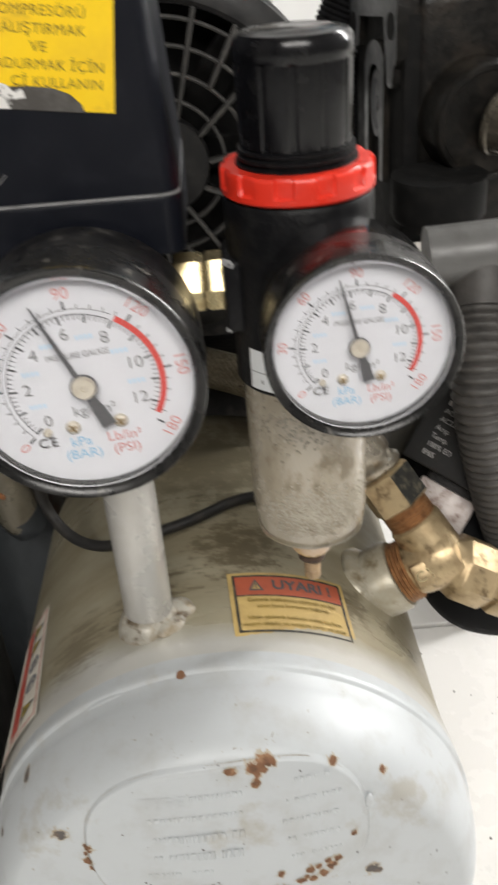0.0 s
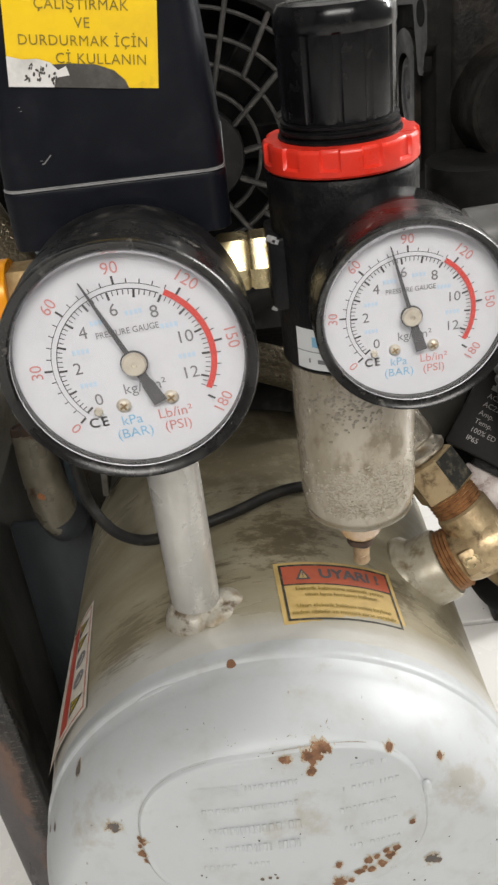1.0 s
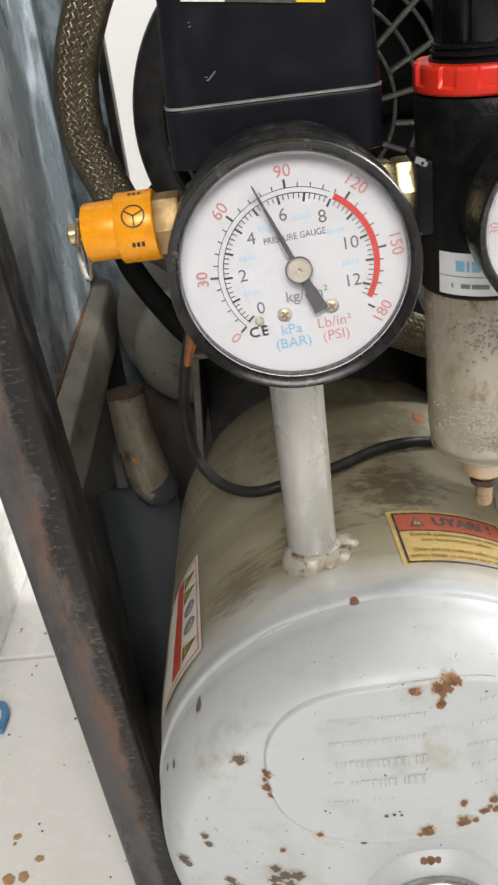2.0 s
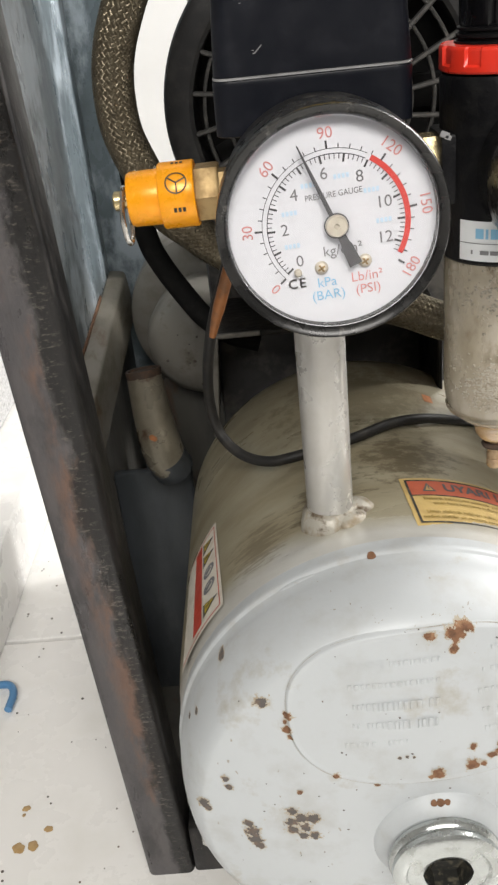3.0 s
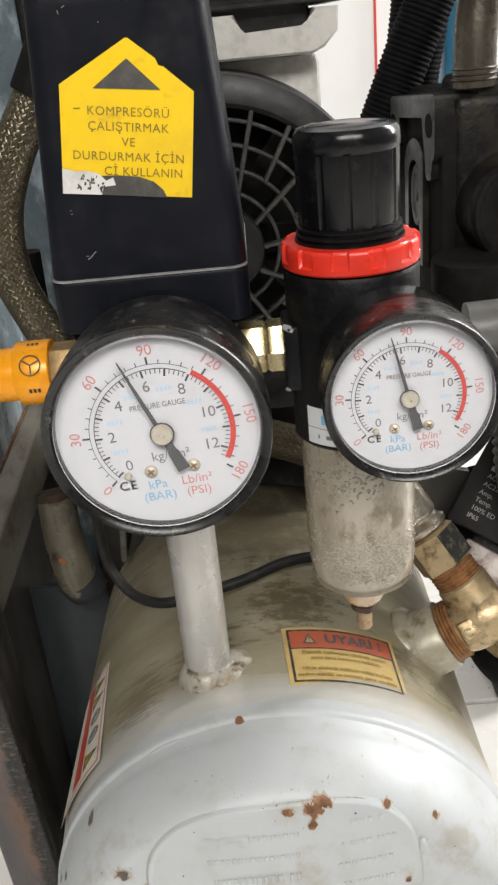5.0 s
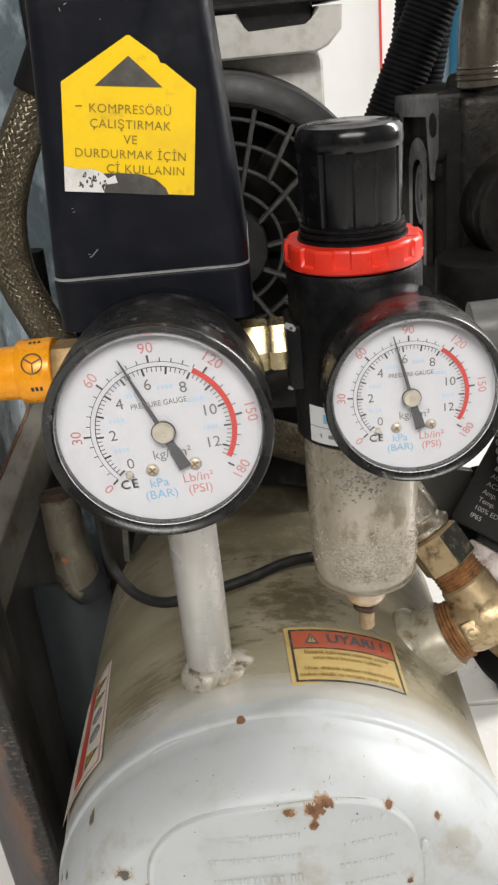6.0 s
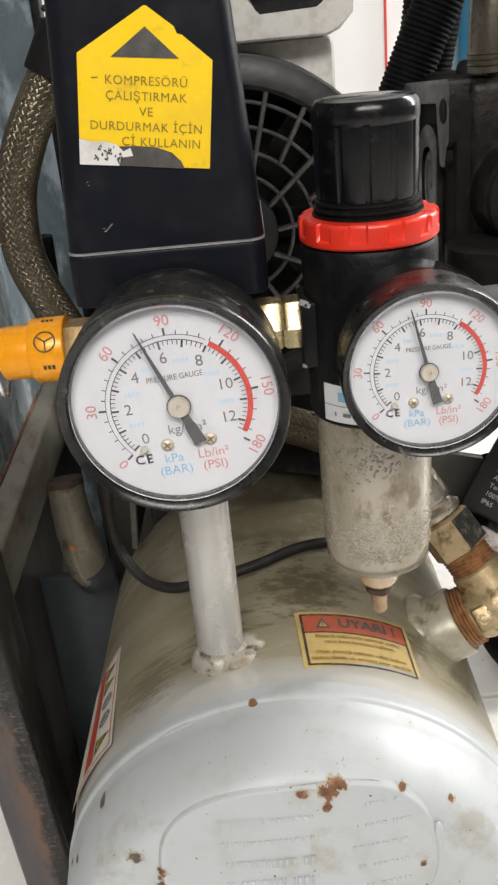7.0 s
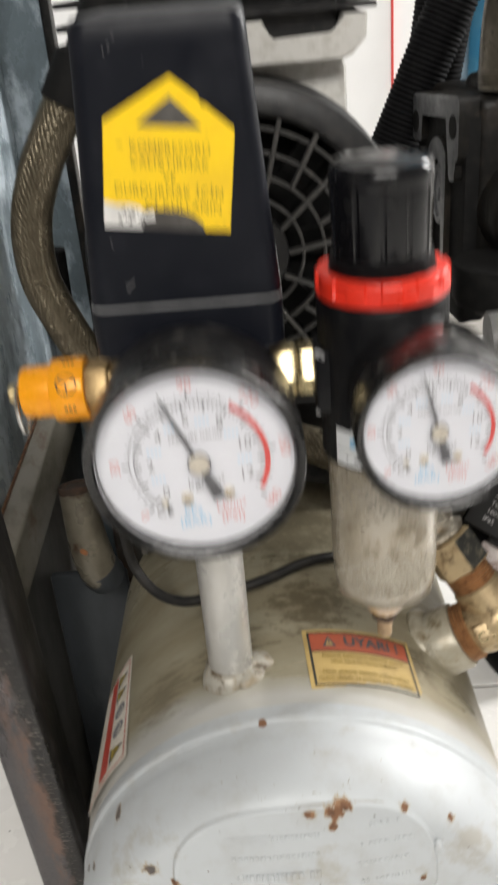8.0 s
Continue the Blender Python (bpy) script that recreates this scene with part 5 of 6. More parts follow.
part("bowl_foot", lathe([(0.0112, 0.2446), (0.0094, 0.2434), (0.0074, 0.2424), (0.0066, 0.2412), (0.0063, 0.2396), (0.0060, 0.2380), (0.0050, 0.2364), (0.0034, 0.2354), (0.0, 0.2352)], GM, 48), M_foot, reg, "amber foot of the bowl")
drain = part("drain", lathe([(0.0, 0.2356), (0.0024, 0.2356), (0.0024, 0.2318), (0.0021, 0.2313), (0.0024, 0.2306), (0.0024, 0.2290), (0.0020, 0.2285), (0.0024, 0.2279), (0.0024, 0.2262), (0.0020, 0.2256), (0.0, 0.2254)], GM, 32), M_drain, reg, "dull brass drain cock")
part("drain_ring", lathe([(0.0022, 0.2346), (0.0034, 0.2344), (0.0040, 0.2336), (0.0035, 0.2328), (0.0022, 0.2325)], GM, 30, lump(77)), M_darkbrown, drain, "dark worn rubber ring")
# large drops under the ring, a field of small beads lower down
for name, count, mat, a0, da, z0, dz, low, high, label in (("condensation", 190, M_drop, -0.20, 0.42, 0.2855, 0.0036, 0.00020, 0.00048, "large clear drops of water"), ("condensation", 1500, M_bead, 0.05, 0.42, 0.2595, 0.0036, 0.00017, 0.00034, "fine beads of water on the bowl")):
    bm = bmesh.new()
    for k in range(count):
        a, z = rgl.gauss(a0, da), rgl.gauss(z0, dz)
        if not 0.2515 < z < 0.2935:
            continue
        r = rgl.uniform(low, high)
        d = GM @ Vector((0.01585 * math.sin(a), -0.01585 * math.cos(a), z))
        m = axis_matrix(d, (math.sin(a), -math.cos(a), 0)) @ Matrix.Diagonal((rgl.uniform(1.0, 1.4), rgl.uniform(0.8, 1.0), 1, 1))
        add_lathe(bm, [(r, -0.0001), (r * 0.9, r * 0.25), (r * 0.55, r * 0.52), (0, r * 0.62)], m, 8)
    bmesh.ops.recalc_face_normals(bm, faces=bm.faces)
    tagged(part(name, bm, mat, reg, label), kind="stuff")

# ---- safety valve ----
valve = thing("safety_valve", (-0.056, 0.0595, 0.312), "orange safety valve with a brass hexagon and pull ring", "safety valve")
VM = axis_matrix((-0.0402, 0.0637, 0.3166), (-1, 0.02, -0.02))
part("hexagon", lathe([(0.0, 0.000), (0.0060, 0.000), (0.0062, 0.003), (0.0076, 0.003), (0.0080, 0.0036), (0.0080, 0.0092), (0.0074, 0.0100), (0.0, 0.0100)], VM, 6), M_dullbrass, valve, "brass hexagon")
vb = part("body", lathe([(0.0, 0.0096), (0.0086, 0.0096), (0.0089, 0.0100), (0.0089, 0.0190), (0.0086, 0.0194), (0.0075, 0.0196), (0.0074, 0.0274), (0.0070, 0.0282), (0.0, 0.0282)], VM, 48), M_orange, valve, "orange anodised body")
part("stem", lathe([(0.0, 0.027), (0.0020, 0.027), (0.0020, 0.0302), (0.0027, 0.0304), (0.0027, 0.0324), (0.0018, 0.0330), (0.0, 0.0330)], VM, 20), M_brassclean, valve, "brass stem")
ring_pts = [(-0.0700, 0.0622, 0.3190), (-0.0707, 0.0603, 0.3128), (-0.0704, 0.0608, 0.3062), (-0.0696, 0.0632, 0.3044), (-0.0691, 0.0648, 0.3090), (-0.0696, 0.0645, 0.3165), (-0.0700, 0.0636, 0.3200)]
part("pull_ring", sweep(ring_pts, 0.0007, 60, 8), M_steel, valve, "wire pull ring")


def lay_valve(r):
    def lay(x, y):
        a = y / r + 0.56
        c = VM @ Vector((0, 0, 0.0145 + x))
        return c + Vector((0, -r * math.cos(a), r * math.sin(a)))
    return lay


f = lay_valve(0.00905)
bm = bmesh.new()
for k in range(24):
    a0, a1 = 2 * math.pi * k / 24, 2 * math.pi * (k + 1) / 24
    vs = [bm.verts.new(f(rr * math.cos(a), rr * math.sin(a))) for rr, a in ((0.0030, a0), (0.0026, a0), (0.0026, a1), (0.0030, a1))]
    bm.faces.new(vs)
for a in (0.6, 2.7, 4.7):
    c, s = math.cos(a), math.sin(a)
    bm.faces.new([bm.verts.new(f(l * c - w * s, l * s + w * c)) for l, w in ((0, -0.0002), (0.0027, -0.0002), (0.0027, 0.0002), (0, 0.0002))])
for x in (-0.002, -0.0008, 0.0004):
    bm.faces.new([bm.verts.new(f(x + i, 0.0066 + j)) for i, j in ((0, 0), (0.0008, 0), (0.0008, 0.0011), (0, 0.0011))])
for x in (-0.002, -0.0008, 0.0004):
    bm.faces.new([bm.verts.new(f(x + i, -0.0080 + j)) for i, j in ((0, 0), (0.0008, 0), (0.0008, 0.0013), (0, 0.0013))])
bmesh.ops.recalc_face_normals(bm, faces=bm.faces)
part("mark", bm, M_grime, vb, "dark stamped round mark")

# ---- tank outlet: welded socket, brass tee, hose end ----
SD = Vector((0.85, -0.10, 0.52)).normalized()
SB = Vector((0.0604, 0.0980, 0.1836))
SM = axis_matrix(SB, SD)
part("outlet_socket", lathe([(0.0130, -0.016), (0.0131, -0.004), (0.0130, 0.0080), (0.0123, 0.0090), (0.0104, 0.0091), (0.0, 0.0091)], SM, 64), M_socket, tank, "welded silver outlet socket")
part("weld_ring", lathe([(0.0128, -0.0085), (0.0150, -0.0072), (0.0161, -0.0050), (0.0156, -0.0028), (0.0142, -0.0014), (0.0129, -0.0004)], SM, 72, lambda a, h: 1 + 0.012 * math.sin(7 * a) + 0.008 * math.sin(17 * a)), M_socket, tank, "weld round the outlet socket")
tee = thing("brass_tee", SB + SD * 0.0091, "old brass tee fitting with brown thread sealant, screwed into the tank", "pipe fitting")


def threads(r0, r1, h0, h1, n):
    out = [(0.0, h0)]
    for k in range(n):
        h = h0 + (h1 - h0) * k / n
        d = (h1 - h0) / n
        out += [(r0, h), (r1, h + d * 0.5)]
    return out + [(r0, h1), (0.0, h1)]


part("thread", lathe(threads(0.0104, 0.0114, 0.0088, 0.0142, 4), SM, 40), M_sealant, tee, "rusty sealant on the thread")
TC = SB + SD * 0.0230
part("hub", lathe([(0.0, -0.0092), (0.0100, -0.0092), (0.0108, -0.006), (0.0113, 0.0), (0.0108, 0.0055), (0.0088, 0.0090), (0.0, 0.0100)], axis_matrix(TC, SD), 40), M_brass, tee, "round brass body")
A2 = Vector((0.86, -0.06, -0.48)).normalized()
part("arm", lathe([(0.0, 0.0), (0.0098, 0.0), (0.0102, 0.006), (0.0118, 0.008), (0.0122, 0.009), (0.0122, 0.0205), (0.0116, 0.0215), (0.0104, 0.0220), (0.0104, 0.0235), (0.0118, 0.0242), (0.0122, 0.0252), (0.0120, 0.0305), (0.0110, 0.0318), (0.0, 0.0318)], axis_matrix(TC, A2), 8), M_brass, tee, "octagonal brass arm")
pm = axis_matrix(TC + Vector((-0.0052, -0.0090, 0.0008)), (-0.05, -1, 0.55)) @ Matrix.Rotation(0.45, 4, "Z")
pad = part("cast_pad", box((0.0092, 0.0092, 0.0030), pm, 0.0012), M_brass, tee, "raised cast pad with worn marks")
bm = bmesh.new()
arc_band(bm, 0.0012, 0.0020, 40, 320, lambda x, y: pm @ Vector((x - 0.0018, y, 0.0018)), 14)
for a, b in (((0.0006, 0.0018), (0.0018, 0.0)), ((0.0032, 0.0018), (0.0014, -0.0020))):
    d = Vector((b[0] - a[0], b[1] - a[1]))
    nn = Vector((-d.y, d.x)).normalized() * 0.0004
    bm.faces.new([bm.verts.new(pm @ Vector((x, y, 0.0018))) for x, y in ((a[0] + nn.x, a[1] + nn.y), (b[0] + nn.x, b[1] + nn.y), (b[0] - nn.x, b[1] - nn.y), (a[0] - nn.x, a[1] - nn.y))])
part("cast_mark", bm, M_brassclean, pad)
A1 = Vector((-0.52, 0.362, 0.775)).normalized()
TB = Vector((0.0773, 0.0990, 0.2022)) - A1 * 0.0060
UM = axis_matrix(TB, A1, (0.6, -0.4, 0.7))
part("arm", lathe([(0.0, 0.0), (0.0098, 0.0), (0.0097, 0.008), (0.0095, 0.0130), (0.0088, 0.0138), (0.0, 0.0138)], UM, 40), M_brass, tee, "brass elbow arm")
part("thread", lathe(threads(0.0080, 0.0089, 0.0134, 0.0206, 5), UM, 40), M_sealant, tee, "orange brown sealed thread")
nut = thing("union_nut", TB + A1 * 0.020, "brass hexagon union nut, blackened on top", "nut")
HEX = 0.87
part("hexagon", lathe([(0.0, 0.0202), (0.0092, 0.0202), (0.0106, 0.0211), (0.0106, 0.0338), (0.0094, 0.0348), (0.0, 0.0348)], UM @ Matrix.Rotation(HEX, 4, "Z"), 6), M_brass, nut)
# soot on the flats that face up
up_face = Vector((0.75, -0.25, 0.60))
turns = [HEX + math.pi / 3 * k for k in range(6)]
a0 = max(turns, key=lambda a: (UM.to_3x3() @ Vector((math.cos(a + math.pi / 6), math.sin(a + math.pi / 6), 0))).dot(up_face))
a1 = a0 + math.pi / 3
bm = bmesh.new()
bm.faces.new([bm.verts.new(UM @ Vector((0.01072 * math.cos(a), 0.01072 * math.sin(a), h))) for a, h in ((a0, 0.0214), (a1, 0.0214), (a1, 0.0334), (a0, 0.0334))])
part("soot", bm, M_grime, nut, "black oily grime", smooth=False)

# ---- braided delivery hose ----
hose = thing("braided_hose", (-0.078, 0.17, 0.30), "bronze grey steel-braided air hose with a crimped ferrule", "hose")
hose_pts = [(-0.0560, 0.157, 0.3900), (-0.0620, 0.156, 0.3815), (-0.0678, 0.154, 0.3720), (-0.0730, 0.153, 0.3625), (-0.0785, 0.153, 0.3490), (-0.0808, 0.153, 0.3360), (-0.0802, 0.153, 0.3220), (-0.0762, 0.153, 0.3095), (-0.0690, 0.155, 0.2920), (-0.0595, 0.160, 0.2812), (-0.0500, 0.163, 0.2722), (-0.0250, 0.162, 0.2570), (0.0000, 0.156, 0.2500), (0.0200, 0.148, 0.2460), (0.0330, 0.142, 0.2420), (0.0440, 0.131, 0.2415), tuple(TB + A1 * 0.050)]


def weave(s, a):
    # two sets of flat strands that go over and under one another
    u, v = a / (2 * math.pi) * 20, s / 0.0026
    p, q = u + v, u - v
    across = q % 1.0 if (math.floor(p) + math.floor(q)) % 2 else p % 1.0
    return 0.0070 + 0.00045 * max(1 - abs(2 * across - 1) ** 5, 0.0)


part("braid", sweep(hose_pts, weave, 1900, 140, 16), M_braid, hose, "woven steel braid")
part("upper_ferrule", lathe([(0.0, -0.004), (0.0092, -0.004), (0.0095, -0.003), (0.0095, 0.012), (0.0070, 0.014), (0.0070, 0.035), (0.0, 0.035)], axis_matrix((-0.0590, 0.1565, 0.3855), (0.45, 0.1, 0.8)), 24), M_rubber, hose, "black hose end fitting")
part("ferrule", lathe([(0.0, 0.0348), (0.0080, 0.0348), (0.0090, 0.0354), (0.0096, 0.0362), (0.0098, 0.0376), (0.0082, 0.0390), (0.0078, 0.0404), (0.0086, 0.0414), (0.0088, 0.0430), (0.0088, 0.0520), (0.0090, 0.0535), (0.0, 0.0535)], UM, 32), M_silvercrimp, hose, "crimped shiny ferrule")

# ---- black cable over the tank ----
cable = thing("cable", (-0.04, 0.115, 0.20), "dusty black electric cable looping over the tank", "cable")
cab = [(-0.040, 0.106, 0.298), (-0.0460, 0.108, 0.281), (-0.0520, 0.110, 0.264), (-0.0562, 0.112, 0.247), (-0.0580, 0.117, 0.229), (-0.0562, 0.117, 0.2155), (-0.0490, 0.1105, 0.2085), (-0.0390, 0.1050, 0.2068), (-0.0275, 0.1030, 0.2090), (-0.0060, 0.1080, 0.2117), (0.0100, 0.1180, 0.2113), (0.0240, 0.1250, 0.2085), (0.0420, 0.1370, 0.1995), (0.0600, 0.155, 0.188)]
part("sheath", sweep(cab, 0.0020, 140, 14), M_cable, cable)
# orange tinge on the cable itself: the valve's reflection, added as a coloured tube
tinge = thing("cable_tinge", (-0.047, 0.107, 0.262), "orange brown tinge on the cable's upper stretch, a reflection put into colour", "tube")
part("tube", sweep([(-0.0388, 0.1040, 0.2990), (-0.0450, 0.1060, 0.2815), (-0.0512, 0.1082, 0.2640), (-0.0535, 0.1092, 0.2565)], lambda s, a: 0.0022 - 0.0010 * max(s - 0.034, 0) / 0.012, 40, 12), M_tinge, tinge)
wire = thing("motor_cable", (-0.06, 0.19, 0.26), "thick black rubber motor cable", "cable")
part("sheath", sweep([(-0.0860, 0.205, 0.320), (-0.0862, 0.205, 0.292), (-0.0835, 0.205, 0.269), (-0.0795, 0.205, 0.2575), (-0.0715, 0.205, 0.2430), (-0.0620, 0.205, 0.2290), (-0.0510, 0.2045, 0.2203), (-0.0380, 0.203, 0.2160)], 0.0050, 90, 16), M_rubber, wire)

# ---- motor with its fan cover ----
motor = thing("compressor_motor", (-0.004, 0.25, 0.21), "cast aluminium compressor motor with a black round fan cover", "motor")
FX, FY, FZ, FR = -0.0033, 0.165, 0.3222, 0.0620
FM = axis_matrix((FX, FY, FZ), (0, -1, 0))
part("fan_cover", lathe([(0.0500, -0.030), (0.0620, -0.030), (FR, -0.002), (FR - 0.0008, 0.0), (0.0570, 0.0022), (0.0525, 0.0025), (0.0510, 0.0012), (0.0505, -0.002), (0.0505, -0.028)], FM, 128), M_fan, motor, "black plastic fan cover rim")
part("fan_back", lathe([(0.0, -0.024), (0.0505, -0.024)], FM, 48), M_rubber, motor, "dark inside of the fan cover")
for r in (0.0218, 0.0300, 0.0384, 0.0468):
    part("guard_ring", lathe([(r - 0.0006, -0.002), (r - 0.0006, 0.0008), (r, 0.0013), (r + 0.0006, 0.0008), (r + 0.0006, -0.002), (r - 0.0006, -0.002)], FM, 80), M_fandust, motor)
part("fan_hub", lathe([(0.0163, -0.004), (0.0163, 0.0010), (0.0158, 0.0018), (0.0146, 0.0014), (0.0, 0.0014)], FM, 48), M_fan, motor, "round black hub plate")


def spoke(a0, r0, r1, lean):
    """A bar of the guard from radius r0 to r1, its far end turned on by lean degrees."""
    p, q = (Vector((r * math.cos(radians(a)), r * math.sin(radians(a)), 0.0004)) for r, a in ((r0, a0), (r1, a0 + lean)))
    m = FM @ Matrix.Translation((p + q) / 2) @ Matrix.Rotation(math.atan2(q.y - p.y, q.x - p.x), 4, "Z")
    return box(((q - p).length, 0.0017, 0.0034), m, 0.0005, 1)


for k in range(11):
    part("guard_spoke", spoke(66 + 360 * k / 11, 0.0160, 0.0512, 6.5), M_fandust, motor)
    part("guard_spoke", spoke(52.5 + 360 * k / 11, 0.0300, 0.0512, 3.5), M_fandust, motor)
for k in range(7):
    a = 2 * math.pi * k / 7
    m = FM @ Matrix.Rotation(a, 4, "Z") @ Matrix.Translation((0.030, 0, -0.014)) @ Matrix.Rotation(0.6, 4, "X")
    part("fan_blade", box((0.034, 0.016, 0.0015), m, 0.0004, 1), M_rubber, motor)
part("housing", box((0.094, 0.110, 0.110), Matrix.Translation((-0.0070, 0.252, 0.332)), 0.004), M_alu, motor, "sand-cast aluminium housing")
fl = [(-0.060, 0.0), (0.0365, 0.0), (0.0408, 0.0018), (0.0458, 0.0070), (0.0463, 0.0150), (0.0375, 0.0152), (0.0355, 0.0105), (0.0330, 0.0088), (0.0120, 0.0080), (0.0100, 0.0100), (0.0085, 0.0150), (-0.060, 0.0150)]
part("flange", prism(fl, Matrix.Translation((0, 0.183, 0.3868)) @ Matrix.Rotation(math.pi / 2, 4, "X"), -0.120, 0.0, 0.0008, 1), M_alu, motor, "aluminium head flange with a cut-out")
head = part("head", box((0.094, 0.106, 0.050), Matrix.Translation((-0.0105, 0.2440, 0.4150)), 0.003), M_fan, motor, "black finned cylinder head")
for k in range(4):
    part("fin", box((0.116, 0.116, 0.0022), Matrix.Translation((-0.008, 0.243, 0.4045 + 0.0075 * k)), 0.0006, 1), M_fan, head)
part("mount", box((0.112, 0.060, 0.270), Matrix.Translation((-0.004, 0.246, 0.1420)), 0.004), M_mount, motor, "dusty dark motor mount reaching down behind the tank")
part("foot", box((0.120, 0.080, 0.008), Matrix.Translation((-0.004, 0.250, 0.0045)), 0.002), M_rubber, motor)

# saddle bracket on the tank under the motor
bracket = thing("motor_bracket", (-0.01, 0.18, 0.205), "bent steel bracket carrying the motor, black with a pale edge", "bracket")
part("plate", box((0.100, 0.090, 0.0025), Matrix.Translation((-0.010, 0.215, 0.2325)), 0.0006, 1), M_iron, bracket, "black bracket plate")
part("leg", box((0.0022, 0.060, 0.048), Matrix.Translation((-0.0590, 0.200, 0.2095)) @ Matrix.Rotation(radians(5), 4, "Y"), 0.0005, 1), M_iron, bracket)
part("leg", box((0.0022, 0.060, 0.048), Matrix.Translation((0.0390, 0.200, 0.2095)), 0.0005, 1), M_iron, bracket)
part("edge", box((0.0030, 0.0016, 0.048), Matrix.Translation((-0.0590, 0.1692, 0.2095)) @ Matrix.Rotation(radians(5), 4, "Y"), 0.0004, 1), M_paleedge, bracket, "pale worn edge")
part("edge", box((0.022, 0.0016, 0.0022), Matrix.Translation((-0.0485, 0.1692, 0.2332)), 0.0004, 1), M_paleedge, bracket, "pale worn edge")

# second round vessel behind
vessel = thing("rear_tank", (-0.080, 0.30, 0.14), "grey painted round vessel end with small rust dots", "air tank")
part("shell", lathe([(0.0, -0.002), (0.013, -0.001), (0.023, 0.003), (0.029, 0.009), (0.0315, 0.018), (0.0315, 0.090), (0.0, 0.090)], axis_matrix((-0.0735, 0.268, 0.1870), (0.12, 1, 0.05)), 56), M_vessel, vessel)
part("support", box((0.050, 0.040, 0.16), Matrix.Translation((-0.079, 0.320, 0.0805)), 0.004), M_greysheet, vessel)
part("collar", lathe([(0.0, 0.0), (0.044, 0.0), (0.049, 0.003), (0.050, 0.008), (0.050, 0.090), (0.0, 0.090)], axis_matrix((-0.0640, 0.305, 0.1930), (0.05, 1, 0.02)), 56), M_vessel, vessel, "wider grey shoulder of the vessel")
bm = bmesh.new()
for k in range(16):
    a, r = rgl.uniform(0, 6.28), rgl.uniform(0.003, 0.024)
    p = Vector((-0.0735 + r * math.cos(a), 0.2655 + 0.0042 * (r / 0.024) ** 2.5, 0.1870 + r * math.sin(a)))
    s = rgl.uniform(0.0004, 0.0010)
    add_lathe(bm, [(s, 0.0), (0.0, 0.0003)], axis_matrix(p, (0, -1, 0)), 8)
bmesh.ops.recalc_face_normals(bm, faces=bm.faces)
part("rust_dots", bm, M_chip, vessel)

# open tube stub
stub = thing("tube_stub", (-0.088, 0.193, 0.14), "grey painted open tube stub with a rusty rim, slanting", "tube")
STUB = [(-0.0930, 0.1925, 0.2105), (-0.0917, 0.1890, 0.1960), (-0.0900, 0.1865, 0.1810), (-0.0880, 0.1860, 0.1690), (-0.0864, 0.1872, 0.1645), (-0.0850, 0.1890, 0.1610)]
part("tube", sweep(STUB, lambda s, a: 0.0080 + 0.0017 * min(s / 0.035, 1.0), 60, 36), M_stub, stub, "grey painted bent tube")
# dark shoe on the tube's end; the shadow there is put into its colour
part("shaded_shoe", sweep(STUB[-3:], lambda s, a: 0.0100 + 0.0002 * math.sin(3 * a), 24, 32), M_darksheet, stub, "dark shoe of the tube, with the foot's shadow put into its colour")
TM = axis_matrix(STUB[0], Vector(STUB[0]) - Vector(STUB[1]))
# a flat disc closes the bore; its dark colour stands for the shade inside
part("rim", lathe([(0.0082, -0.0022), (0.0083, 0.0006), (0.0080, 0.0012), (0.0071, 0.0012), (0.0069, 0.0002), (0.0, 0.0002)], TM, 40, lambda a, h: 1 + 0.015 * math.sin(5 * a)), M_darkbrown, stub, "rusty cut rim with a dark disc for the shaded bore")
part("bracket", box((0.040, 0.006, 0.150), Matrix.Translation((-0.0990, 0.2090, 0.0750)), 0.002), M_darksheet, stub, "dark blue grey bracket sheet")
bm = bmesh.new()
for k in range(2):
    c = Vector((-0.0915 + 0.0012 * k, 0.1778, 0.1838 - 0.0008 * k))
    add_lathe(bm, [(0.0015, 0.0), (0.0012, 0.0008), (0.0, 0.001)], axis_matrix(c, (0, -1, 0.1)), 10)
bmesh.ops.recalc_face_normals(bm, faces=bm.faces)
part("paint_fleck", bm, M_orangepaint, stub, "orange fleck")

# ---- black casting with a machined port face ----
pump = thing("cast_iron_pump", (0.12, 0.245, 0.28), "black cast iron pump head with an open machined port face", "pump")
FU = Vector((-0.146, 0.989, 0.0)).normalized()
FN = Vector((-FU.y, FU.x, 0.0))
FO = Vector((0.0898, 0.2270, 0.0))
# local x runs from far to near along the face, y up, z out of it
PF = Matrix((-FU, Vector((0, 0, 1)), FN)).transposed().to_4x4()
PF.translation = FO


def port_piece(name, outline, low, high, mat, label="", bevel=0.0007):
    # the face is longer than it is drawn here, and falls a little towards its far end
    ob = part(name, prism([(-1.2 * u, z - 0.0022 - 0.09 * u) for u, z in outline], PF, low, high, bevel, 2), mat, pump, label)
    ob.data.materials.append(M_iron)
    for poly in ob.data.polygons:
        if poly.normal.dot(FN) < 0.9:
            poly.material_index = 1
    return ob


def bow(u0, u1, top, n=14):
    c, r = (u0 + u1) / 2, (u1 - u0) / 2
    return [(c + r * math.cos(math.pi * k / n), top - r * 1.05 + r * 1.05 * math.sin(math.pi * k / n)) for k in range(n + 1)]


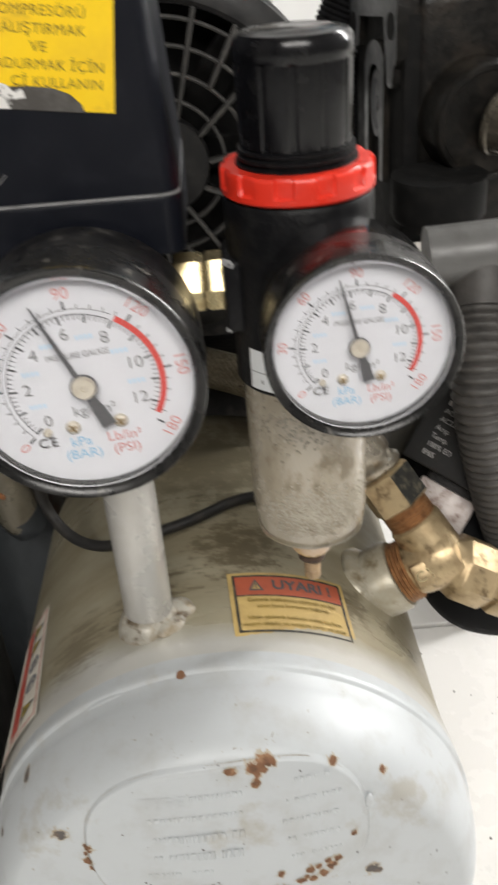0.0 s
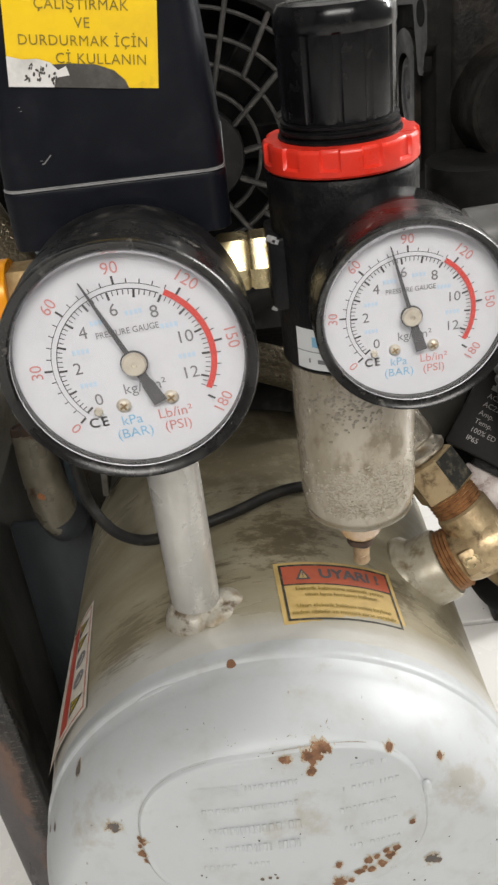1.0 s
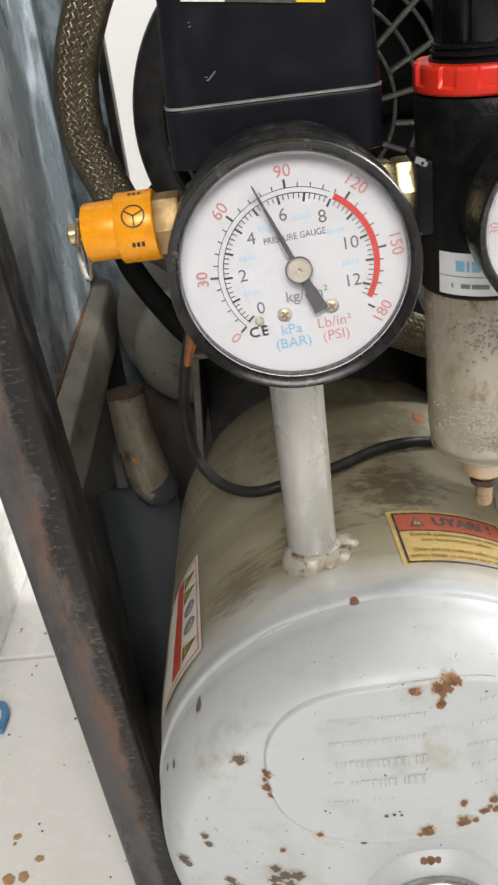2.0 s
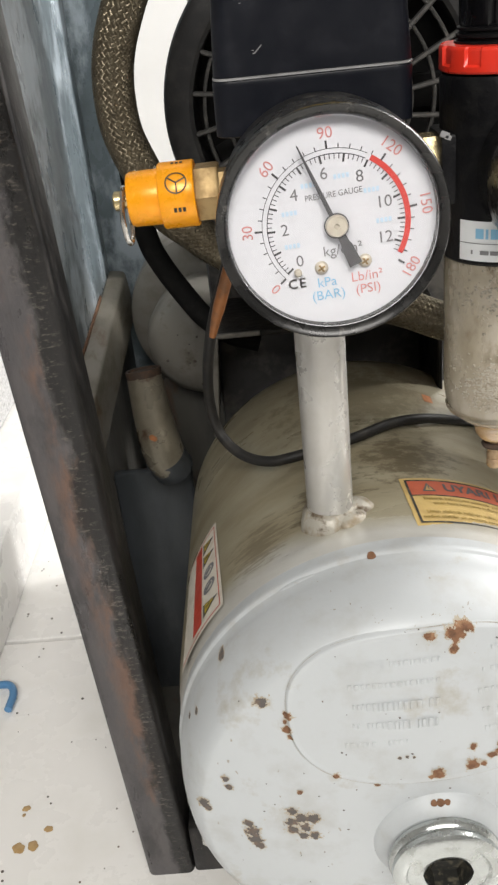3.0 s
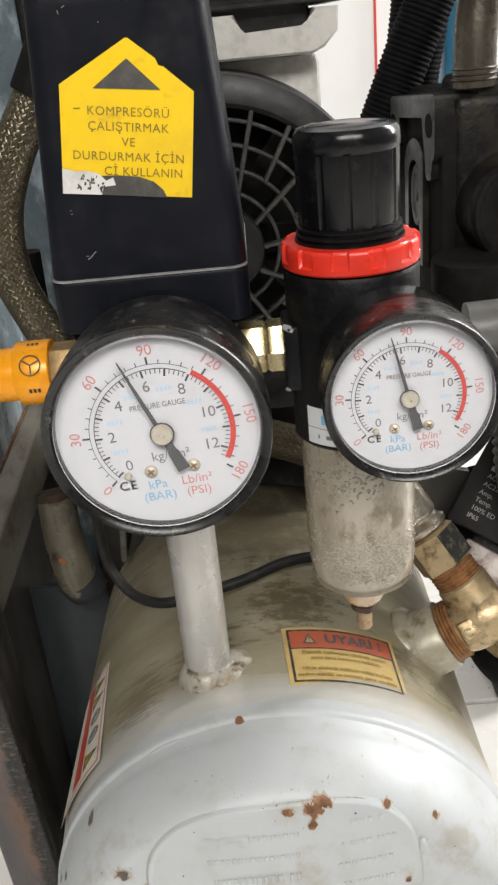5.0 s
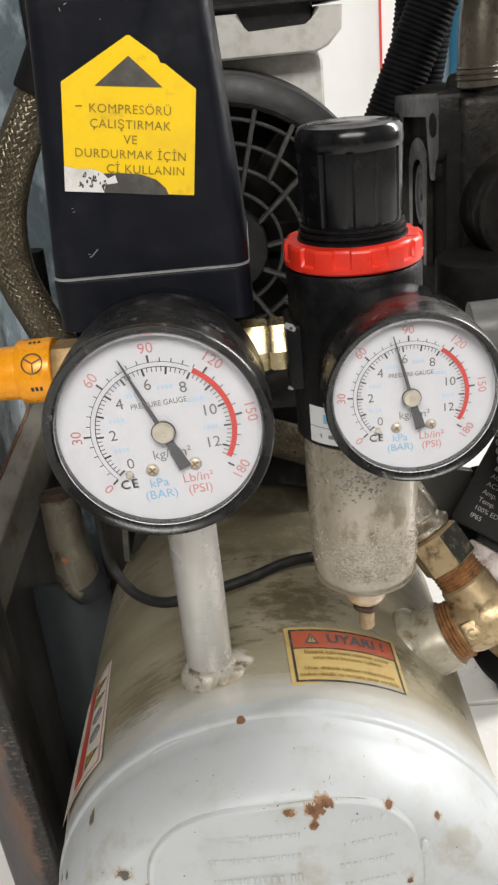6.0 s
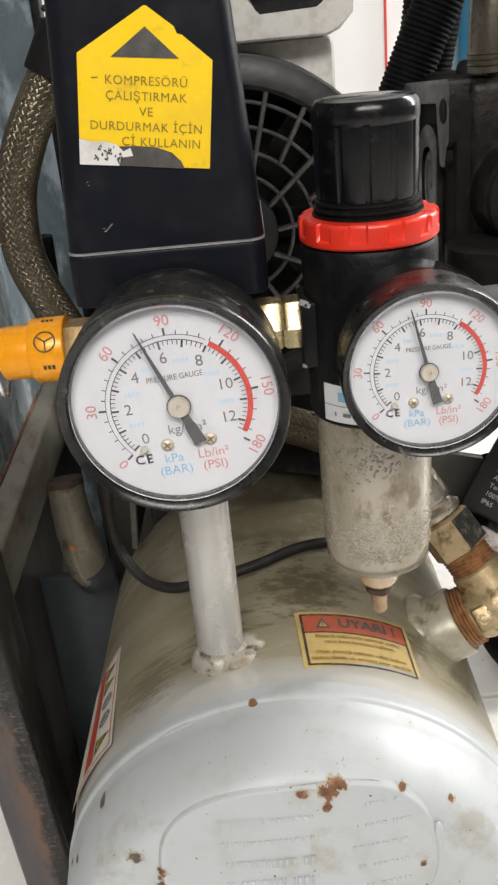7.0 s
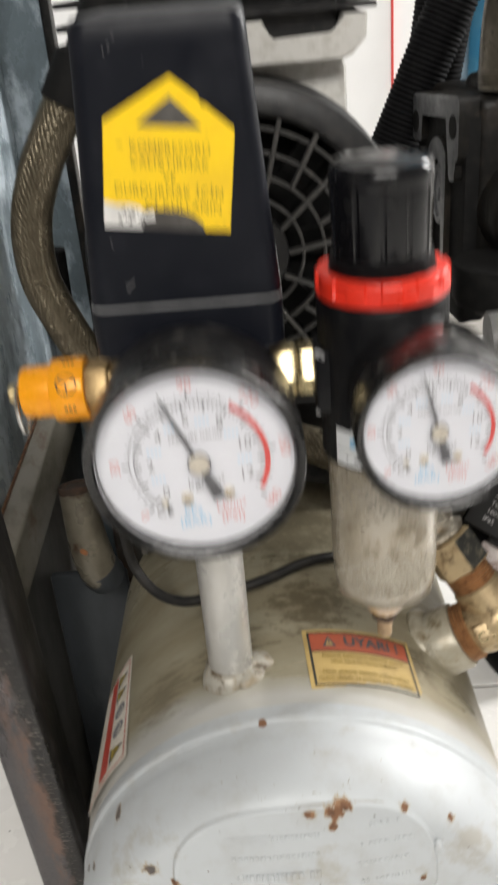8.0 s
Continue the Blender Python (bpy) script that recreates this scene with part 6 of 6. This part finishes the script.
block = box((0.066, 0.100, 0.066), PF @ Matrix.Translation((-0.0310, 0.3145, -0.0410)), 0.006, 3)
part("block", block, M_iron, pump, "rough black casting")
part("port_back", box((0.062, 0.094, 0.012), PF @ Matrix.Translation((-0.0308, 0.3105, -0.0095)), 0.002), M_rubber, pump, "dark inside of the ports")
port_piece("port_flange", [(0.0510, 0.3475), (0.0510, 0.3640), (0.0505, 0.3662), (0.0485, 0.3675), (0.0025, 0.3675), (0.0006, 0.3664), (0.0, 0.3645), (0.0, 0.3430), (0.0012, 0.3400), (0.0030, 0.3385), (0.0030, 0.3330), (0.0045, 0.3312), (0.0080, 0.3312), (0.0095, 0.3330), (0.0100, 0.3440), (0.0110, 0.3480), (0.0125, 0.3510), (0.0125, 0.3585), (0.0395, 0.3585), (0.0395, 0.3480), (0.0412, 0.3458), (0.0480, 0.3455)], -0.0090, 0.0, M_ironface, "machined grey port flange")
arch = [(0.0346, 0.2910)] + bow(0.0136, 0.0346, 0.3490) + [(0.0136, 0.2910), (0.0180, 0.2910)] + bow(0.0180, 0.0302, 0.3400)[::-1] + [(0.0302, 0.2910)]
port_piece("arch", arch, -0.0090, -0.0006, M_ironface, "grey machined arch")
for u in (0.0055, 0.0465):
    part("bolt_hole", lathe([(0.0036, 0.0), (0.0036, 0.0003), (0.0, 0.0003)], PF @ Matrix.Translation((-1.2 * u, 0.3523 - 0.09 * u, 0)) @ Matrix.Diagonal((1.2, 1.4, 1, 1)), 24), M_rubber, pump, "dark bolt hole")
disc = part("valve_disc", lathe([(0.0, -0.0012), (0.0010, -0.0012), (0.0014, -0.0022), (0.0042, -0.0022), (0.0046, -0.0014), (0.0057, -0.0014), (0.0060, -0.0022), (0.0060, -0.0090)], PF @ Matrix.Translation((-0.0280, 0.3190, 0)) @ Matrix.Diagonal((1.2, 2.4, 1, 1)), 40), M_ironface, pump, "dark oval valve disc")
BM_ = axis_matrix((0.1255, 0.2150, 0.3160), -FU)
part("boss", lathe([(0.0240, -0.020), (0.0230, -0.004), (0.0227, 0.0), (0.0218, 0.0010), (0.0200, 0.0012), (0.0195, 0.0004), (0.0, 0.0004)], BM_, 56), M_iron, pump, "round boss")
part("lower_can", lathe([(0.0, 0.2825), (0.0175, 0.2825), (0.0190, 0.2850), (0.0190, 0.300), (0.0, 0.300)], Matrix.Translation((0.1035, 0.205, 0)), 56), M_rubber, pump, "smooth black round can")
part("top_web", box((0.040, 0.016, 0.050), PF @ Matrix.Translation((-0.020, 0.3620, -0.042)), 0.004, 3), M_iron, pump, "raised casting web under the elbow")
pipe = thing("stub_pipe", (0.118, 0.185, 0.31), "dull olive steel pipe screwed into the casting", "pipe")
PD = Vector((0.72, -0.62, -0.12)).normalized()
PM = axis_matrix(Vector((0.1262, 0.2145, 0.3160)), PD)
part("tube", lathe([(0.0, 0.0), (0.0112, 0.0), (0.0122, 0.0010), (0.0122, 0.0026), (0.0114, 0.0034), (0.0116, 0.060), (0.0, 0.060)], PM, 40), M_dullpipe, pipe)
elbow = thing("steel_elbow", (0.107, 0.235, 0.365), "oily dark steel elbow pipe rising from the casting", "pipe")
part("tube", sweep([(0.1085, 0.235, 0.366), (0.1085, 0.235, 0.378), (0.1092, 0.236, 0.390), (0.1115, 0.238, 0.404), (0.116, 0.240, 0.415), (0.130, 0.242, 0.420)], 0.0090, 60, 28), M_dullpipe, elbow)
for h in (0.3690, 0.3712, 0.3734):
    part("thread", lathe([(0.0088, h - 0.0008), (0.0097, h), (0.0088, h + 0.0008)], Matrix.Translation((0.1085, 0.235, 0)), 32), M_dullpipe, elbow)

# grey plastic pipe and corrugated hose under it
grey = thing("plastic_pipe", (0.11, 0.138, 0.29), "grey plastic pipe lying across behind the gauge", "pipe")
part("tube", sweep([(0.0835, 0.139, 0.2905), (0.105, 0.138, 0.2915), (0.130, 0.137, 0.2925), (0.160, 0.136, 0.2940)], 0.0104, 30, 32), M_greyplastic, grey)
part("band", sweep([(0.1150, 0.1376, 0.2919), (0.1165, 0.1375, 0.2920), (0.1180, 0.1374, 0.2921)], 0.0110, 8, 32), M_rubber, grey, "black band")
corr = thing("corrugated_hose", (0.112, 0.13, 0.16), "dark grey corrugated plastic hose hanging down", "hose")


def ribs(pitch, r, depth):
    return lambda s, a: r + depth * (0.5 - 0.5 * math.cos(2 * math.pi * s / pitch)) ** 0.6


part("tube", sweep([(0.1025, 0.137, 0.2840), (0.1008, 0.128, 0.2720), (0.0992, 0.119, 0.2590), (0.0998, 0.115, 0.2440), (0.1050, 0.114, 0.2197), (0.1125, 0.114, 0.1937), (0.1204, 0.114, 0.1738)], ribs(0.0031, 0.0094, 0.0014), 480, 36), M_corr, corr, "ribbed tube")
black = thing("rubber_hose", (0.1, 0.13, 0.14), "thick black rubber hose bend beside the tank", "hose")
part("tube", sweep([(0.170, 0.150, 0.118), (0.140, 0.138, 0.138), (0.118, 0.130, 0.147), (0.1035, 0.127, 0.157), (0.0965, 0.133, 0.178), (0.098, 0.150, 0.195), (0.104, 0.170, 0.205)], 0.0195, 80, 32), M_hoseblack, black)

part("cuff", sweep([(0.1028, 0.1385, 0.2860), (0.1018, 0.1335, 0.2790), (0.1010, 0.1290, 0.2733)], 0.0113, 12, 32), M_corr, corr, "smooth grey hose cuff")

# solenoid valve
sol = thing("solenoid_valve", (0.09, 0.145, 0.20), "black solenoid coil with white lettering on an aluminium valve body", "solenoid valve")
QX = Vector((0.80, -0.48, -0.36)).normalized()
QZ = Vector((0.52, 0.376, 0.77))
QZ = (QZ - QX * QZ.dot(QX)).normalized()
QM = Matrix((QX, QZ.cross(QX), QZ)).transposed().to_4x4()
QM.translation = Vector((0.0749, 0.1310, 0.2173)) + QX * 0.017 + QZ * 0.020 + QZ.cross(QX) * 0.012
part("coil", box((0.034, 0.024, 0.040), QM, 0.0010), M_coil, sol, "black moulded coil")
bm = bmesh.new()
f = lambda x, y: QM @ Vector((x, -0.01215, y))
for row, text in enumerate(("AC220V", "AC220V", "Amp.", "Temp.", "100% ED", "IP65")):
    add_letters(bm, text, 0.0027, (-0.0108, 0.0020 - 0.0034 * row), f, align="LEFT")
add_poly(bm, [(-0.0108, 0.0044), (-0.0040, 0.0044), (-0.0040, 0.0062), (-0.0108, 0.0062)], f)
part("lettering", bm, M_textgrey, sol, "small white lettering")
part("valve_body", box((0.023, 0.022, 0.014), QM @ Matrix.Translation((0.0050, 0.003, -0.0300)), 0.0012), M_valve, sol, "pitted pale aluminium valve body")
part("valve_neck", box((0.020, 0.014, 0.008), QM @ Matrix.Translation((0.0050, 0.003, -0.0215)), 0.001), M_iron, sol, "dark neck between coil and body")
part("side_plate", box((0.026, 0.004, 0.026), Matrix.Translation((0.0740, 0.1560, 0.2150)) @ Matrix.Rotation(radians(14), 4, "Y"), 0.001), M_greysheet, sol, "grey plate")
part("support", box((0.012, 0.150, 0.012), Matrix.Translation((0.1300, 0.2250, 0.2150)) @ Matrix.Rotation(radians(-18), 4, "Z"), 0.002), M_iron, sol)

# black corrugated hose and blue frame in the far corner
far = thing("corrugated_hose", (0.09, 0.30, 0.36), "thick black corrugated hose slanting behind the casting", "hose")
part("tube", sweep([(0.0660, 0.300, 0.318), (0.0788, 0.300, 0.347), (0.0938, 0.300, 0.382), (0.1008, 0.300, 0.397), (0.1230, 0.300, 0.447)], ribs(0.0024, 0.0112, 0.0008), 460, 32), M_hoseblack, far, "ribbed tube")
far2 = thing("corrugated_hose", (0.10, 0.33, 0.36), "thin black corrugated hose rising behind the casting", "hose")
part("tube", sweep([(0.0880, 0.322, 0.262), (0.0900, 0.322, 0.310), (0.0945, 0.322, 0.350), (0.0996, 0.322, 0.387), (0.1014, 0.322, 0.402), (0.1040, 0.322, 0.440)], ribs(0.0024, 0.0128, 0.0008), 360, 28), M_hoseblack, far2, "ribbed tube")
far3 = thing("corrugated_hose", (0.11, 0.34, 0.36), "black corrugated hose close beside the blue post", "hose")
part("tube", sweep([(0.0900, 0.318, 0.280), (0.0955, 0.318, 0.340), (0.1000, 0.318, 0.370), (0.1058, 0.318, 0.402), (0.1125, 0.318, 0.440)], ribs(0.0024, 0.0112, 0.0006), 300, 28), M_hoseblack, far3, "ribbed tube")
blue = thing("frame_post", (0.1262, 0.338, 0.30), "blue painted steel frame post behind the casting", "frame post")
part("tube", box((0.020, 0.020, 0.42), Matrix.Translation((0.1262, 0.338, 0.49)), 0.002), M_bluestrip, blue)
part("bracket", box((0.024, 0.060, 0.010), Matrix.Translation((0.1262, 0.316, 0.300)), 0.002), M_iron, blue, "black bracket to the casting")
plate_ob = part("base_plate", box((0.080, 0.230, 0.006), Matrix.Translation((-0.0825, 0.245, 0.0030)), 0.001, 1), M_greysheet, None, "dark grey steel base plate on the floor beside the tank")
tagged(plate_ob, category="plate")
base = thing("pump_stand", (0.156, 0.29, 0.0), "black steel stand under the casting", "stand")
part("column", box((0.030, 0.050, 0.292), Matrix.Translation((0.1560, 0.290, 0.146)), 0.004), M_iron, base)
part("foot", box((0.036, 0.056, 0.010), Matrix.Translation((0.1560, 0.290, 0.005)), 0.002), M_iron, base)

# ---- machine side: post, panel, lip, lower sheet ----
post = thing("frame_post", (-0.101, 0.097, 0.0), "black painted steel corner post, rusted along its face", "frame post")
bm = bmesh.new()
rows = []
for z in np.linspace(0.0, 0.60, 13):
    cx = -0.1014 - 0.0375 * z
    w = 0.0108 + 0.003 * z
    ring = []
    for px_, py_, s in ((w, 0.011, 0), (-w, 0.011, 90), (-w, -0.011, 180), (w, -0.011, 270)):
        r = 0.0032
        for k in range(5):
            g = radians(s + 90 * k / 4)
            ring.append(bm.verts.new((cx + px_ - math.copysign(r, px_) + r * math.cos(g), 0.0990 + py_ - math.copysign(r, py_) + r * math.sin(g), z)))
    rows.append(ring)
for a, b in zip(rows, rows[1:]):
    for k in range(len(a)):
        m = (k + 1) % len(a)
        bm.faces.new((a[k], a[m], b[m], b[k]))
bm.faces.new(rows[0][::-1])
bm.faces.new(rows[-1])
tube = part("tube", bm, M_postblack, post, "black square tube, rusted on its front face")
tube.data.materials.append(M_post)
for poly in tube.data.polygons:
    if poly.normal.y < -0.8:
        poly.material_index = 1
rail = thing("frame_rail", (-0.03, 0.099, 0.0), "black painted steel rail on the floor under the tank", "frame rail")
part("tube", box((0.122, 0.022, 0.030), Matrix.Translation((-0.0293, 0.0990, 0.0150)), 0.002), M_postblack, rail)
side = thing("side_panel", (-0.128, 0.24, 0.0), "blue grey sheet metal machine panel with whitish stains", "panel")
part("sheet", box((0.003, 0.1835, 0.448), Matrix.Translation((-0.1290, 0.25175, 0.4200)), 0.0008, 1), M_bluegrey, side, "blue grey painted sheet")
bm = bmesh.new()
ends = []
for y, joint, ridge, foot in ((0.130, 0.1988, 0.1910, 0.1725), (0.340, 0.2155, 0.2145, 0.1900)):
    ends.append([bm.verts.new((x, y, z)) for x, z in ((-0.1276, joint - 0.003), (-0.1272, joint), (-0.1262, joint + 0.0004), (-0.1196, ridge + 0.0006), (-0.1184, ridge), (-0.1176, ridge - 0.0012), (-0.1150, foot), (-0.1180, foot), (-0.1205, ridge - 0.003))])
for k in range(9):
    j = (k + 1) % 9
    bm.faces.new((ends[0][k], ends[0][j], ends[1][j], ends[1][k]))
bm.faces.new(ends[0][::-1])
bm.faces.new(ends[1])
bmesh.ops.recalc_face_normals(bm, faces=bm.faces)
part("lip", bm, M_lip, side, "beige folded lip")
part("rust_line", box((0.0010, 0.150, 0.0024), Matrix.Translation((-0.1271, 0.225, 0.2074)) @ Matrix.Rotation(radians(4.55), 4, "X"), 0.0004, 1), M_rust, side, "rust along the joint of sheet and lip")
part("lower_sheet", box((0.003, 0.195, 0.192), Matrix.Translation((-0.1215, 0.2425, 0.0960)), 0.0008, 1), M_greysheet, side, "dark grey green lower sheet")
part("rear_return", box((0.027, 0.003, 0.60), Matrix.Translation((-0.1150, 0.3450, 0.300)), 0.0008, 1), M_bluegrey, side, "rear fold of the panel, blue grey")
part("rear_edge", box((0.005, 0.010, 0.60), Matrix.Translation((-0.0990, 0.3430, 0.300)), 0.001), M_iron, side, "black rubber edge strip")
rearblack = thing("rubber_hose", (-0.09, 0.24, 0.19), "black rubber hose curving up behind the fan cover", "hose")
part("tube", sweep([(-0.0770, 0.246, 0.262), (-0.0700, 0.243, 0.278), (-0.0570, 0.240, 0.288), (-0.0400, 0.240, 0.290)], 0.0080, 50, 24), M_rubber, rearblack)

# ---- floor tiles, drips and dirt ----
tile_mesh = None
TS = 0.60
for i in range(-2, 3):
    for j in range(-3, 2):
        cx, cy = 0.07 + TS * i, 0.264 - TS / 2 + TS * j
        if tile_mesh is None:
            bm = box((TS - 0.0030, TS - 0.0030, 0.008), Matrix.Translation((0, 0, -0.004)), 0.0006, 1)
            ob = part("tile", bm, M_tile, floor, smooth=False)
            tile_mesh = ob.data
        else:
            ob = new("tile", tile_mesh)
            ob.parent = floor
        ob.location = (cx, cy, 0.0)
drips = thing("oil_drips", (-0.16, 0.115, 0.0), "dried brown oil drips on the white floor tiles", "stain")


def drop(x, y, r, mat, seed, name="drip"):
    rg = random.Random(seed)
    bm = bmesh.new()
    add_lathe(bm, [(r, 0.0003), (r * 0.7, 0.0006), (0.0, 0.0007)], Matrix.Translation((x, y, 0)), 44, lambda a, h: 1 + 0.12 * math.sin(2 * a + seed) + 0.08 * math.sin(5 * a + 2 * seed))
    return part(name, bm, mat, drips)


for k, (x, y, r) in enumerate(((-0.1795, 0.1315, 0.0020), (-0.1655, 0.1180, 0.0021), (-0.1785, 0.1080, 0.0031), (-0.1715, 0.1088, 0.0028), (-0.1800, 0.1275, 0.0010))):
    drop(x, y, r, M_oil, k + 1)
grit = bmesh.new()
rg = random.Random(77)
for k in range(150):
    x, y = (rg.uniform(-0.215, -0.11), rg.uniform(0.06, 0.45)) if k < 110 else (rg.uniform(0.09, 0.2), rg.uniform(0.08, 0.35))
    r = rg.uniform(0.0003, 0.0009)
    add_lathe(grit, [(r, 0.0), (r * 0.8, r * 0.5), (0.0, r * 0.6)], Matrix.Translation((x, y, 0.0)), 6)
bmesh.ops.recalc_face_normals(grit, faces=grit.faces)
tagged(part("grit", grit, M_chip, None, "dark grit scattered on the floor tiles"), category="dirt", kind="stuff")
bt = thing("blue_tube", (-0.214, 0.226, 0.0), "short piece of bent blue plastic tube on the floor", "tube")
part("tube", sweep([(-0.2160, 0.2225, 0.0025), (-0.2085, 0.2215, 0.0025), (-0.2045, 0.2140, 0.0025), (-0.2048, 0.2010, 0.0025)], 0.0023, 24, 12), M_bluetube, bt)
